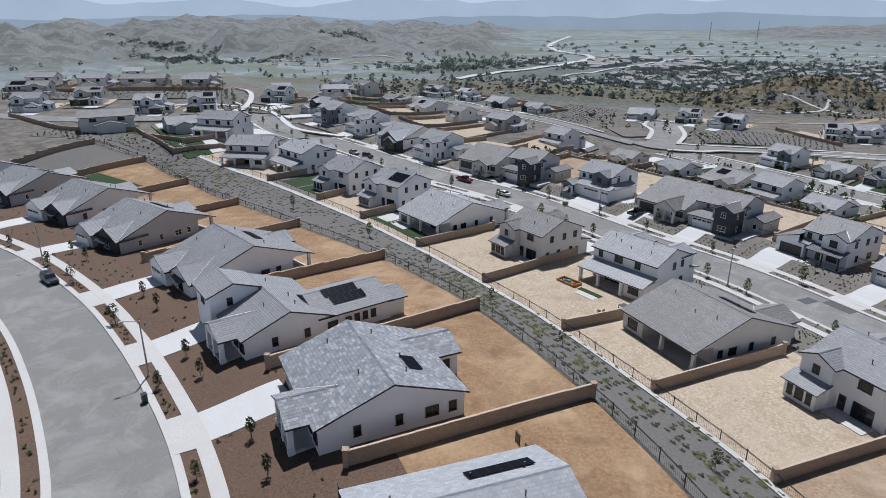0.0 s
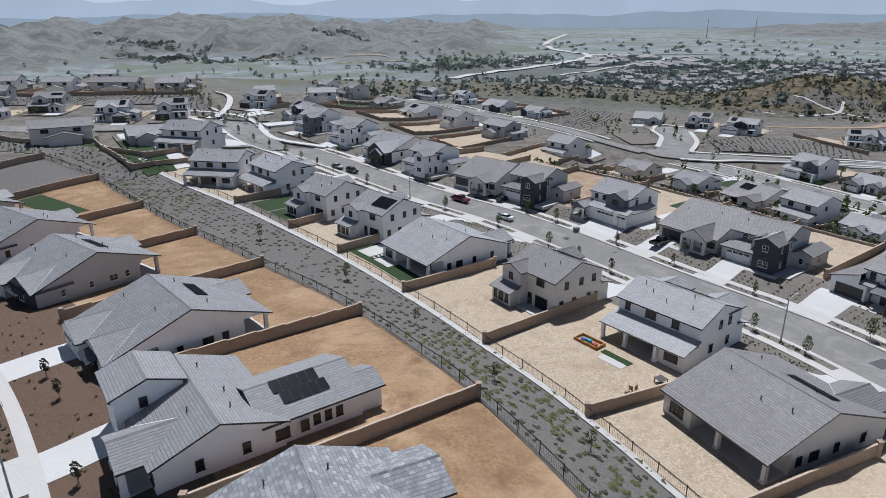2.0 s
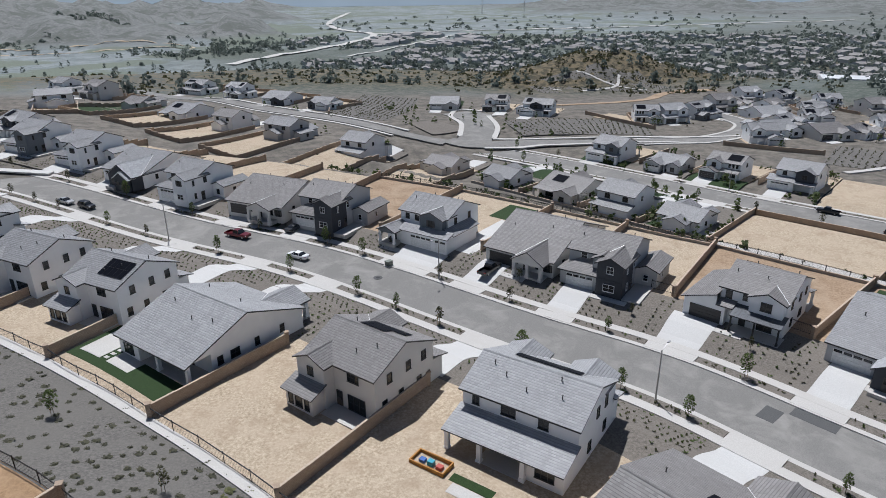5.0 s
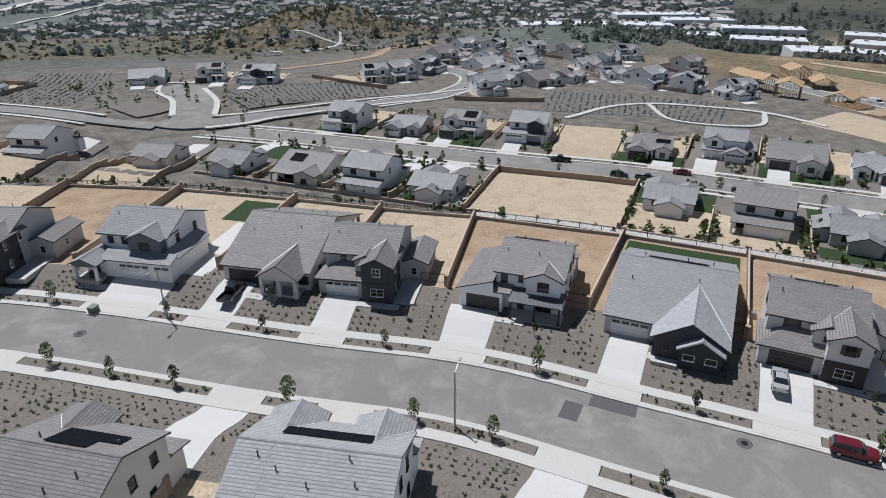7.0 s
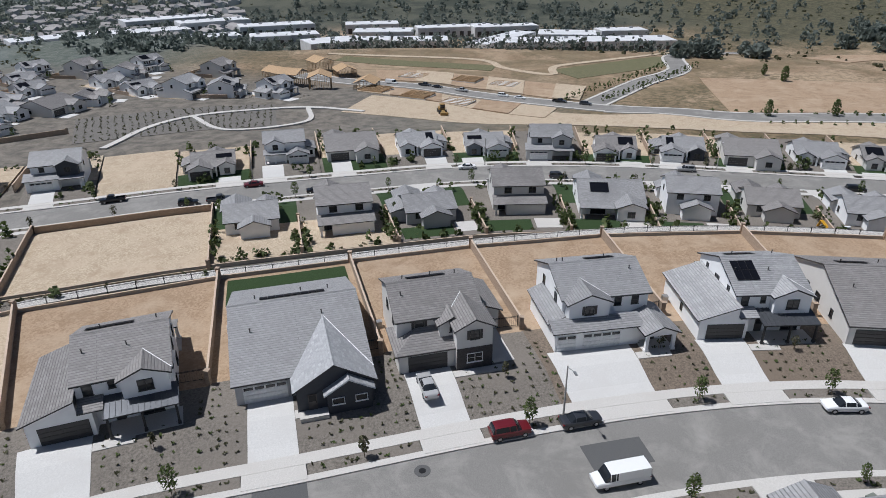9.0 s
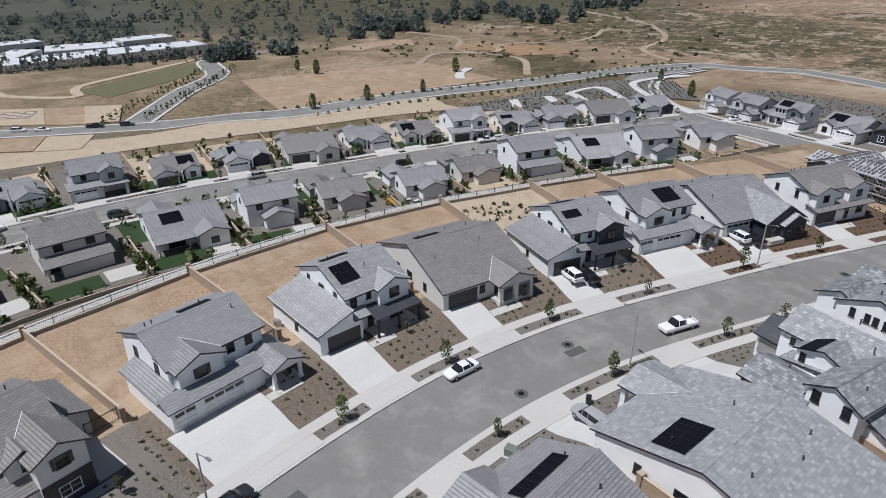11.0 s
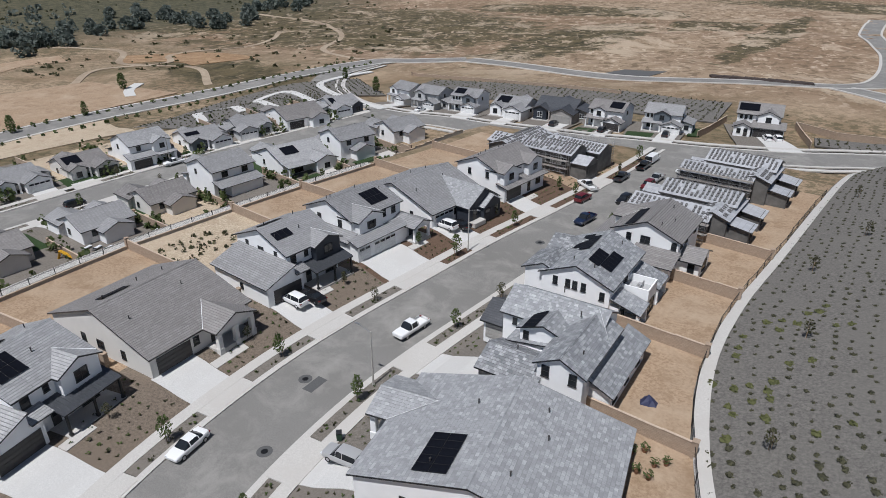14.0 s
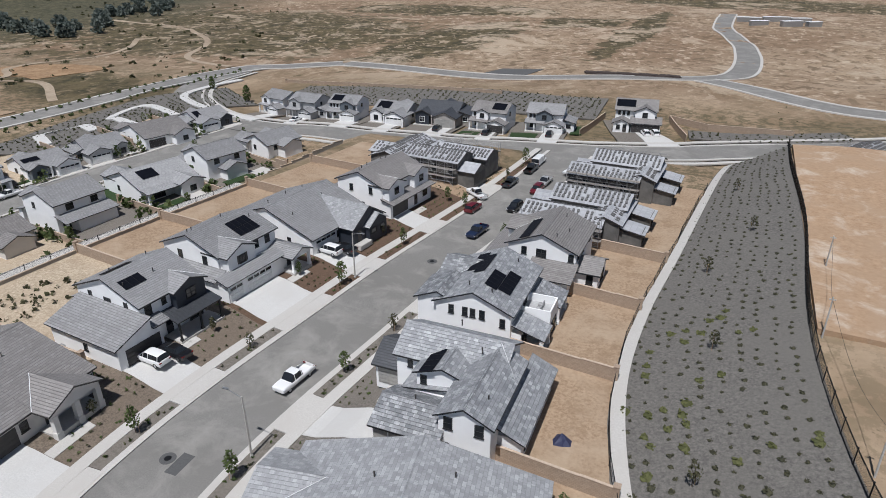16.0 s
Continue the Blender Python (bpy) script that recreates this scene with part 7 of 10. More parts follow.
for i, (x, y, turn, two) in enumerate(TIER):
    far_house(x, y, turn, bool(two), i + 2, "houses beyond the main street", "brownfront" if i == 0 else ("navyfront" if i in (6, 7, 12) else None))
    lot(x, y, turn, i + 2, 19.0 if i < 6 else 16.0, 41.0 if i < 6 else 28.0, 7.0, SAND if i % 5 else LAWN if i else SAND, i not in (10, 11, 12))
NE = [(186, 303, 1), (200, 301, 1), (221, 304, 1), (204, 252, 1), (236, 250, 0), (252, 245, 0), (268, 236, 0), (277, 338, 1), (292, 326, 1), (297, 306, 1), (303, 284, 1), (262, 302, 1), (262, 281, 0), (246, 291, 0),
      (243, 274, 0), (280, 258, 0), (242, 318, 1), (259, 322, 0), (281, 300, 0), (268, 216, 1), (275, 200, 1), (275, 181, 1), (314, 224, 1), (299, 258, 1), (318, 262, 1), (222, 262, 0)]
for i, (x, y, two) in enumerate(NE):
    far_house(x, y, 65 + 20 * (i % 3), bool(two), i + 5, "houses in the far cluster", ("white", "white_pale", "greyblue", "white", "cream", "white_dark")[i % 6])
    lot(x, y, 65 + 20 * (i % 3), i + 5, 13.0, 20.0, 4.0, SAND, i % 2 == 0)


# ---- planted strips between kerb and pavement ----
TREE_SPOTS = []
for line, u0, u1 in ((MAIN, 8, MAIN.length - 14), (SECOND, 0, SECOND.length - 8), (UPPER, 0, UPPER.length)):
    for sign in (1, -1):
        cuts = sorted(DRIVES.get((id(line), sign), []))
        at = u0
        for a, b in cuts + [(u1, u1)]:
            if a - 0.7 - at > 2:
                south = line is MAIN and float(line.frame_at(at)[1]) < 0
                patch("verge", line, at, a - 0.7, sign * PARK, sign * WALK, BROWN if line is UPPER or south else GRAVEL, 0.12, "narrow mulched strip between kerb and pavement", "verge", zf=lambda x, y, line=line: line.us(x, y)[2])
                n = max(1, int((a - at) / (14 if line is SECOND else 9)))
                for k in range(n):
                    TREE_SPOTS.append((line, at + (a - 0.7 - at) * (k + 0.5) / n, sign * (PARK + WALK) / 2))
                for k in range(int((a - at) * 1.1)):
                    SHRUBS.append((line, 0, rnd.uniform(at + 0.4, a - 1.0), sign * rnd.uniform(PARK + 0.3, WALK - 0.3)))
            at = max(at, b + 0.7)
# outer side of the upper street
patch("verge", UPPER, 0, UPPER.length, -WALK_END, -26, SLOPE, 0.02, "bare planted bank beside the upper street", "verge")

# ---- walls and fences ----
def wall_run(pts, h, mat, label, base=None, thick=0.2, column=True, group="block walls"):
    """A block wall along points, stepping with the land."""
    pts = np.array(pts, float)
    x0, y0 = pts[0]
    z0 = height(x0, y0)
    ob = thing("garden_wall", pose(x0, y0, z0), label, "wall", group)
    d = np.linalg.norm(np.diff(pts, axis=0), axis=1)
    for (a, b), L in zip(zip(pts[:-1], pts[1:]), d):
        n = max(1, int(round(L / 4.0)))
        g = G()
        c = g
        ang = math.atan2(b[1] - a[1], b[0] - a[0])
        ex, ey = math.cos(ang), math.sin(ang)
        for k in range(n):
            p0, p1 = a + (b - a) * k / n, a + (b - a) * (k + 1) / n
            zs = land([p0[0], p1[0]], [p0[1], p1[1]])
            top = (zs.max() + zs.mean()) / 2 + h - z0
            for gg, t, zb, zt, mi in ((g, thick / 2, zs.min() - 0.7 - z0, top, 0), (c, thick / 2 + 0.04, top, top + 0.07, 1)):
                q = []
                for zz in (zb, zt):
                    for p, sg in ((p0, -1), (p1, -1), (p1, 1), (p0, 1)):
                        q.append((p[0] - x0 - sg * t * ey * -1, p[1] - y0 - sg * t * ex, zz))
                l0, l1 = L * k / n, L * (k + 1) / n
                for f, uv in (((0, 1, 5, 4), [(l0, zb), (l1, zb), (l1, zt), (l0, zt)]), ((2, 3, 7, 6), [(l1, zb), (l0, zb), (l0, zt), (l1, zt)])):
                    gg.face([q[i] for i in f][::-1], mi, uv[::-1])
                for f in ((4, 5, 6, 7), (1, 2, 6, 5), (3, 0, 4, 7), (3, 2, 1, 0)):
                    gg.face([q[i] for i in f][::-1], mi)
        part("wall_panel", g, [mat, CAP], ob)
    if column:
        for p in (pts[0], pts[-1]):
            g = G()
            z = height(*p) - z0
            g.box(p[0] - x0 - 0.28, p[0] - x0 + 0.28, p[1] - y0 - 0.28, p[1] - y0 + 0.28, z - 0.7, z + h + 0.25)
            g.box(p[0] - x0 - 0.34, p[0] - x0 + 0.34, p[1] - y0 - 0.34, p[1] - y0 + 0.34, z + h + 0.25, z + h + 0.35)
            part("column", g, mat, ob)
    return ob


def iron_fence(pts, h, label, group="iron fences", gap=0.27):
    pts = np.array(pts, float)
    x0, y0 = pts[0]
    z0 = height(x0, y0)
    ob = thing("iron_fence", pose(x0, y0, z0), label, "fence", group)
    u = np.concatenate([[0], np.cumsum(np.linalg.norm(np.diff(pts, axis=0), axis=1))])
    n = max(1, int(u[-1] / 3.8))
    at = lambda q: np.array([np.interp(q, u, pts[:, 0]), np.interp(q, u, pts[:, 1])])

    def post():
        g = G()
        g.box(-0.045, 0.045, -0.045, 0.045, -0.4, h + 0.1)
        g.box(-0.06, 0.06, -0.06, 0.06, h + 0.1, h + 0.14)
        return g.mesh("post", IRON)
    me = cached(("post", h), post)
    qs = [at(u[-1] * k / n) for k in range(n + 1)]
    zs = land([q[0] for q in qs], [q[1] for q in qs])
    for k in range(n + 1):
        part("post", me, None, ob, m=pose(qs[k][0] - x0, qs[k][1] - y0, zs[k] - z0))
    bars = G()
    for zz in (0.15, h - 0.12, h):
        g = G()
        rings = [[(q[0] - x0 + a, q[1] - y0 + b, z - z0 + zz + c) for a, b, c in ((-0.02, -0.02, -0.02), (0.02, 0.02, -0.02), (0.02, 0.02, 0.02), (-0.02, -0.02, 0.02))] for q, z in zip(qs, zs)]
        for a, b in zip(rings, rings[1:]):
            for k in range(4):
                g.face([a[k], a[(k + 1) % 4], b[(k + 1) % 4], b[k]])
        g.face(rings[0])
        g.face(rings[-1][::-1])
        part("rail", g, IRON, ob)
    for k in range(n):
        p, q, za, zb = qs[k], qs[k + 1], zs[k] - z0, zs[k + 1] - z0
        m = int(np.linalg.norm(q - p) / gap)
        for j in range(1, m):
            r = p + (q - p) * j / m
            z = za + (zb - za) * j / m
            bars.beam((r[0] - x0, r[1] - y0, z + 0.1), (r[0] - x0, r[1] - y0, z + h + 0.05), 0.011, sides=3)
    tagged(part("picket_row", bars, IRON, ob), kind="stuff")
    return ob


def along(line, u0, u1, s, step=3.0):
    us_ = np.linspace(u0, u1, max(2, int(abs(u1 - u0) / step)))
    sv = s if np.isscalar(s) else np.interp(us_, s[0], s[1])
    x, y = line.xy(us_, sv)
    return list(zip(x.tolist(), y.tolist()))


TAN = "tan concrete block wall with a flat cap between two yards"
for i, u in enumerate(E_BOUNDS[1:-1]):
    s0 = rows[i][1] + 5.5
    wall_run(along(MAIN, u, u, 0)[:1] and [MAIN.xy(u, s0), MAIN.xy(u, (s0 + E_BACK) / 2), MAIN.xy(u, E_BACK)], 1.75, BLOCK, TAN)
for i, u in enumerate(W_BOUNDS):
    e = float(np.interp(u, *W_EDGE))
    s0 = -(W_FRONT[min(i, len(W_FRONT) - 1)] + 7)
    if i < 15:
        wall_run([MAIN.xy(u, e), MAIN.xy(u, (s0 + e) / 2), MAIN.xy(u, s0)], 1.75, BLOCK, TAN)
for i, u in enumerate(A_BOUNDS):
    e = float(np.interp(u, *A_EDGE))
    s0 = A_US[min(i, len(A_US) - 1)][1] + 1.5
    wall_run([UPPER.xy(u, e), UPPER.xy(u, (s0 + e) / 2), UPPER.xy(u, s0)], 1.75, BLOCK, TAN)
# iron fences along both edges of the planted slope, and behind the eastern yards
for i in range(len(A_BOUNDS) - 1):
    a, b = A_BOUNDS[i], A_BOUNDS[i + 1]
    iron_fence(along(UPPER, a, b, A_EDGE), 1.6, "black iron picket fence along the top of the planted slope")
for i in range(len(W_BOUNDS) - 1):
    iron_fence(along(MAIN, W_BOUNDS[i], W_BOUNDS[i + 1], W_EDGE), 1.5, "black iron picket fence at the foot of the planted slope")
ks = CREST.u[CREST.p[:, 1] < 33]
iron_fence(along(CREST, ks[0], CREST.length, 0.3), 1.8, "dark screened fence along the top of the bank", gap=0.12)
for i in range(5, 18):
    wall_run(along(MAIN, E_BOUNDS[i], E_BOUNDS[i + 1], E_BACK, 8), 0.6, GREYBLOCK, "low pale block kerb behind a back yard", column=False, group="block kerbs")
    iron_fence(along(MAIN, E_BOUNDS[i], E_BOUNDS[i + 1], E_BACK + 0.35), 1.4, "black iron picket fence behind the back yards", gap=0.1)
for i, u in enumerate((us[1:] + us[:-1]) / 2):
    if i != 3:
        wall_run([SECOND.xy(u, -24), SECOND.xy(u, -41)], 1.6, BLOCK, TAN)
for u in (us[3] + 9, us[4] - 9):
    wall_run([SECOND.xy(u, -11), SECOND.xy(u, -42)], 1.6, BLOCK, TAN)
wall_run(along(SECOND, us[3] + 9, us[4] - 9, -11, 8), 1.6, BLOCK, "tan block wall along an empty lot")
wall_run(along(SECOND, us[0] - 9, us[-1] + 9, -41.5, 10), 0.55, GREYBLOCK, "low grey-brown block wall along the footpath", column=False)
for i, p in enumerate(FRONTS[:-1]):
    u = (U(SECOND, *p)[0] + U(SECOND, *FRONTS[i + 1])[0]) / 2
    s = U(SECOND, *p)[1]
    if i == 3:
        continue
    wall_run([SECOND.xy(u, s + 5), SECOND.xy(u, s + 26)], 1.6, BLOCK, TAN, column=False)

for i, p in enumerate(LOTS):
    if p:
        wall_run(p, 1.5, BLOCK, "tan block wall round three sides of a yard", column=False, group="block walls round plots")
wall_run([(-167, 251), (-150, 240), (-136, 231), (-124, 227), (-109, 230), (-101, 219), (-86, 212), (-77, 219)], 1.5, BLOCK, "tan block wall along the top of a planted bank", group="block walls round plots")
wall_run([(-212, 322), (-185, 326), (-160, 327), (-112, 333)], 1.5, BLOCK, "tan block wall above a planted bank", group="block walls round plots")
wall_run([(211, -160), (180, -158), (148, -156), (116, -157)], 1.2, BLOCK, "low tan block wall above the planted bank", group="block walls round plots")
for run in wall_at_south:
    wall_run(run, 1.5, BLOCK, "tan block wall round the end house", column=False)
wall_run([(62, 392), (55, 372), (51, 350)], 1.6, BLOCK, "tan block wall beside a planted bank", group="block walls round plots")

# concrete paths: at the foot of the slope, and behind the eastern yards
tagged(grid("footpath", lambda a, b: FOOT.xy(FOOT.length * a, -0.3 - 1.5 * b), 420, 2, CONCRETE, 0.2, None, 0.3), "pale concrete drain path at the foot of the slope", "path", kind="structure")
tagged(grid("footpath", lambda a, b: MAIN.xy(E_BOUNDS[9] + (E_BOUNDS[18] - E_BOUNDS[9]) * a, E_BACK + 1.0 + 2.2 * b), 160, 2, CONCRETE, 0.16, None, 0.3), "pale concrete footpath behind the yards", "path", kind="structure")

# ---- the planted slope ----
def between(a, b):
    u = FOOT.length * a
    x, y = FOOT.xy(u, 0.0)
    k = CREST.us(x, y)[0]
    x2, y2 = CREST.xy(np.clip(k, 0, CREST.length), 0.0)
    return x + (x2 - x) * b, y + (y2 - y) * b


tagged(grid("planted_slope", between, 220, 10, SLOPE, 0.03), "grey mulched bank planted in rows", "slope", kind="structure")


def tufts(g, x, y, z, r, h, n, rg, spread=1.0, mi=0):
    """A small shrub of leaning blades."""
    for k in range(n):
        a = rg.uniform(0, 6.283)
        q, w = rg.uniform(0.25, 1.0) * r, rg.uniform(0.3, 0.5) * r
        cx, cy = x + math.cos(a) * q * 0.1, y + math.sin(a) * q * 0.1
        tx, ty = x + math.cos(a) * q * 1.3 * spread, y + math.sin(a) * q * 1.3 * spread
        zz = z + h * rg.uniform(0.4, 1.0)
        px, py = -math.sin(a) * w, math.cos(a) * w
        g.face([(cx - px, cy - py, z - 0.02), (cx + px, cy + py, z - 0.02), (tx + px * 0.7, ty + py * 0.7, zz), (tx - px * 0.7, ty - py * 0.7, zz)], mi, [(0, 0)] * 4)


def mat_of(g, x, y, z, r, q):
    """A low spreading plant: a ragged dome of overlapping leaves."""
    rim_ = [(x + math.cos(k * 0.785) * r * q.uniform(0.7, 1.1), y + math.sin(k * 0.785) * r * q.uniform(0.7, 1.1)) for k in range(8)]
    for k in range(8):
        a, b = rim_[k], rim_[(k + 1) % 8]
        g.face([(a[0], a[1], z - 0.03), (b[0], b[1], z - 0.03), (x, y, z + 0.16)], 0, [(0, 0)] * 3)
    for k in range(10):
        a, b = q.uniform(0, 6.283), math.sqrt(q.random()) * r
        c = Vector((x + math.cos(a) * b, y + math.sin(a) * b, z + 0.05 + 0.13 * (1 - b / r)))
        n = Vector((q.gauss(0, 0.25), q.gauss(0, 0.25), 1)).normalized()
        e = n.orthogonal().normalized() * r * q.uniform(0.25, 0.42)
        f = n.cross(e)
        t = q.uniform(0, 3)
        e, f = e * math.cos(t) + f * math.sin(t), f * math.cos(t) - e * math.sin(t)
        g.face([c - e, c - f * 0.7, c + e, c + f * 0.7], 0, [(0, 0)] * 4)


rg = random.Random(11)
bright, dull = G(), G()
aa, bb = [], []
for i in range(int(FOOT.length / 1.75)):
    for j in range(10):
        aa.append(min(1, max(0, (i * 1.75 + (j % 2) * 0.9 + rg.uniform(-0.35, 0.35)) / FOOT.length)))
        bb.append((j + 1.15 + rg.uniform(-0.2, 0.2)) / 11.2)
sx_, sy_ = between(np.array(aa), np.array(bb))
sz_ = land(sx_, sy_) + 0.03
for x, y, z in zip(sx_, sy_, sz_):
    lush = noise.noise(Vector((x * 0.035, y * 0.035, 4.0))) + (0.2 if 8 < y < 75 else (0.0 if y > 75 else -0.45))
    if lush > 0.1 and rg.random() < (0.5 if y > 75 else 0.26):
        mat_of(bright, x, y, z, rg.uniform(0.5, 0.85), rg)
    elif rg.random() < (0.55 if y > 40 else 0.85):
        mat_of(dull, x, y, z, rg.uniform(0.3, 0.6) if y > 20 else rg.uniform(0.22, 0.42), rg)
tagged(part("ground_cover", bright, BRIGHT), "bright green ground cover clumps on the bank", "plants", kind="stuff")
tagged(part("bank_shrubs", dull, MATS), "dull green low shrubs planted on the bank", "plants", kind="stuff")
shr = G()
spots = []
for line, sign, u, s in SHRUBS:
    if sign == 0 or not any(a - 0.4 < u < b + 0.4 for a, b in DRIVES.get((id(line), sign), ())):
        x, y = line.xy(u, s if sign == 0 else sign * s)
        spots.append((float(x), float(y), sign))
sx_, sy_ = np.array([p[0] for p in spots]), np.array([p[1] for p in spots])
sz_ = land(sx_, sy_)
for x, y, z, (_, _, sg_) in zip(sx_, sy_, sz_, spots):
    tufts(shr, x, y, z + (0.14 if sg_ == 0 else 0.05), rg.uniform(0.17, 0.32), rg.uniform(0.14, 0.32), 6, rg, 1.0, 0 if rg.random() < 0.55 else 1)
tagged(part("yard_shrubs", shr, [DULL, LEAF]), "small young shrubs in rows in the front yards", "plants", kind="stuff")


# ---- young street trees ----
def crown_mesh(seed, r, h0, h1, count, size, mat, name="crown"):
    q = random.Random(seed)
    g = G()
    for _ in range(count):
        z = q.uniform(h0, h1)
        t = (z - h0) / (h1 - h0)
        rr = r * (0.35 + 1.1 * math.sin(math.pi * (0.15 + 0.8 * t))) * math.sqrt(q.random())
        a = q.uniform(0, 6.283)
        c = Vector((rr * math.cos(a), rr * math.sin(a), z))
        n = Vector((q.gauss(0, 1), q.gauss(0, 1), q.gauss(0, 1) + 0.4)).normalized()
        e = n.orthogonal().normalized() * size * q.uniform(0.6, 1.3)
        f = n.cross(e)
        g.face([c - e, c - f * 0.5, c + e, c + f * 0.5], 0, [(0, 0)] * 4)
    return g.mesh(name, mat)


def trunk_mesh(h, r, limbs, seed):
    q = random.Random(seed)
    g = G()
    g.beam((0, 0, -0.3), (0, 0, h), r, 0, r * 0.5)
    for _ in range(limbs):
        z = q.uniform(h * 0.45, h * 0.9)
        a = q.uniform(0, 6.283)
        L = h * 0.3
        g.beam((0, 0, z), (math.cos(a) * L * 0.6, math.sin(a) * L * 0.6, z + L * 0.7), r * 0.45, 0, r * 0.15, 5)
    return g.mesh("trunk", BARK)


SAPLINGS = []
for v, (r, h0, h1, cnt, tint) in enumerate(((0.5, 1.0, 3.4, 170, LEAF), (0.65, 1.1, 3.9, 220, LEAF), (0.4, 0.9, 2.8, 110, DULL), (0.55, 1.0, 3.0, 90, DULL))):
    SAPLINGS.append((trunk_mesh(h1 * 0.85, 0.045, 6, v), crown_mesh(40 + v, r * 1.0, h0, h1, int(cnt * 1.25), 0.19, tint)))


def stake():
    g = G()
    g.beam((0, 0, -0.3), (0, 0, 1.7), 0.03, 0, None, 5)
    return g.mesh("stake", WOOD)


def sapling(x, y, v, turn, scale=1.0, group="young street trees", z=None, staked=True):
    z = height(x, y) + 0.1 if z is None else z
    ob = thing("tree", pose(x, y, z, 0, 0, turn) @ Matrix.Scale(scale, 4), "young staked tree with a thin green crown" if v < 2 else "young staked tree with sparse dull leaves", "tree", group)
    part("trunk", SAPLINGS[v][0], None, ob)
    part("crown", SAPLINGS[v][1], None, ob)
    for sg in (1,) if staked else ():
        part("stake", cached("stake", stake), None, ob, m=pose(0.35 * sg, 0, 0))
    return ob


for i, (line, u, s) in enumerate(TREE_SPOTS):
    x, y = line.xy(u, s)
    if line is not UPPER or s > 0:
        sapling(float(x), float(y), rnd.choice((0, 1, 0, 3, 1, 2)) if line is not UPPER else rnd.choice((2, 3)), rnd.uniform(0, 360), rnd.uniform(0.75, 1.12), staked=line is MAIN)
for i in range(5, 19):
    for q in (0.3, 0.75):
        u = E_BOUNDS[i] + (E_BOUNDS[i + 1] - E_BOUNDS[i]) * (q + rnd.uniform(-0.08, 0.08))
        if not any(a - 0.5 < u < b + 0.5 for a, b in DRIVES[(id(MAIN), 1)]):
            x, y = MAIN.xy(u, rows[i][1] - 3.2 + rnd.uniform(-1, 1))
            sapling(float(x), float(y), rnd.choice((0, 2, 3)), rnd.uniform(0, 360), rnd.uniform(0.65, 0.9), "front yard trees")
for u, s in A_US[:5]:
    for q in (-1.5, 4.5):
        x, y = UPPER.xy(u + q + 2, s - 5.5)
        sapling(float(x), float(y), 2, rnd.uniform(0, 360), 0.9, "front yard trees")
for a, b in ((0.36, 0.45), (0.42, 0.5), (0.475, 0.55), (0.52, 0.45), (0.60, 0.5), (0.66, 0.62), (0.70, 0.35), (0.76, 0.5), (0.82, 0.35), (0.86, 0.6), (0.92, 0.4), (0.28, 0.5)):
    x, y = between(np.array([a]), np.array([b]))
    sapling(float(x[0]), float(y[0]), 3 if a > 0.4 else 1, rnd.uniform(0, 360), 0.85, "trees on the bank")


# ---- street lamps ----
def street_lamp(line, u, s):
    x, y = line.xy(u, s)
    _, _, _, tx, ty = line.frame_at(u)
    ob = thing("street_lamp", pose(float(x), float(y), float(line.us(x, y)[2][0]) + 0.13, 0, 0, math.degrees(math.atan2(tx, -ty)) + (180 if s > 0 else 0)), "slim grey street lamp with a short arm on the verge", "street lamp", "street lamps")
    g = G()
    g.beam((0, 0, -0.3), (0, 0, 7.6), 0.13, 0, 0.08, 8)
    part("pole", g, POLE, ob)
    g = G()
    g.beam((0, 0, 7.45), (1.7, 0, 7.95), 0.045, 0, 0.035, 6)
    part("arm", g, STEEL, ob)
    g = G()
    g.box(1.6, 2.25, -0.13, 0.13, 7.9, 8.02)
    g.box(1.7, 2.2, -0.1, 0.1, 7.87, 7.9, 1)
    part("lamp_head", g, [STEEL, GLASS], ob)
    g = G()
    g.beam((0, 0, -0.3), (0, 0, 0.25), 0.2, 0, 0.17, 8)
    part("base", g, CONCRETE, ob)
    return ob


# ---- vehicles ----
RUBBER = plain("tyre_rubber", (0.015, 0.015, 0.015), 0.85)
CHROME = plain("alloy", (0.5, 0.5, 0.52), 0.3, 0.9)
LAMP_RED = plain("tail_lamp", (0.16, 0.008, 0.008), 0.25)
LAMP_CLEAR = plain("head_lamp", (0.7, 0.72, 0.75), 0.1)
PAINT = {}
for n_, c_ in (("white", (0.78, 0.78, 0.77)), ("black", (0.012, 0.012, 0.014)), ("red", (0.14, 0.012, 0.018)), ("silver", (0.42, 0.42, 0.42)), ("beige", (0.38, 0.34, 0.28)), ("charcoal", (0.035, 0.038, 0.045)), ("navy", (0.015, 0.025, 0.06))):
    pm, pt, pb = material(n_ + "_car_paint", 0.28, 0.15 if n_ != "white" else 0.0)
    pb.inputs["Base Color"].default_value = (*c_, 1)
    pb.inputs["Coat Weight"].default_value = 0.5
    PAINT[n_] = pm
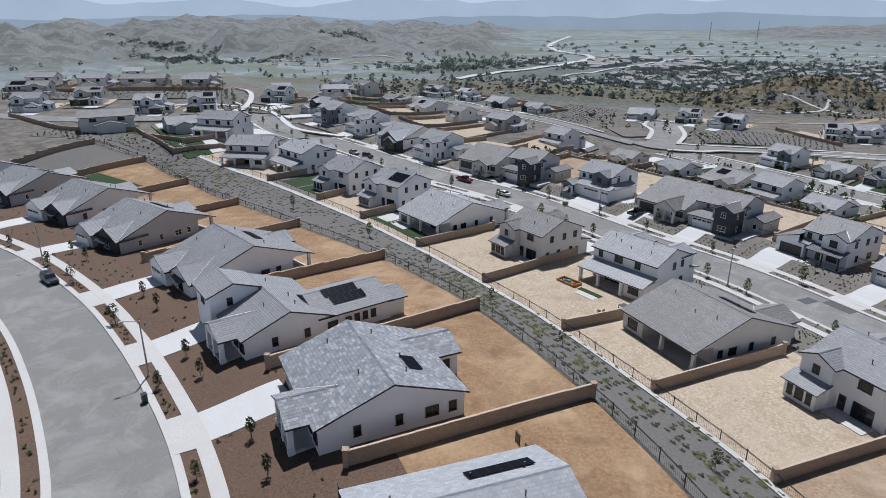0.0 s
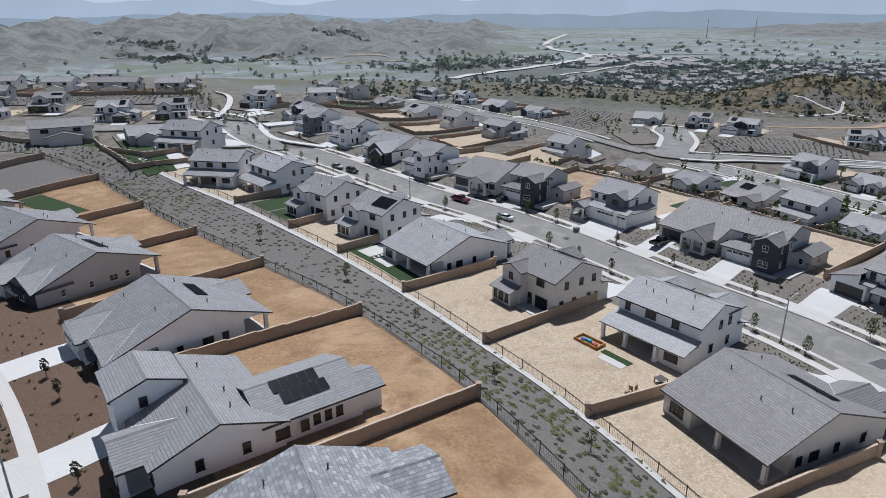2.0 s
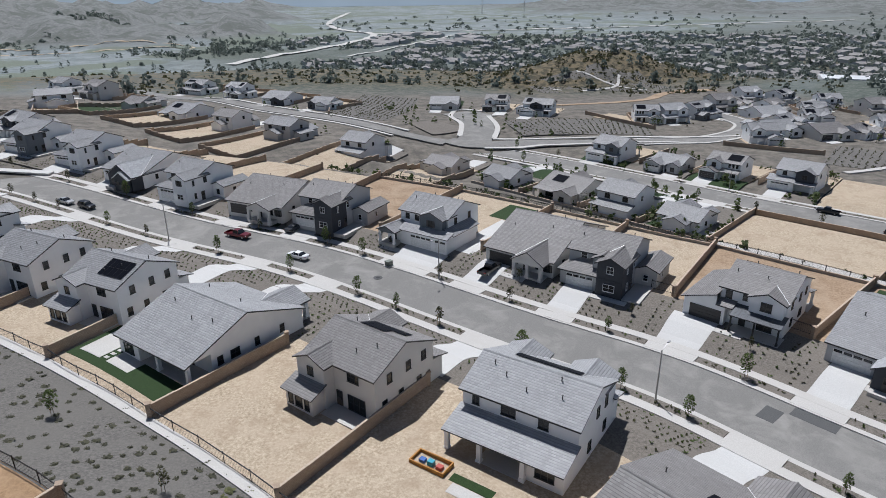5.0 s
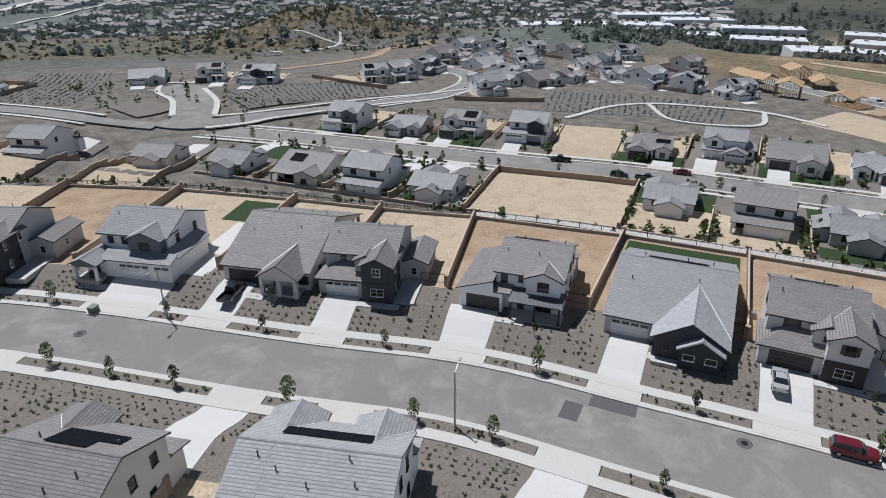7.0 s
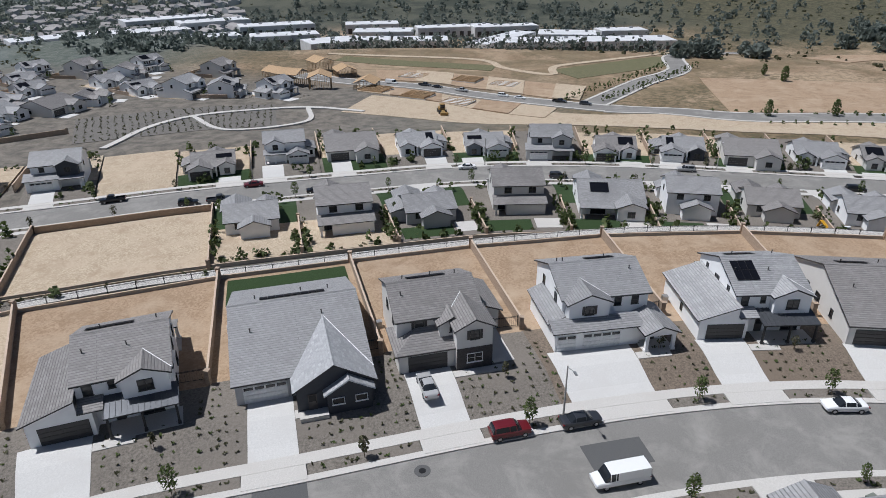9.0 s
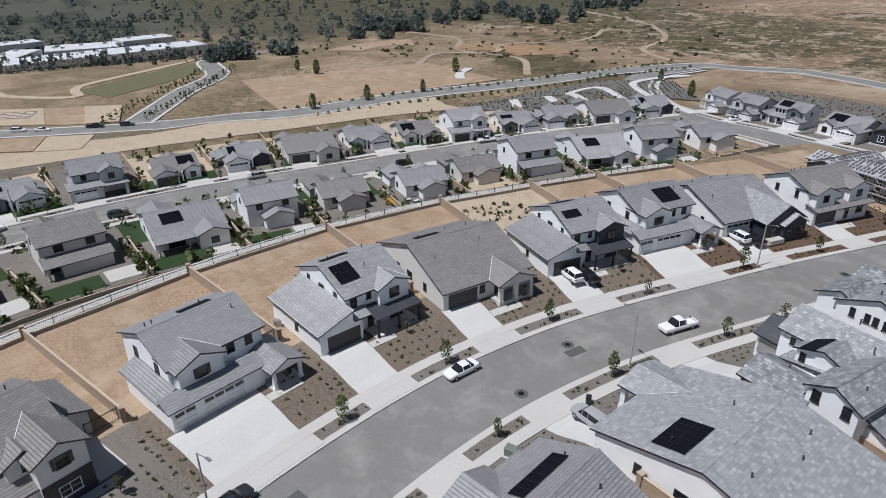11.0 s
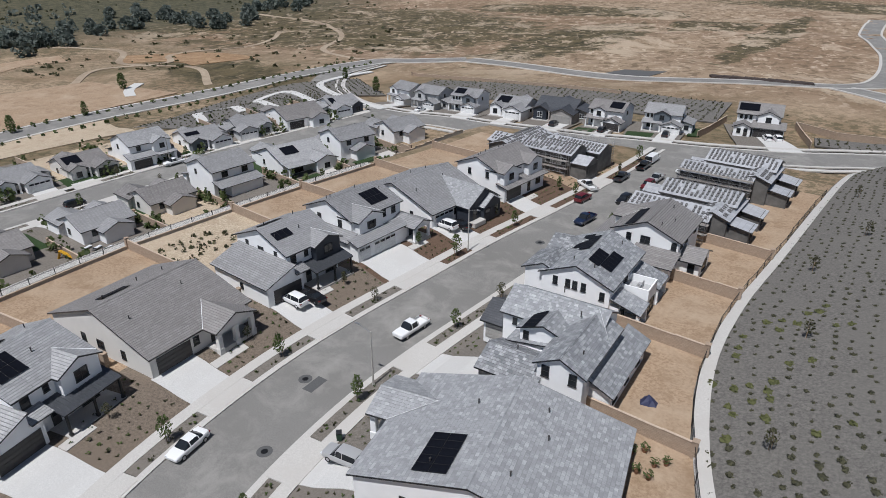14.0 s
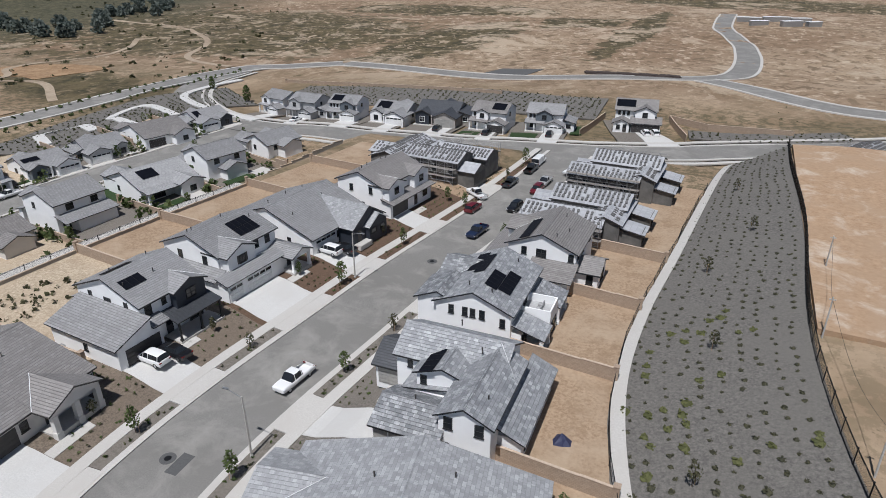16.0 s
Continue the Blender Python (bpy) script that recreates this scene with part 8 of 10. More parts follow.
# stations along the length: x, half width, sill, belt line, roof height, half roof width
SHAPES = {
    "sedan": (4.8, [(-2.4, 0.70, 0.45, 0.80, 0, 0), (-2.2, 0.84, 0.28, 0.98, 0, 0), (-1.55, 0.9, 0.25, 1.0, 1.02, 0.66), (-0.85, 0.91, 0.25, 0.98, 1.40, 0.60), (0.35, 0.91, 0.25, 0.97, 1.44, 0.60), (1.2, 0.9, 0.25, 0.95, 0.97, 0.68), (2.15, 0.84, 0.27, 0.82, 0, 0), (2.4, 0.66, 0.42, 0.66, 0, 0)]),
    "suv": (4.6, [(-2.3, 0.76, 0.45, 0.95, 0, 0), (-2.22, 0.88, 0.32, 1.05, 1.1, 0.74), (-1.9, 0.92, 0.3, 1.08, 1.66, 0.68), (-0.3, 0.93, 0.3, 1.06, 1.72, 0.68), (0.5, 0.93, 0.3, 1.05, 1.64, 0.66), (1.15, 0.92, 0.3, 1.04, 1.06, 0.72), (2.1, 0.87, 0.32, 0.95, 0, 0), (2.3, 0.72, 0.45, 0.78, 0, 0)]),
    "pickup": (5.7, [(-2.85, 0.9, 0.5, 1.02, 0, 0), (-2.8, 0.95, 0.45, 1.08, 0, 0), (-0.75, 0.97, 0.42, 1.08, 0, 0), (-0.7, 0.97, 0.42, 1.1, 1.12, 0.78), (-0.45, 0.97, 0.42, 1.1, 1.82, 0.7), (0.7, 0.97, 0.42, 1.1, 1.84, 0.7), (1.35, 0.96, 0.42, 1.1, 1.12, 0.76), (2.6, 0.93, 0.45, 1.05, 0, 0), (2.85, 0.82, 0.5, 0.9, 0, 0)]),
    "van": (5.8, [(-2.9, 0.94, 0.45, 1.0, 1.0, 0.93), (-2.85, 0.98, 0.4, 1.1, 2.05, 0.86), (0.9, 0.99, 0.4, 1.1, 2.08, 0.86), (1.45, 0.99, 0.4, 1.1, 1.98, 0.82), (2.05, 0.97, 0.4, 1.1, 1.14, 0.84), (2.7, 0.92, 0.42, 1.0, 0, 0), (2.9, 0.8, 0.48, 0.85, 0, 0)]),
}


def wheel_mesh():
    def build():
        g = G()
        n = 14
        for (ra, ya), (rb, yb) in (((0.2, -0.1), (0.32, -0.11)), ((0.32, -0.11), (0.34, -0.07)), ((0.34, -0.07), (0.34, 0.07)), ((0.34, 0.07), (0.32, 0.11)), ((0.32, 0.11), (0.2, 0.1))):
            for k in range(n):
                a, b = k * 2 * math.pi / n, (k + 1) * 2 * math.pi / n
                g.face([(ra * math.cos(a), ya, ra * math.sin(a)), (ra * math.cos(b), ya, ra * math.sin(b)), (rb * math.cos(b), yb, rb * math.sin(b)), (rb * math.cos(a), yb, rb * math.sin(a))])
        return g.mesh("wheel", RUBBER)

    def rim():
        g = G()
        g.beam((0, -0.09, 0), (0, 0.09, 0), 0.205, 0, None, 14)
        g.beam((0, -0.1, 0), (0, 0.1, 0), 0.05, 0, None, 8)
        return g.mesh("rim", CHROME)
    return cached("wheel", build), cached("rim", rim)


def dense(rows_, n):
    """Rows between the stations, along a smooth curve."""
    p = np.array(rows_, float)
    e = np.vstack([2 * p[0] - p[1], p, 2 * p[-1] - p[-2]])
    out = []
    for i in range(1, len(e) - 2):
        a, b, c, d = e[i - 1:i + 3]
        for k in range(n):
            q = k / n
            v = 0.5 * (2 * b + (c - a) * q + (2 * a - 5 * b + 4 * c - d) * q * q + (3 * b - a - 3 * c + d) * q ** 3)
            lo, hi = np.minimum(b, c), np.maximum(b, c)
            out.append(np.clip(v, lo - 0.04 * (hi - lo), hi + 0.04 * (hi - lo)))
    out.append(p[-1])
    return [r.tolist() for r in out]


def car(kind, paint, x, y, turn, label, z=None):
    L, st = SHAPES[kind]
    z = height(x, y) if z is None else z
    ob = thing(kind if kind != "suv" else "car", pose(x, y, z, 0, 0, turn), label, {"sedan": "car", "suv": "car"}.get(kind, kind), "parked vehicles")

    def body():
        g = G()
        fine = dense(st, 4)
        rings = []
        for xx, w, zl, zb in [r[:4] for r in fine]:
            h = zb - zl
            half = [(0.86 * w, zl), (0.98 * w, zl + 0.18 * h), (w, zl + 0.5 * h), (0.985 * w, zl + 0.78 * h), (0.9 * w, zb), (0.45 * w, zb + 0.025)]
            rings.append([(xx, -a, b) for a, b in half] + [(xx, a, b) for a, b in half[::-1]])
        for p, q in zip(rings[:-1], rings[1:]):
            for k in range(12):
                if kind == "pickup" and 4 <= k <= 6 and q[0][0] <= -0.7:
                    continue
                m = (k + 1) % 12
                g.face([p[k], p[m], q[m], q[k]])
        g.face(rings[0])
        g.face(rings[-1][::-1])
        for p, q in zip(cabin[:-1], cabin[1:]):
            if min(p[4] - p[3], q[4] - q[3]) > 0.84 * tall:
                for a, b, za, zb in ((-1, -0.55, -0.05, 0), (-0.55, 0.55, 0, 0), (0.55, 1, 0, -0.05)):
                    g.face([(p[0], a * p[5], p[4] + za), (q[0], a * q[5], q[4] + za), (q[0], b * q[5], q[4] + zb), (p[0], b * p[5], p[4] + zb)])
        for p in [r for r in st if r[4] - r[3] > 0.5 * tall]:
            for sg in (-1, 1):
                g.beam((p[0], sg * p[1] * 0.9, p[3]), (p[0], sg * p[5], p[4] - 0.05), 0.04, sides=5)
        if kind == "pickup":
            g.box(-2.75, -0.75, -0.85, 0.85, 0.62, 0.66)
        if kind == "van":
            for sg in (-1, 1):
                g.face([(-2.85, sg * 0.95, 1.1), (0.7, sg * 0.95, 1.1), (0.7, sg * 0.875, 2.06), (-2.85, sg * 0.875, 2.04)])
        return g.mesh("body", PAINT[paint])

    def glass():
        g = G()
        for p, q in zip(cabin[:-1], cabin[1:]):
            for sg in (-1, 1):
                e = [(p[0], sg * p[1] * 0.9, p[3]), (q[0], sg * q[1] * 0.9, q[3]), (q[0], sg * q[5], q[4] - 0.05), (p[0], sg * p[5], p[4] - 0.05)]
                g.face(e if sg < 0 else e[::-1])
            if min(p[4] - p[3], q[4] - q[3]) <= 0.84 * tall:
                for a, b, za, zb in ((-1, -0.55, -0.05, 0), (-0.55, 0.55, 0, 0), (0.55, 1, 0, -0.05)):
                    g.face([(p[0], a * p[5], p[4] + za), (q[0], a * q[5], q[4] + za), (q[0], b * q[5], q[4] + zb), (p[0], b * p[5], p[4] + zb)])
        return g.mesh("glass", GLASS)
    cabin = dense([r for r in st if r[4] > 0], 4)
    tall = max(r[4] - r[3] for r in cabin)
    part("body", cached(("body", kind, paint), body), None, ob)
    part("glass", cached(("glass", kind), glass), None, ob)
    w, r = wheel_mesh()
    for sx in (-0.31 * L, 0.31 * L):
        for sy in (-0.82, 0.82):
            wh = part("wheel", w, None, ob, m=pose(sx, sy, 0.34))
            part("rim", r, None, wh)

    for front in (True, False):
        def light(front=front):
            g = G()
            g.box(-0.1, 0.1, -0.16, 0.16, -0.06, 0.06)
            return g.mesh("light", LAMP_CLEAR if front else LAMP_RED)
        a, b = (st[-2], st[-1]) if front else (st[1], st[0])
        for sy in (-1, 1):
            part("headlight" if front else "tail_light", cached(("light", front), light), None, ob, m=pose((a[0] + b[0]) / 2, sy * a[1] * 0.82, a[3] - 0.16))
    return ob


def car_at(kind, paint, x, y, turn, label, line=None):
    """turn: 0 parks along the line, 90 across it."""
    if line is None:
        return car(kind, paint, x, y, turn, label)
    u, s = U(line, x, y)
    a = on_line(line, u, s)[2]
    return car(kind, paint, x, y, a + turn, label, (float(line.frame_at(u)[2]) if abs(s) < CURB else height(x, y) + 0.12))


for kind, paint, x, y, turn, label, line in (
    ("suv", "red", 83.8, 84.6, 0, "dark red crossover parked along the kerb", MAIN), ("sedan", "charcoal", 86.6, 76.9, 0, "dark grey sedan parked along the kerb", MAIN),
    ("sedan", "silver", 88.9, 94.6, 90, "silver sedan parked on a driveway", MAIN), ("van", "white", 78.6, 73.4, 180, "white cargo van parked along the kerb", MAIN),
    ("sedan", "white", 93.0, 47.0, 180, "white sedan with a dark roof parked at the kerb", MAIN), ("suv", "white", 103.6, 20.6, 90, "white hatchback parked on a driveway", MAIN),
    ("sedan", "black", 102.4, 18.2, 90, "black sedan parked on a driveway", MAIN), ("suv", "silver", 77.4, 40.2, 90, "silver crossover parked on a driveway", MAIN),
    ("pickup", "white", 86.2, 16.2, 180, "white pickup with tools in its bed", MAIN), ("suv", "white", 99.9, -14.0, 90, "white crossover on a driveway", MAIN), ("sedan", "black", 98.4, -16.2, 90, "black sedan on a driveway", MAIN),
    ("pickup", "navy", 80.9, -33.4, 180, "dark blue pickup parked at the kerb", MAIN), ("suv", "black", 78.2, -47.9, 180, "black crossover parked at the kerb", MAIN),
    ("suv", "red", 85.6, -44.1, 0, "dark red crossover parked at the kerb", MAIN), ("pickup", "white", 87.6, -51.7, 60, "white pickup pulled onto the dirt", MAIN),
    ("suv", "red", 76.9, -59.8, 180, "dark red crossover parked at the kerb", MAIN), ("pickup", "charcoal", 83.4, -61.8, 0, "dark grey pickup parked at the kerb", MAIN),
    ("pickup", "silver", 76.6, -65.4, 180, "silver pickup parked at the kerb", MAIN), ("pickup", "black", 81.8, -72.9, 0, "black pickup parked at the kerb", MAIN),
    ("van", "white", 81.6, -79.3, 0, "white van parked at the kerb", MAIN), ("pickup", "white", 71.4, -72.7, 80, "white pickup pulled off the street", MAIN),
    ("sedan", "silver", -31.2, 224.6, 0, "silver sedan parked at the kerb", MAIN), ("suv", "black", -26.0, 220.0, 0, "black crossover parked at the kerb", MAIN),
    ("sedan", "white", 17.2, 177.2, 180, "white sedan parked at the kerb", MAIN), ("pickup", "red", 6.6, 192.3, 0, "dark red pickup parked at the kerb", MAIN),
    ("pickup", "black", 49.8, 158.5, 90, "black pickup parked on a driveway", MAIN), ("sedan", "charcoal", 18.2, 192.5, 90, "dark sedan parked on a driveway", MAIN),
    ("suv", "charcoal", -66.6, 100.8, 0, "dark small vehicle parked on the upper street", UPPER), ("van", "white", -88, 286, 20, "white van parked by the bend", MAIN),
):
    car_at(kind, paint, x, y, turn, label, line)
for i, (u, s, paint, kind) in enumerate(((135, -4.3, "black", "suv"), (142, -4.3, "charcoal", "pickup"), (150, 4.2, "red", "sedan"), (165, -4.2, "black", "sedan"), (205, 4.3, "white", "sedan"), (228, -4.2, "charcoal", "suv"), (262, 4.3, "silver", "suv"), (300, -4.3, "black", "suv"), (330, 4.2, "white", "pickup"), (118, 4.3, "black", "pickup"))):
    x, y = SECOND.xy(u, s)
    car_at(kind, paint, float(x), float(y), 0 if s < 0 else 180, "%s %s parked along the second street" % (paint, "crossover" if kind == "suv" else kind), SECOND)
for x, y in ((56.5, 116.8), (85.4, 28.2), (88.4, 79.5), (40.1, 159.9), (94.5, -9.9), (-7.9, 193.3)):
    u, s = U(MAIN, x, y)
    street_lamp(MAIN, u, (6.6 if s > 0 else -6.6))
for x, y in ((-35.5, 70.6), (-69, 113.2)):
    street_lamp(UPPER, U(UPPER, x, y)[0], 6.6)
for u in (90, 150, 210, 270, 330):
    street_lamp(SECOND, u, 6.6)


# ---- small street things ----
def utility_box(x, y, line, turn=0):
    ob = thing("utility_box", pose(x, y, height(x, y), 0, 0, turn), "squat green-grey utility box on a concrete pad", "utility box", "utility boxes")
    g = G()
    g.box(-0.6, 0.6, -0.5, 0.5, 0.1, 0.95)
    g.box(-0.64, 0.64, -0.54, 0.54, 0.95, 1.05)
    part("cabinet", g, plain("box_green", (0.16, 0.18, 0.15), 0.6), ob)
    g = G()
    g.box(-0.85, 0.85, -0.75, 0.75, -0.3, 0.14)
    part("pad", g, CONCRETE, ob)


for x, y in ((33.2, 168.5), (78.4, 50.0)):
    utility_box(x, y, MAIN, 30)


def flat_on_road(name, u0, u1, s0, s1, mat, label, category):
    patch(name, MAIN, u0, u1, s0, s1, mat, 0.0, label, category, zf=lambda x, y: MAIN.us(x, y)[2])


for a, b in (((68.9, 111), (66.7, 107.7)), ((72.8, 109.7), (72.2, 103.6)), ((83.1, 77.1), (81.9, 69.4)), ((90, 33.3), (88.6, 30.4))):
    (ua, sa), (ub, sb) = U(MAIN, *a), U(MAIN, *b)
    flat_on_road("asphalt_patch", min(ua, ub), max(ua, ub), min(sa, sb), max(sa, sb), PATCH, "rectangular patch of darker newer asphalt", "road patch")


def manhole(x, y):
    u, s = U(MAIN, x, y)
    z = float(MAIN.frame_at(u)[2])
    ob = thing("manhole_cover", pose(x, y, z, 0, 0, 0), "round iron manhole cover in a pale concrete ring", "manhole", "manhole covers")
    g = G()
    g.beam((0, 0, -0.05), (0, 0, 0.006), 0.85, 0, None, 20)
    part("ring", g, PATCH, ob)
    g = G()
    g.beam((0, 0, -0.05), (0, 0, 0.014), 0.38, 0, None, 16)
    part("cover", g, IRON, ob)


for x, y in ((77.3, 93.2), (91.0, 31.7), (86.0, 43.0), (84, -20), (30, 164)):
    manhole(x, y)
tent = thing("tarp_heap", pose(54, 16.6, height(54, 16.6) + 0.1), "dark blue tarp heaped to a low peak on bare dirt", "tarp")
g = G()
for k in range(7):
    a, b = k * 2 * math.pi / 7, (k + 1) * 2 * math.pi / 7
    r0, r1 = 1.0 + 0.2 * math.sin(k * 2.3), 1.0 + 0.2 * math.sin((k + 1) * 2.3)
    g.face([(r0 * math.cos(a), r0 * math.sin(a), -0.1), (r1 * math.cos(b), r1 * math.sin(b), -0.1), (0.45 * math.cos(b), 0.45 * math.sin(b), 0.5), (0.45 * math.cos(a), 0.45 * math.sin(a), 0.5)])
    g.face([(0.45 * math.cos(a), 0.45 * math.sin(a), 0.5), (0.45 * math.cos(b), 0.45 * math.sin(b), 0.5), (0.1, 0, 1.0)])
part("sheet", g, plain("blue_tarp", (0.03, 0.035, 0.08), 0.5), tent)

for kind, paint, x, y, turn in SOUTH_CARS:
    car(kind, paint, x, y, turn, "%s car parked on a pale driveway" % paint)

# ---- outlying roads and paths ----
SCRAPED = earth("scraped_dirt", (0.30, 0.192, 0.112), (0.43, 0.295, 0.185), (0.36, 0.25, 0.16), 1.4, 0.07, 0.97, 0.6, spots=((0.56, 0.48, 0.39), 0.16, 0.58))
PALE_TRACK = earth("dirt_track", (0.30, 0.235, 0.165), (0.42, 0.34, 0.25), (0.25, 0.19, 0.13), 0.8, 0.06, 0.97, 0.5)
def way(name, pts, width, mat, label, category, lift=0.12, off=0.0):
    line = Line([(x, y, 0) for x, y in pts])
    if mat is SLOPE:
        for u in np.arange(1, line.length, 2.3):
            for s in np.arange(-width / 2 + 1, width / 2, 2.4):
                if rnd.random() < 0.85:
                    x, y = line.xy(u + rnd.uniform(-0.3, 0.3), s + rnd.uniform(-0.3, 0.3))
                    GREENS.append((float(x), float(y), "low"))
    return tagged(grid(name, lambda a, b: line.xy(line.length * a, off + (b - 0.5) * width), max(4, int(line.length / 2.5)), max(2, int(width / 3)), mat, lift, None, 0.4), label, category, kind="structure")


def street(name, pts, width, label, sides=(1, -1), walk=1.3):
    way(name, pts, width, ASPHALT, label, "road", 0.2)
    for k in sides:
        way("kerb", pts, walk, CONCRETE, "pale concrete kerb and walk beside the street", "kerb", 0.34, k * (width / 2 + walk / 2 - 0.1))


def quad_patch(name, a, b, c, d, mat, lift, label, category, n=6):
    a, b, c, d = (np.array(p, float) for p in (a, b, c, d))

    def fx(p, q):
        r = [(1 - p) * (1 - q) * a[k] + p * (1 - q) * b[k] + p * q * c[k] + (1 - p) * q * d[k] for k in (0, 1)]
        return r[0], r[1]
    return tagged(grid(name, fx, n, n, mat, lift, None, 0.8), label, category, kind="structure")


OLIVE = earth("olive_planting", (0.085, 0.085, 0.04), (0.165, 0.15, 0.08), (0.12, 0.115, 0.055), 1.2, 0.1, 0.97, 0.8)
street("road_south", [(281, 57), (273, 32), (266, 8), (265, -47), (258, -106), (246, -174), (232, -192), (211, -207)], 11, "grey asphalt road at the edge of the graded land")
street("road_pads", [(330, 198), (321, 172), (310, 140), (298, 108), (288, 80), (281, 57)], 9, "new asphalt street between building pads")
street("road_branch", [(288, 62), (306, 52), (331, 37), (356, 18), (400, 10), (441, -46)], 9, "asphalt road climbing towards the warehouses")
street("road_graded", [(211, -207), (139, -200), (90, -208), (48, -222), (34, -260), (33, -341), (46, -420), (44, -520)], 11, "new asphalt road through graded dirt")
street("road_graded", [(50, -216), (15, -180), (-10, -170), (-60, -165)], 11, "new asphalt road through graded dirt")
street("road_cluster", [(160, 272), (185, 268), (203, 271), (217, 278), (228, 291), (231, 318)], 9, "asphalt street inside the far cluster")
street("road_cluster", [(217, 278), (240, 262), (264, 257), (292, 268)], 8, "asphalt street inside the far cluster")
front = [(326, 158), (320, 139), (314, 122), (309, 106), (302, 90), (296, 78), (293, 67)]
rear = [(348, 164), (345, 143), (340, 124), (335, 107), (329, 90), (324, 76), (319, 63)]
for k in range(6):
    quad_patch("building_pad", front[k], front[k + 1], rear[k + 1], rear[k], SAND if k % 2 else DIRT, 0.35 + 0.25 * (k % 2), "stepped bare dirt building pad", "building pad")
front = [(311, 164), (303, 147), (294, 123), (288, 106), (284, 90), (279, 76)]
rear = [(290, 158), (285, 143), (278, 121), (271, 108), (265, 94), (261, 81)]
for k in range(5):
    quad_patch("building_pad", front[k], front[k + 1], rear[k + 1], rear[k], DIRT if k % 2 else SAND, 0.35 + 0.25 * (k % 2), "stepped bare dirt building pad", "building pad")
way("planted_strip", [(374, 190), (364, 150), (356, 106)], 13, OLIVE, "strip of olive-green planting in rows", "slope", 0.15)
way("planted_strip", [(346, 72), (362, 48), (384, 16)], 22, OLIVE, "strip of olive-green planting in rows", "slope", 0.15)
way("dirt_track", [(385, 200), (378, 120), (357, 101), (345, 78), (365, 74), (394, 30), (425, 8)], 4, SAND, "pale dirt track along the edge of the pads", "dirt", 0.25)
way("building_pad", [(176, 326), (188, 303)], 15, SAND, "bare dirt pad behind a tan wall", "building pad", 0.25)
wall_run([(170, 330), (174, 314), (181, 291)], 1.6, BLOCK, "tan block wall beside a bare pad", group="block walls round plots")
wall_run([(189, 258), (200, 244), (211, 232)], 1.6, BLOCK, "tan block wall above a planted bank", group="block walls round plots")
way("road_cul_de_sac", [(97, 291), (108, 312), (115, 335), (117, 352)], 14, ASPHALT, "short asphalt cul-de-sac between planted banks", "road", 0.22)
way("footpath", [(100, 285), (121, 279.5), (150, 273.5), (181, 263.5)], 1.8, CONCRETE, "pale concrete pavement beside the street", "path", 0.45)
way("footpath", [(108, 296), (121, 290.5), (150, 284.5), (181, 274.5), (206, 268.5)], 1.8, CONCRETE, "pale concrete pavement beside the street", "path", 0.45)
way("footpath", [(97, 305), (105, 325), (107, 345), (117, 361), (127, 352)], 2.2, CONCRETE, "pale concrete pavement round the cul-de-sac", "path", 0.45)
way("footpath", [(109, 297), (118, 315), (124, 340)], 2.2, CONCRETE, "pale concrete pavement round the cul-de-sac", "path", 0.45)
way("planted_bank", [(214, 232), (226, 214), (238, 195), (246, 176)], 34, SLOPE, "grey mulched bank planted in rows", "slope", 0.12)
way("planted_bank", [(124, 312), (140, 310), (160, 304), (180, 294)], 30, SLOPE, "grey mulched bank planted in rows", "slope", 0.12)
way("planted_bank", [(195, -140), (152, -143), (123, -148), (86, -146), (78, -146)], 30, SLOPE, "grey mulched bank planted in rows", "slope", 0.12)
way("planted_bank", [(-140, 226), (-112, 219), (-95, 208), (-82, 203)], 13, SLOPE, "grey mulched bank below the northern houses", "slope", 0.12)
way("planted_bank", [(217, -45), (226, -75), (226, -105), (210, -130)], 36, SLOPE, "grey mulched bank planted in rows", "slope", 0.1)
way("footpath", [(195, 209), (220, 210), (237, 203), (251, 186), (258, 168), (255, 146)], 2.2, CONCRETE, "pale concrete path across a planted bank", "path", 0.45)
way("footpath", [(237, 203), (222, 183), (237, 162), (258, 168)], 1.8, CONCRETE, "pale concrete path across a planted bank", "path", 0.45)
way("footpath", [(-89, 279), (-96, 330), (-117, 373)], 2.5, WHITE_CONCRETE, "pale concrete path climbing a planted bank", "path", 0.45)
way("road_bulb", [(-62, 238), (-74, 258), (-86, 278)], 26, ASPHALT, "wide asphalt bend at the top of the street", "road", 0.2)
way("footpath", [(-118, 290), (-108, 297), (-97, 301), (-86, 299), (-73, 286), (-65, 268), (-57, 256), tuple(float(v) for v in MAIN.xy(152, 8.5))], 2.4, WHITE_CONCRETE, "pale concrete pavement round the bend", "path", 0.36)
way("footpath", [(-95, 277), (-81, 262), (-71, 249), tuple(float(v) for v in MAIN.xy(158, -8.5))], 2.4, WHITE_CONCRETE, "pale concrete pavement round the bend", "path", 0.36)
for a, b, c, d in (((-67, 246), (-62, 240), (-72, 233), (-77, 238)), ((-70, 284), (-66, 278), (-55, 286), (-59, 292)), ((-84, 300), (-78, 295), (-70, 306), (-76, 311))):
    quad_patch("driveway", a, b, c, d, WHITE_CONCRETE, 0.3, "pale concrete driveway in front of the garage", "driveway", 5)
quad_patch("lawn", (-96, 217), (-80, 200), (-74, 206), (-88, 224), LAWN, 0.22, "green back lawn behind a block wall", "lawn", 8)
quad_patch("patio_slab", (-88, 224.5), (-74.5, 206.5), (-71.5, 209), (-84, 228), WHITE_CONCRETE, 0.26, "pale concrete patio beside a lawn", "patio slab", 8)
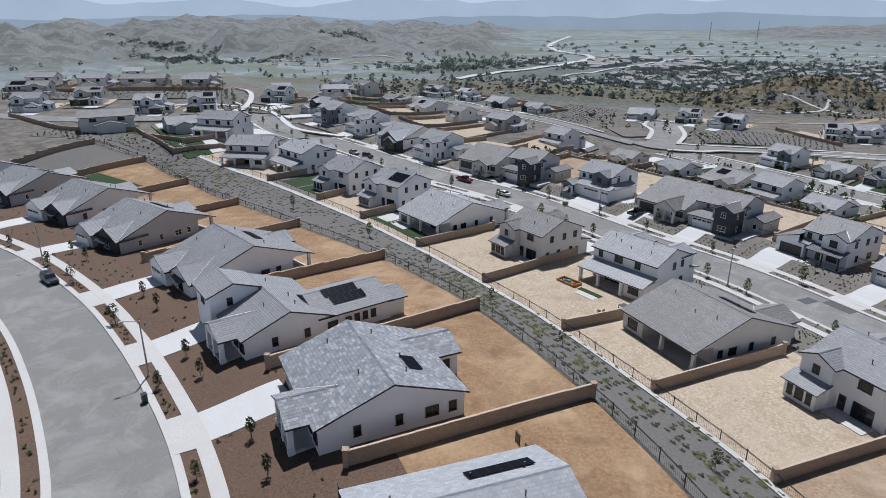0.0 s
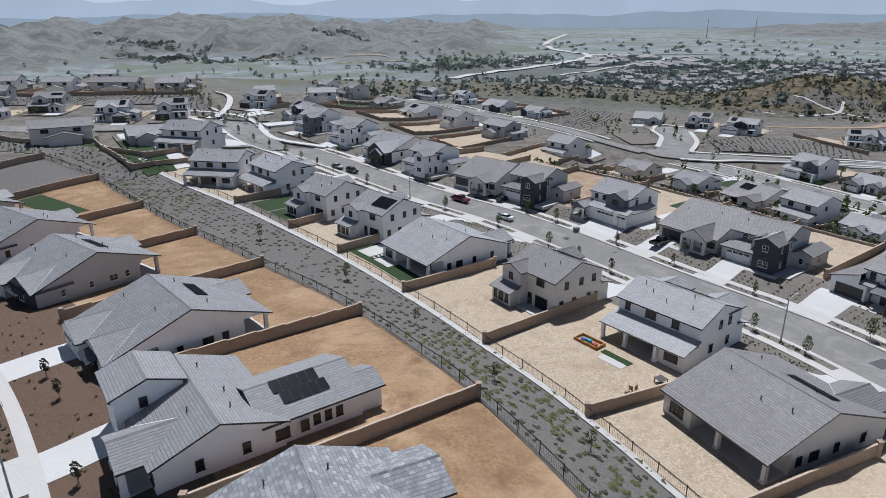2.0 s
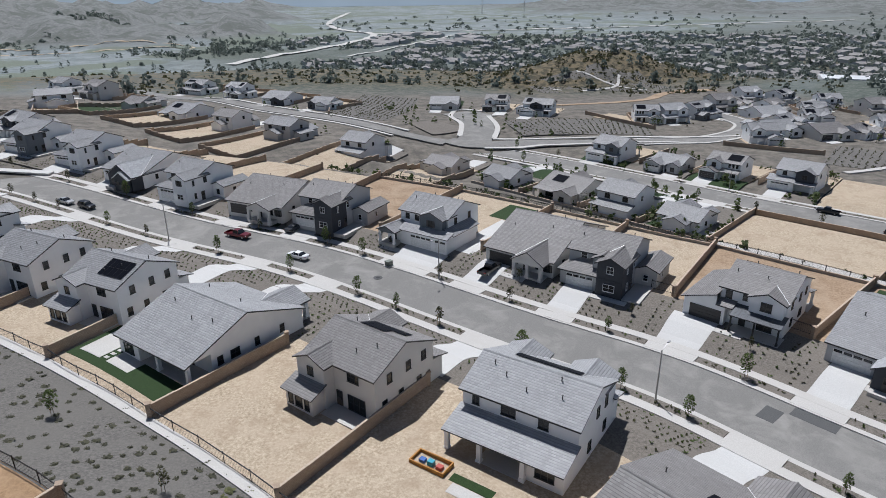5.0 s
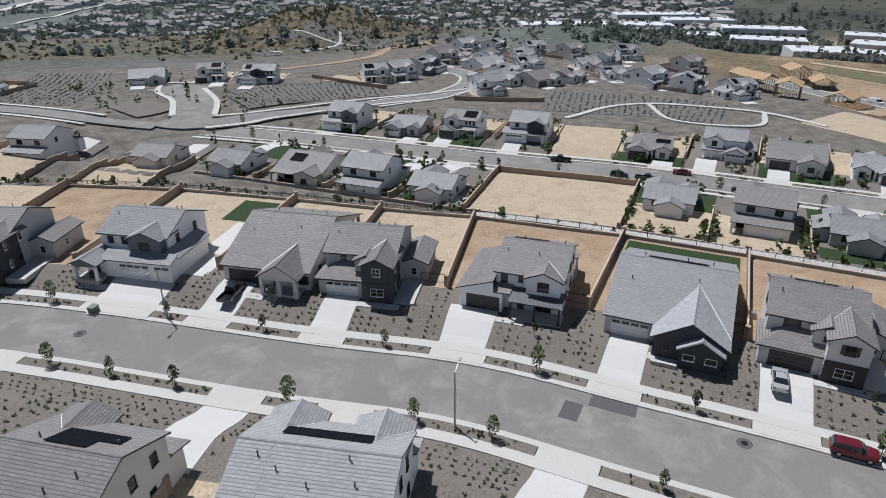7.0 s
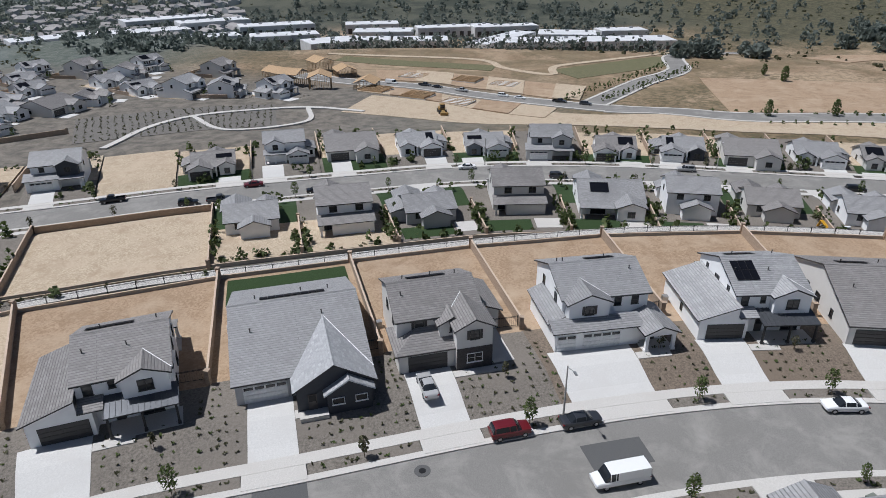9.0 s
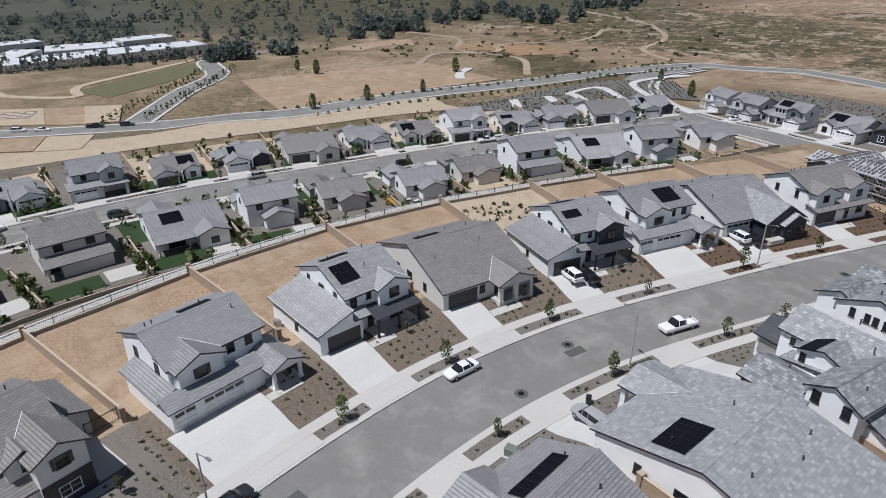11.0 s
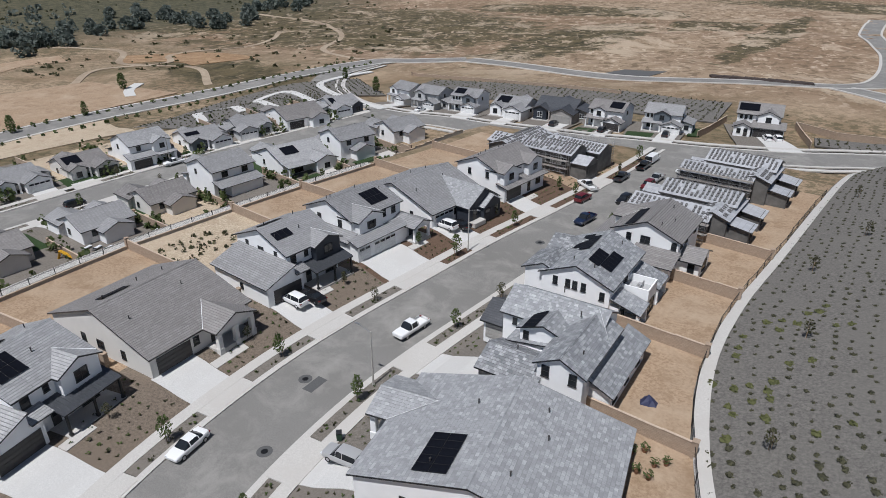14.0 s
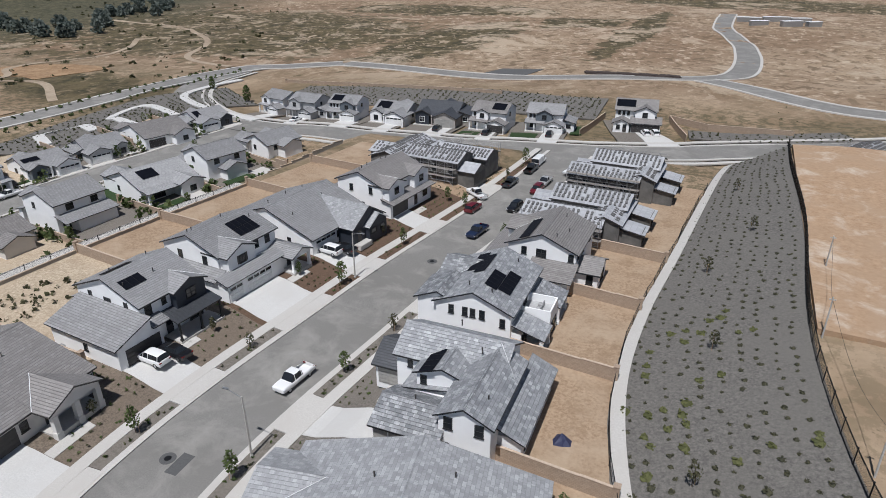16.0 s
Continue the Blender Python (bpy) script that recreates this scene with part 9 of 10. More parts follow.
wall_run([(-101, 219), (-85.6, 203), (-70, 214)], 1.5, BLOCK, "tan block wall round a back lawn", group="block walls round plots")
way("road_bulb", [(-80, 268), (-104, 255), (-132, 252), (-160, 250), (-200, 262)], 9, ASPHALT, "asphalt street between the northern houses", "road", 0.2)
way("road_tier", [(88, 296), (73, 308), (58, 330), (43, 350), (22, 382), (-8, 420), (-40, 455)], 9, ASPHALT, "asphalt street behind the first row of plots", "road", 0.24)
way("footpath", [(78, 314), (64, 333), (49, 354), (28, 386), (-2, 424)], 1.8, CONCRETE, "pale concrete pavement beside the street", "path", 0.34)
way("footpath", [(68, 302), (52, 326), (37, 346), (16, 378), (-14, 416)], 1.8, CONCRETE, "pale concrete pavement beside the street", "path", 0.34)
way("planted_bank", [(60, 342), (70, 358), (82, 380), (94, 405)], 30, SLOPE, "grey mulched bank planted in rows", "slope", 0.1)
way("planted_bank", [(-215, 312), (-180, 314), (-150, 312), (-108, 322)], 22, SLOPE, "grey mulched bank below a tan wall", "slope", 0.1)
way("planted_bank", [(-72, 300), (-84, 296), (-104, 300), (-118, 340)], 20, SLOPE, "grey mulched bank beside a path", "slope", 0.1)
way("planted_bank", [(84, 320), (92, 322), (100, 326)], 22, GRAVEL, "mulched garden beside the cul-de-sac", "slope", 0.16)
way("road_cluster", [(90, 300), (97, 292), (121, 285), (150, 276), (162, 272)], 9, ASPHALT, "asphalt street below the planted bank", "road", 0.2)
way("planted_hillside", [(194, 437), (217, 437), (239, 435), (262, 430), (279, 432)], 34, SLOPE, "grey mulched hillside planted in rows", "slope", 0.15)
way("footpath", [(204, 432), (217, 427), (232, 425), (248, 426), (259, 440)], 1.8, CONCRETE, "pale concrete path across the planted hillside", "path", 0.5)
way("footpath", [(232, 450), (248, 427), (264, 415)], 1.4, CONCRETE, "pale concrete drain down the planted hillside", "path", 0.5)
way("dirt_track", [(172, 362), (190, 372), (214, 372), (240, 380), (268, 400), (300, 396)], 7, DIRT, "bare dirt track behind the cluster", "dirt", 0.25)
way("footpath", [(217, -53), (231, -62), (231, -73), (215, -68)], 3.2, WHITE_CONCRETE, "pale looping concrete path on a planted bank", "path", 0.45)
way("footpath", [(207, -76), (224, -82), (234, -92), (230, -103), (208, -94)], 3, WHITE_CONCRETE, "pale looping concrete path on a planted bank", "path", 0.45)
way("footpath", [(177, -95), (196, -102), (218, -112), (230, -122), (232, -138), (230, -155)], 3, WHITE_CONCRETE, "pale looping concrete path on a planted bank", "path", 0.45)
way("footpath", [(282, -70), (292, -76), (300, -86)], 4, WHITE_CONCRETE, "pale concrete path up a bank", "path", 0.45)
way("road_cul_de_sac", [(107, 343), (116, 345), (125, 348)], 19, ASPHALT, "round end of an asphalt cul-de-sac", "road", 0.235)
quad_patch("graded_bench", (273, 14), (272, -84), (322, -76), (338, 12), DIRT, 0.3, "bare graded dirt beside the road", "dirt", 14)
way("dirt_track", [(322, -70), (345, -95), (335, -125), (362, -150), (350, -200), (385, -250)], 3.4, PALE_TRACK, "pale dirt track winding over scrubby land", "dirt", 0.25)
way("dirt_track", [(273, -100), (310, -122), (352, -112), (400, -140), (450, -120)], 3.4, PALE_TRACK, "pale dirt track winding over scrubby land", "dirt", 0.25)
way("dirt_track", [(256, -180), (300, -200), (330, -250), (400, -300), (470, -310)], 3.4, PALE_TRACK, "pale dirt track winding over scrubby land", "dirt", 0.25)
way("graded_bench", [(312, -142), (330, -146), (352, -140), (368, -122)], 34, ORANGE, "patch of bare orange dirt", "dirt", 0.2)
way("graded_bench", [(392, -60), (410, -85), (402, -110)], 26, DIRT, "patch of bare graded dirt", "dirt", 0.2)
way("river_bed", [(20, 960), (86, 1059), (162, 1150), (243, 1272), (322, 1460), (290, 1690), (330, 2070), (540, 2870)], 15, CONCRETE, "pale dry river bed winding across the valley", "river", 1.6)
way("freeway", [(331, 1480), (518, 1480), (696, 1460), (938, 1422), (1500, 1330)], 13, CONCRETE, "pale freeway crossing the valley", "road", 1.6)
way("valley_road", [(518, 1400), (440, 1318), (338, 1188), (253, 1080), (180, 1000)], 6, CONCRETE, "pale road across the valley floor", "road", 1.4)
way("field_track", [(-330, 1215), (-200, 1235), (-60, 1250), (-40, 1290), (-180, 1300), (-330, 1260)], 5, SAND, "pale track round dry fields", "dirt", 0.6)
way("graded_bench", [(268, 152), (262, 110), (256, 71), (252, 20), (250, -10), (243, -40)], 30, SAND, "broad bench of bare graded dirt", "dirt", 0.15)
quad_patch("graded_bench", (27.5, -99), (30.5, -6), (-75, 0), (-75, -112), SCRAPED, 0.25, "bare graded dirt pads for unbuilt houses", "dirt", 34)


way("planted_bank", [(50, -122.5), (36, -124), (22, -130), (8, -138)], 10, SLOPE, "grey mulched bank beside the cross street", "slope", 0.15)
quad_patch("fresh_patch", (141, -206), (122, -206), (118, -226), (136, -222), PATCH, 0.2, "dark fresh asphalt stub on graded dirt", "road")
ob = house("unfinished", "felt", pose(12, -97, height(12, -104) + 0.1, 0, 0, 150), False, "houses on the main street", two=False, seed=9)
for i, (x, y, w) in enumerate(((30, -470, 16), (12, -476, 18), (-4, -480, 14), (24, -448, 12), (4, -446, 14), (-10, -452, 10))):
    ob = thing("site_cabin", pose(x, y, height(x, y), 0, 0, 8 + 5 * i), "pale grey site cabin on graded dirt", "cabin", "site cabins")
    g = G()
    g.box(-w / 2, w / 2, -2, 2, -0.5, 3)
    part("body", g, STEEL, ob)
    g = G()
    g.box(-w / 2 - 0.2, w / 2 + 0.2, -2.2, 2.2, 3, 3.2)
    part("roof", g, FLASH, ob)
PIPE = plain("dark_pipe", (0.05, 0.035, 0.03), 0.7)
for i in range(9):
    x, y = 95.5 - 4.3 * i, -218.6 + 0.3 * i
    ob = thing("pipe_stack", pose(x, y, height(x, y), 0, 0, -4 + 5 * math.sin(i * 2.1)), "low heap of dark drain pipes on graded dirt", "pipes", "pipe stacks")
    for k, (yy, zz) in enumerate(((-1.3, 0.3), (-0.6, 0.3), (0.1, 0.3), (0.8, 0.3), (-0.95, 0.8), (0.45, 0.8))):
        g, e = G(), 0.5 * math.sin(i * 3.3 + k * 1.7)
        g.beam((-2.4 + e, yy, zz), (2.3 + e, yy + 0.3 * e, zz + 0.12 * abs(e)), 0.33, 0, None, 7)
        part("pipe", g, PIPE, ob)

# ---- warehouses ----
PANEL = plain("warehouse_panel", (0.60, 0.60, 0.595), 0.7, own=True, scale=0.2)
MEMBRANE = plain("white_roof_membrane", (0.60, 0.605, 0.61), 0.6, own=True, scale=0.1)
for i, (x, y, w, d, turn) in enumerate(((469, 55, 111, 24, -78.6), (508, 66, 40, 26, -92), (522, 28, 34, 18, -75), (480, 110, 70, 17, -25), (462, 162, 36, 22, -80), (470, 196, 24, 20, -80), (520, 200, 44, 24, -80), (461, 220, 40, 26, -55), (500, 270, 49, 22, -64),
                                        (495, 325, 41, 22, -53), (568, 221, 43, 22, -74), (545, 150, 60, 18, -70), (545, 112, 50, 16, -70), (560, 300, 60, 24, -60), (540, 400, 60, 28, -50), (590, 370, 60, 26, -50), (520, 470, 70, 28, -40), (620, 430, 80, 28, -45))):
    z = height(x, y)
    ob = thing("warehouse", pose(x, y, z, 0, 0, turn), "long white flat-roofed warehouse on the valley floor", "warehouse", "warehouses")
    g = G()
    g.box(-w / 2, w / 2, -d / 2, d / 2, -4, 7)
    part("wall", g, PANEL, ob)
    g = G()
    g.box(-w / 2 + 0.5, w / 2 - 0.5, -d / 2 + 0.5, d / 2 - 0.5, 6.6, 7.2)
    part("roof", g, MEMBRANE, ob)
    for k in range(max(2, int(w / 12))):
        g = G()
        x0 = -w / 2 + (k + 0.5) * w / max(2, int(w / 12))
        g.box(x0 - 1.2, x0 + 1.2, d * 0.12, d * 0.12 + 2, 7.2, 8.2)
        part("rooftop_unit", g, STEEL, ob)
    for sy in (-1, 1):
        g = G()
        for k in range(int(w / 6)):
            x0 = -w / 2 + 2 + k * 6
            g.box(x0, x0 + 3, sy * d / 2 - 0.1, sy * d / 2 + 0.1, 0, 4)
        tagged(part("loading_doors", g, TRIM["dark"], ob), kind="stuff")

# ---- frames of houses going up in the east ----
for i, (x, y) in enumerate(((302, 157), (297, 176), (334, 176), (340, 190), (322, 205), (306, 192))):
    ob = thing("timber_house", pose(x, y, height(x, y) + 0.1, 0, 0, 15 * i), "raw timber house frame with bare roof sheathing", "house frame", "house frames")
    g = G()
    for xx in np.arange(-5.5, 5.6, 1.1):
        for yy in (-4.5, 4.5):
            g.box(xx - 0.07, xx + 0.07, yy - 0.07, yy + 0.07, -0.5, 3.2 + 2.4 * (i % 2))
    for yy in np.arange(-4.5, 4.6, 1.5):
        for xx in (-5.5, 5.5):
            g.box(xx - 0.07, xx + 0.07, yy - 0.07, yy + 0.07, -0.5, 3.2 + 2.4 * (i % 2))
    part("studs", g, WOOD, ob)
    h = House(pose(0, 0, 0), dict(S["white"], trim="dark"))
    bpy.data.objects.remove(h.ob)
    h.ob = ob
    h.roof(-5.6, 5.6, -4.6, 4.6, 3.2 + 2.4 * (i % 2), "x", 0.4, mat=WOOD)

for i, (x, y) in enumerate(((333, 142), (326, 116), (321, 99), (286, 132), (281, 115), (294, 151))):
    ob = thing("house_slab", pose(x, y, height(x, y) + 0.45, 0, 0, 72), "concrete house slab with timber bottom plates and lumber", "slab", "house slabs")
    g = G()
    g.box(-6, 6, -5, 5, -0.5, 0.25)
    part("slab", g, CONCRETE, ob)
    for k in range(5):
        g = G()
        g.box(-5.8, 5.8, -4.9 + 2.4 * k, -4.7 + 2.4 * k, 0.25, 0.45 + 0.5 * (i % 2))
        part("timber_plate", g, WOOD, ob)
    for k in range(4):
        g = G()
        g.box(-5.6 + 3.6 * k, -5.4 + 3.6 * k, -4.6, 4.6, 0.26, 0.42 + 0.4 * (i % 2))
        part("timber_plate", g, WOOD, ob)

for i, (x, y, kind, paint) in enumerate(((318, 164, "pickup", "white"), (313, 150, "van", "white"), (308, 134, "pickup", "charcoal"), (305, 128, "sedan", "black"), (301, 117, "pickup", "silver"), (295, 99, "suv", "white"), (292, 92, "sedan", "white"), (287, 76, "pickup", "black"), (284, 66, "suv", "charcoal"))):
    car(kind, paint, x + 2.5, y - 1, 250, "%s %s parked on a construction street" % (paint, {"suv": "crossover"}.get(kind, kind)))

digger = thing("loader", pose(260, 118, height(260, 118) + 0.2, 0, 0, 200), "dusty yellow wheel loader on bare dirt", "loader")
LOADER = plain("dusty_yellow_paint", (0.30, 0.19, 0.06), 0.6, vary=0.3)
for n, b, m_ in (("body", (-2.6, 0.6, -1.1, 1.1, 0.9, 2.1), LOADER), ("cab", (-0.6, 1.0, -0.8, 0.8, 2.1, 3.3), GLASS), ("cab_roof", (-0.7, 1.1, -0.9, 0.9, 3.3, 3.42), LOADER), ("arm", (0.6, 3.2, -0.5, 0.5, 0.9, 1.3), LOADER), ("bucket", (3.2, 4.2, -1.4, 1.4, 0.1, 1.1), LOADER)):
    g = G()
    g.box(*b)
    part(n, g, m_, digger)
for sx in (-1.7, 1.2):
    for sy in (-1.15, 1.15):
        g = G()
        g.beam((sx, sy - 0.3, 0.7), (sx, sy + 0.3, 0.7), 0.8, 0, None, 12)
        part("wheel", g, RUBBER, digger)

PINE = (trunk_mesh(7.5, 0.16, 5, 77), crown_mesh(88, 1.5, 0.8, 8.5, 420, 0.5, LEAF))
for i, (x, y) in enumerate(((269, -44), (268, -19), (296, -76), (228, -135), (202, -123), (329, -21), (344, -17), (268, 3))):
    ob = thing("tree", pose(x, y, height(x, y), 0, 0, 47 * i) @ Matrix.Scale(0.6 + 0.1 * (i % 3), 4), "dark bushy evergreen beside a path", "tree", "evergreens")
    part("trunk", PINE[0], None, ob)
    part("crown", PINE[1], None, ob)

# ---- distant trees, roofs and hedges ----
q = random.Random(21)
clumps, roofs, bushes, gardens = G(), G(), G(), G()


def clump(g, x, y, z, r, h, n, leaf=1.0):
    for _ in range(n):
        a, b = q.uniform(0, 6.283), q.random()
        rr = r * math.sqrt(q.random()) * (0.5 + math.sin(math.pi * min(1, b + 0.15)) * 0.6)
        c = Vector((x + rr * math.cos(a), y + rr * math.sin(a), z + h * b))
        m = Vector((q.gauss(0, 1), q.gauss(0, 1), q.gauss(0, 1) + 0.5)).normalized()
        e = m.orthogonal().normalized() * r * leaf * q.uniform(0.35, 0.65)
        f = m.cross(e)
        g.face([c - e, c - f, c + e, c + f], 0, [(0, 0)] * 4)


pts, kinds = [(x, y) for x, y, _ in GREENS], [k for _, _, k in GREENS]
for k in range(46):
    pts.append((q.uniform(126, 134.5), q.uniform(9, 22)))
    kinds.append("low")
for line, u, s in YARD_BUSHES:
    x, y = line.xy(u, s)
    pts.append((float(x), float(y)))
    kinds.append(q.choice(("low", "hedge", "hedge", "small")))


for _ in range(130):
    x, y = MAIN.xy(E_BOUNDS[4] + (E_BOUNDS[10] - E_BOUNDS[4]) * q.random(), E_BACK + q.uniform(1.4, 7.5))
    pts.append((float(x), float(y)))
    kinds.append(q.choice(("low", "low", "low", "hedge")))


def scatter(n, az0, az1, r0, r1, kind):
    for _ in range(n):
        a, r = radians(q.uniform(az0, az1)), r0 + (r1 - r0) * q.random() ** 1.4
        pts.append((80 + r * math.sin(a), 120 + r * math.cos(a)))
        kinds.append(kind)


scatter(1500, -5, 62, 520, 1300, "tree")
scatter(1300, 0, 64, 540, 1250, "grove")
scatter(160, -50, -2, 600, 1250, "tree")
scatter(150, 52, 72, 340, 480, "tree")
scatter(150, -22, 50, 340, 540, "tree")
scatter(1300, -25, 50, 335, 600, "bush")
scatter(950, 2, 66, 520, 1250, "roof")
scatter(300, 6, 62, 1100, 2300, "grove")
# sheds and yards beside the river, and small woods at the foot of the hills
for _ in range(70):
    a, b = q.random(), q.random()
    pts.append((250 + 210 * a + 40 * b, 1110 + 270 * b))
    kinds.append("block")
for x, y, r, n in ((-480, 1230, 45, 60), (-600, 1480, 50, 70), (-540, 1330, 40, 40), (-200, 1640, 60, 60), (-120, 1800, 70, 60), (-330, 1300, 60, 30), (-20, 1150, 60, 60), (60, 1300, 60, 40)):
    for _ in range(n):
        pts.append((x + q.gauss(0, r), y + q.gauss(0, r * 0.5)))
        kinds.append("grove")
scatter(420, 62, 100, 400, 660, "tree")
for k in range(56):
    t_ = k / 55
    pts.append((426 + 6 * math.sin(t_ * 9) + q.uniform(-4, 4), 215 - 220 * t_))
    kinds.append("tree")
for k in range(44):
    t_ = k / 43
    pts.append((292 + 70 * t_, 66 - 50 * t_ + (7 if k % 2 else -8)))
    kinds.append("small")
scatter(800, 58, 140, 590, 1250, "bush")
scatter(60, 60, 130, 620, 1100, "tree")
scatter(260, 95, 125, 420, 900, "tree")
scatter(380, 95, 150, 330, 700, "bush")
for _ in range(520):
    pts.append((q.gauss(262, 58), q.gauss(474, 26)))
    kinds.append("bush")
for i in range(46):
    t_ = i / 45
    for line_x, line_y in ((275 - 20 * t_, 20 - 190 * t_), (258 - 16 * t_, 5 - 175 * t_)):
        pts.append((line_x + q.uniform(-1, 1), line_y))
        kinds.append("hedge")
for _ in range(20):
    pts.append((q.uniform(138, 208), q.uniform(290, 322)))
    kinds.append("low")
for _ in range(20):
    a = q.random()
    pts.append((190 - 170 * a, -135 - 25 * a + q.uniform(-12, 12)))
    kinds.append("low")
for _ in range(46):
    x, y = q.uniform(80, 132), q.uniform(278, 372)
    if x > 118 or y > 318:
        pts.append((x, y))
        kinds.append("small")
for _ in range(20):
    a = q.random()
    pts.append((-215 + 107 * a, 312 + 4 * a + q.uniform(-9, 9)))
    kinds.append("low")
for _ in range(20):
    a = q.random()
    pts.append((-140 + 58 * a, 226 - 23 * a + q.uniform(-6, 6)))
    kinds.append("low")
for _ in range(20):
    a = q.random()
    pts.append((60 + 34 * a + q.uniform(-12, 12), 342 + 63 * a))
    kinds.append("low")
for x, y in ((468, -128), (449, -136), (479, -189), (470, -267), (487, -330), (517, -249), (512, -388), (396, -10), (429, -236)):
    for _ in range(7):
        pts.append((x + q.gauss(0, 14), y + q.gauss(0, 14)))
        kinds.append("oak")
bare_ways = [Line([(x, y, 0) for x, y in w]) for w in (((20, 960), (86, 1059), (162, 1150), (243, 1272), (322, 1460)), ((518, 1400), (440, 1318), (338, 1188), (253, 1080), (180, 1000)))]
px_, py_ = np.array([p[0] for p in pts]), np.array([p[1] for p in pts])
wet = np.minimum(*[np.hypot(px_[:, None] - w.p[None, :, 0], py_[:, None] - w.p[None, :, 1]).min(axis=1) for w in bare_ways])
fore = np.array([x < 240 and 820 < y < 1100 for x, y in zip(px_, py_)])
keep = (wet > 30) & ~(fore & (wet < 75))
px_, py_, kinds = px_[keep], py_[keep], [k for k, ok in zip(kinds, keep) if ok]
pz_ = land(px_, py_)
for x, y, z, k in zip(px_, py_, pz_, kinds):
    if k == "tree":
        clump(clumps, x, y, z - 0.5, q.uniform(1.8, 4.0), q.uniform(4, 9), 30, 0.68)
    elif k == "bush":
        clump(bushes, x, y, z - 0.3, q.uniform(0.7, 2.0), q.uniform(0.8, 1.8), 8)
    elif k == "small":
        clump(gardens, x, y, z + 0.6, q.uniform(0.6, 1.1), q.uniform(1.8, 3.2), 16)
    elif k == "hedge":
        clump(gardens, x, y, z, q.uniform(0.5, 1.0), q.uniform(0.8, 1.7), 14)
    elif k == "oak":
        clump(clumps, x, y, z + 0.5, q.uniform(3.5, 6), q.uniform(6, 9), 170, 0.45)
    elif k == "grove":
        clump(clumps, x, y, z - 0.5, q.uniform(4, 9), q.uniform(4, 8), 26, 0.5)
    elif k == "low":
        clump(bushes, x, y, z, q.uniform(0.35, 0.6), 0.5, 6)
    else:
        w, d, h, t_ = q.uniform(5, 9), q.uniform(4, 6), q.uniform(2.6, 4), q.uniform(0, 3.1)
        if k == "block":
            w, d, h = w * q.uniform(1.2, 3), d * q.uniform(1, 3), h + 2
        c_, s_ = math.cos(t_), math.sin(t_)
        R_ = lambda a, b, zz: (x + a * c_ - b * s_, y + a * s_ + b * c_, z + zz)
        for e in ([(-w, -d, -2), (w, -d, -2), (w, -d, h), (-w, -d, h)], [(w, d, -2), (-w, d, -2), (-w, d, h), (w, d, h)], [(w, -d, -2), (w, d, -2), (w, d, h), (w, 0, h + 2), (w, -d, h)], [(-w, d, -2), (-w, -d, -2), (-w, -d, h), (-w, 0, h + 2), (-w, d, h)]):
            roofs.face([R_(*p) for p in e], 0)
        for e in ([(-w, -d - 0.4, h), (w, -d - 0.4, h), (w, 0, h + 2.1), (-w, 0, h + 2.1)], [(w, d + 0.4, h), (-w, d + 0.4, h), (-w, 0, h + 2.1), (w, 0, h + 2.1)]):
            roofs.face([R_(*p) for p in e], 1)
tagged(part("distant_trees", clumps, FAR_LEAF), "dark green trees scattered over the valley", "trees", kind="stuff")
tagged(part("garden_bushes", gardens, GARDEN_LEAF), "green garden bushes and small trees round the houses", "bushes", kind="stuff")
tagged(part("distant_brush", bushes, DULL), "dull green brush on slopes and banks", "brush", kind="stuff")
tagged(part("distant_homes", roofs, [plain("distant_wall", (0.46, 0.47, 0.47), 0.9), plain("distant_roof", (0.27, 0.255, 0.245), 0.9, vary=0.3, scale=0.02)]), "distant tile-roofed homes among trees", "houses", kind="stuff")

for x, y, h in ((955, 2430, 62), (1098, 2370, 66)):
    stack = thing("chimney_stack", pose(x, y, height(x, y) - 2), "slim grey industrial chimney far across the valley", "chimney", "far chimneys")
    g = G()
    g.beam((0, 0, 0), (0, 0, h), 1.5, 0, 0.9, 10)
    part("shaft", g, WHITE_CONCRETE, stack)

# ---- far mountains behind the valley, as glowing rings ----
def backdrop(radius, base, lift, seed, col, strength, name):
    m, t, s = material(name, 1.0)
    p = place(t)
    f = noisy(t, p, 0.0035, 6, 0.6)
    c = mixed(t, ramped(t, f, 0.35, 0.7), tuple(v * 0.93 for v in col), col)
    # each ring glows by itself, in a colour that already holds haze
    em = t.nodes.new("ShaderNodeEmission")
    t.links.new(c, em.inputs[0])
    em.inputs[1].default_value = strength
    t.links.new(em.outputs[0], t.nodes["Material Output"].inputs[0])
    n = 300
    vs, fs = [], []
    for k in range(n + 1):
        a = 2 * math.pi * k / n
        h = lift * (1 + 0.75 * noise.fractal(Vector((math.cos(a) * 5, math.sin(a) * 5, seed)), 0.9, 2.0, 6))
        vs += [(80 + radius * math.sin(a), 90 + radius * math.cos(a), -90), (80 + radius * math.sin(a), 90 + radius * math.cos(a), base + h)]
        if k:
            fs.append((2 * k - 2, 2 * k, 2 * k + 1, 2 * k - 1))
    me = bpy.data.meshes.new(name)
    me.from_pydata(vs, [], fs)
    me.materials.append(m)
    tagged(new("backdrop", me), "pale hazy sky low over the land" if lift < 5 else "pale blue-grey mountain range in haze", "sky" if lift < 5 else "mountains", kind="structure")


backdrop(4700, 700, 1, 3.3, (0.56, 0.64, 0.71), 1.0, "hazy_sky")
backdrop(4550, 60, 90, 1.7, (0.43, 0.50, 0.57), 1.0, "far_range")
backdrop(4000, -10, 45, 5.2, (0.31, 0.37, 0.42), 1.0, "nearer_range")


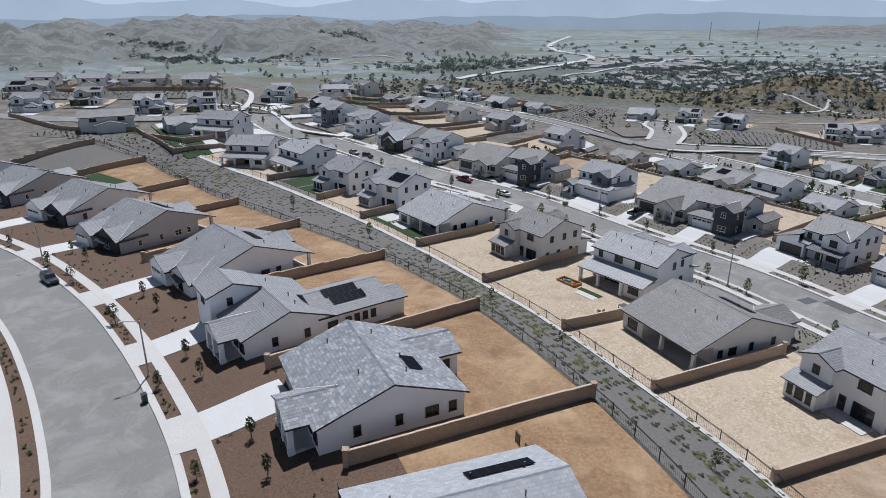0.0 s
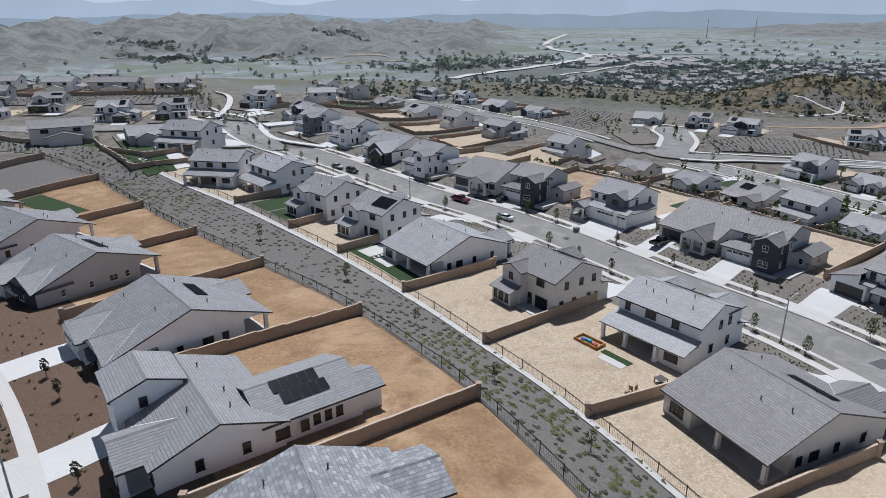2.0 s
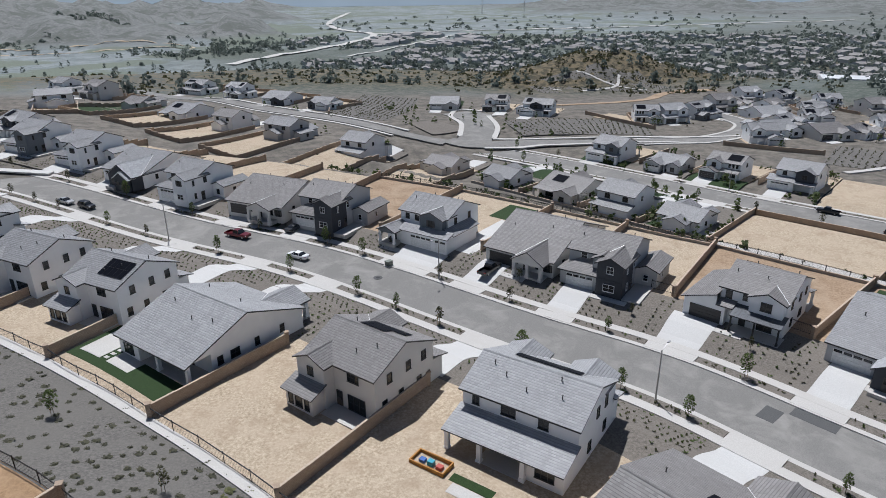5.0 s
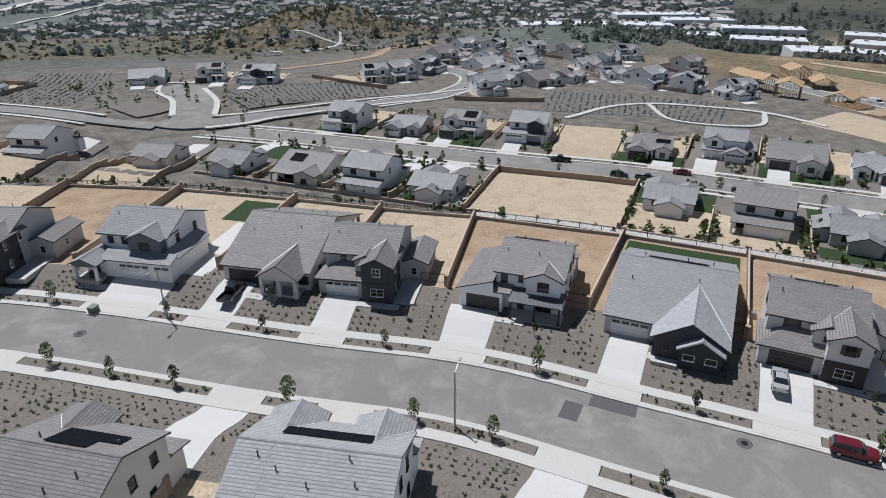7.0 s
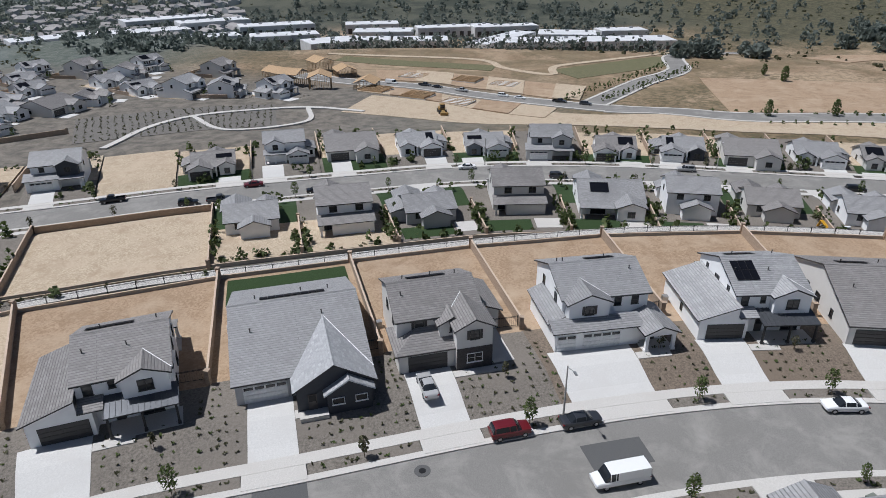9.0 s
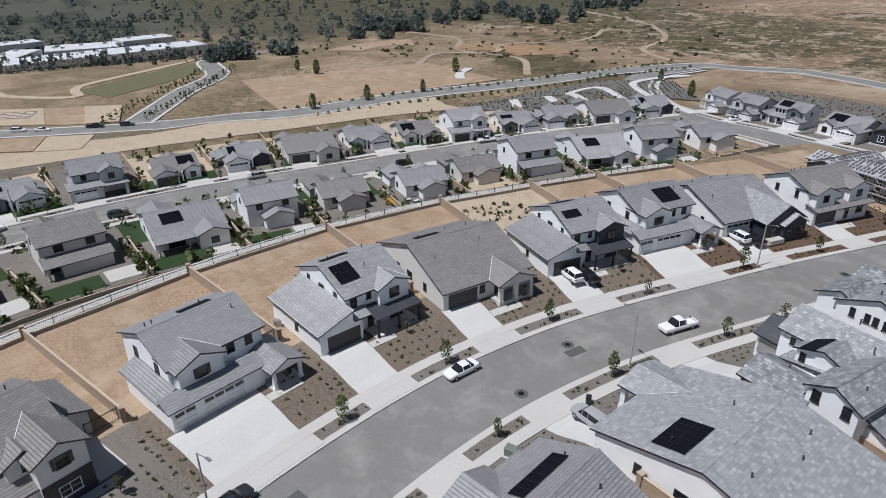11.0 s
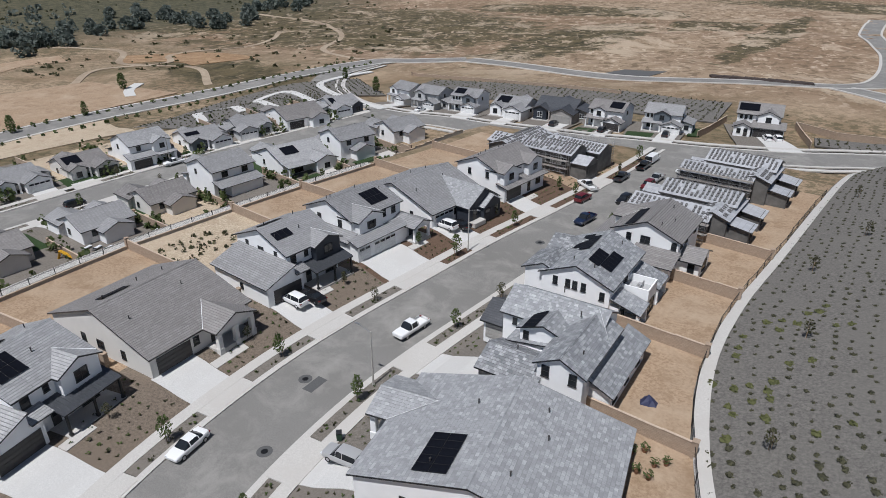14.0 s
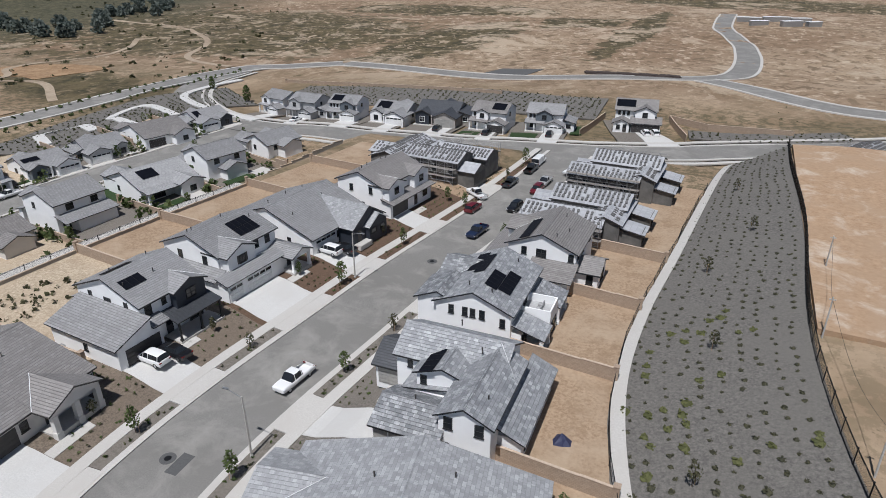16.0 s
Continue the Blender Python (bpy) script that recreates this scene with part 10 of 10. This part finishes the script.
# ---- small things in the yards ----
def at_main(u, s, z=0.05):
    x, y = MAIN.xy(u, s)
    return pose(float(x), float(y), height(float(x), float(y)) + z, 0, 0, on_line(MAIN, u, s)[2])


YELLOW = plain("yellow_timber", (0.42, 0.19, 0.03), 0.7)
sandbox = thing("sandbox", at_main(298.0, -35.6), "yellow timber sandbox with blue toys beside a patio", "sandbox")
for x0, x1, y0, y1 in ((-2.2, 2.2, -1.1, -0.95), (-2.2, 2.2, 0.95, 1.1), (-2.2, -2.05, -0.95, 0.95), (2.05, 2.2, -0.95, 0.95)):
    g = G()
    g.box(x0, x1, y0, y1, -0.1, 0.45)
    part("board", g, YELLOW, sandbox)
for k, c in enumerate(((0.02, 0.1, 0.35), (0.02, 0.3, 0.4), (0.4, 0.05, 0.03))):
    g = G()
    g.box(-1.4 + k * 1.1, -0.7 + k * 1.1, -0.4, 0.2, -0.05, 0.35 + 0.2 * (k % 2))
    part("toy", g, plain("toy_plastic", c, 0.4), sandbox)


def garden_chair(u, s, turn):
    ob = thing("garden_chair", at_main(u, s) @ pose(0, 0, 0, 0, 0, turn), "pale garden chair on bare dirt", "chair", "garden chairs")
    for n, b in (("seat", (-0.3, 0.3, -0.3, 0.3, 0.36, 0.42)), ("backrest", (-0.3, 0.3, 0.26, 0.34, 0.42, 0.95))):
        g = G()
        g.box(*b)
        part(n, g, WOOD, ob)
    for sx in (-0.26, 0.26):
        for sy in (-0.26, 0.26):
            g = G()
            g.box(sx - 0.03, sx + 0.03, sy - 0.03, sy + 0.03, -0.1, 0.36)
            part("leg", g, WOOD, ob)


patch("paving_strip", MAIN, 301.2, 306.4, -38.2, -36.7, CONCRETE, 0.09, "narrow strip of grey paving beside a patio", "paving")
patch("lawn", MAIN, 300.6, 306.6, -36.6, -35.4, LAWN, 0.09, "narrow strip of green turf beside a patio", "lawn")
uc = W_BOUNDS[7]
for du, s, turn in ((-4.0, -41.5, 20), (-2.6, -42.4, 200), (-3.2, -40.4, 100)):
    garden_chair(uc + du, s, turn)
pit = thing("fire_pit", at_main(uc - 3.2, -41.6), "low square stone fire pit between garden chairs", "fire pit")
g = G()
for x0, x1, y0, y1 in ((-0.5, 0.5, -0.5, -0.35), (-0.5, 0.5, 0.35, 0.5), (-0.5, -0.35, -0.35, 0.35), (0.35, 0.5, -0.35, 0.35)):
    g.box(x0, x1, y0, y1, -0.1, 0.4)
part("rim", g, STONE, pit)
table = thing("garden_table", at_main(uc - 4.0, -36.0), "dark square garden table beside the patio", "table")
g = G()
g.box(-0.7, 0.7, -0.7, 0.7, 0.7, 0.75)
part("tabletop", g, TRIM["dark"], table)
for sx in (-0.6, 0.6):
    for sy in (-0.6, 0.6):
        g = G()
        g.box(sx - 0.04, sx + 0.04, sy - 0.04, sy + 0.04, -0.1, 0.7)
        part("leg", g, TRIM["dark"], table)

# side gates between houses and garden walls
for i in range(8, 17):
    u, s = E_BOUNDS[i + 1], rows[i][1] + 6.5
    iron_fence([MAIN.xy(u - 3.4, s), MAIN.xy(u - 0.2, s)], 1.6, "black iron side gate between house and wall", "side gates")

# bins by the kerb
for line, x, y in ((UPPER, -34.5, 64.1), (UPPER, -50.5, 88.2), (MAIN, 80.5, 37.5)):
    u, s = U(line, x, y)
    ob = thing("wheeled_bin", pose(x, y, height(x, y) + 0.12, 0, 0, 40), "dark green wheeled bin beside the kerb", "bin", "wheeled bins")
    g = G()
    g.box(-0.28, 0.28, -0.32, 0.32, -0.1, 0.95)
    part("body", g, plain("bin_green", (0.02, 0.05, 0.03), 0.5), ob)
    g = G()
    g.box(-0.31, 0.31, -0.36, 0.36, 0.95, 1.03)
    part("lid", g, TRIM["black"], ob)


# potted plants in a back yard
CLAY = plain("clay_pot", (0.22, 0.11, 0.06), 0.8)
pot_crown = crown_mesh(91, 0.35, 0.4, 1.1, 60, 0.14, LEAF, "foliage")
for i, (x, y) in enumerate(((53.1, 25.2), (52.1, 24.3), (50.7, 25.8), (49.8, 25.0), (51.9, 27.5), (50.7, 27.7))):
    ob = thing("potted_plant", pose(x, y, height(x, y) + 0.06, 0, 0, 60 * i), "leafy plant in a clay pot on bare dirt", "plant", "potted plants")
    g = G()
    g.beam((0, 0, -0.05), (0, 0, 0.42), 0.2, 0, 0.28, 10)
    part("pot", g, CLAY, ob)
    part("foliage", pot_crown, None, ob)

# a yellow play slide and garden furniture below
slide = thing("play_slide", pose(161.8, 23.2, height(161.8, 23.2) + 0.1, 0, 0, 30), "yellow plastic play slide in a back yard", "slide")
SLIDE = plain("yellow_plastic", (0.6, 0.33, 0.02), 0.4)
for n, a, b in (("chute", (-1.5, 0, 0.2), (0.6, 0, 1.5)), ("ladder", (0.7, 0, 1.5), (1.2, 0, 0.0))):
    g = G()
    for off in (-0.3, 0.3):
        g.beam((a[0], off, a[2]), (b[0], off, b[2]), 0.1)
    g.beam(a, b, 0.22)
    part(n, g, SLIDE, slide)
CUSHION = plain("white_cushion", (0.62, 0.64, 0.66), 0.8)
for i, (x, y) in enumerate(((162.1, 18.7), (160.4, 17.6), (158.4, 16.4), (156.8, 15.2), (157.0, 8.4), (157.6, 6.4), (157.8, 4.4))):
    ob = thing("sun_lounger", pose(x, y, height(x, y) + 0.1, 0, 0, 100 + 4 * i), "pale sun lounger on a concrete patio", "lounger", "sun loungers")
    for n, b in (("mattress", (-1.0, 0.5, -0.34, 0.34, 0.3, 0.4)), ("frame", (-1.0, 1.0, -0.36, 0.36, 0.2, 0.3))):
        g = G()
        g.box(*b)
        part(n, g, CUSHION if n == "mattress" else STEEL, ob)
    g = G()
    g.face([(0.5, -0.34, 0.4), (1.0, -0.34, 0.8), (1.0, 0.34, 0.8), (0.5, 0.34, 0.4)])
    g.face([(0.5, 0.34, 0.3), (1.05, 0.34, 0.74), (1.05, -0.34, 0.74), (0.5, -0.34, 0.3)])
    part("backrest", g, CUSHION, ob)
    for sx in (-0.9, 0.9):
        for sy in (-0.3, 0.3):
            g = G()
            g.box(sx - 0.03, sx + 0.03, sy - 0.03, sy + 0.03, -0.12, 0.2)
            part("leg", g, STEEL, ob)


# ---- short poles with cables beyond the fence on top of the bank ----
POLES = [(27.9, -24.0), (30.0, -5.3), (28.3, 16.8)]
tops = []
for i, (x, y) in enumerate(POLES):
    z = height(x, y)
    ob = thing("pole", pose(x, y, z, 4, 0, 0), "short pale timber pole beside the bank's fence", "pole", "poles above the bank")
    g = G()
    g.beam((0, 0, -0.5), (0, 0, 4.6), 0.10, 0, 0.08, 8)
    part("shaft", g, POLE, ob)
    g = G()
    g.box(-0.35, 0.35, -0.05, 0.05, 4.25, 4.37)
    part("crossbar", g, POLE, ob)
    tops.append(Vector((x, y - 0.3, z + 4.3)))
for a, b in zip(tops, tops[1:]):
    g = G()
    sag = [a.lerp(b, k / 10) - Vector((0.35 * math.sin(math.pi * k / 10), 0, 2.2 * math.sin(math.pi * k / 10))) for k in range(11)]
    for p_, q_ in zip(sag, sag[1:]):
        g.beam(tuple(p_), tuple(q_), 0.018, 0, None, 4)
    tagged(part("cable", g, IRON), "thin dark cable sagging between two short poles", "cable", "cables above the bank")
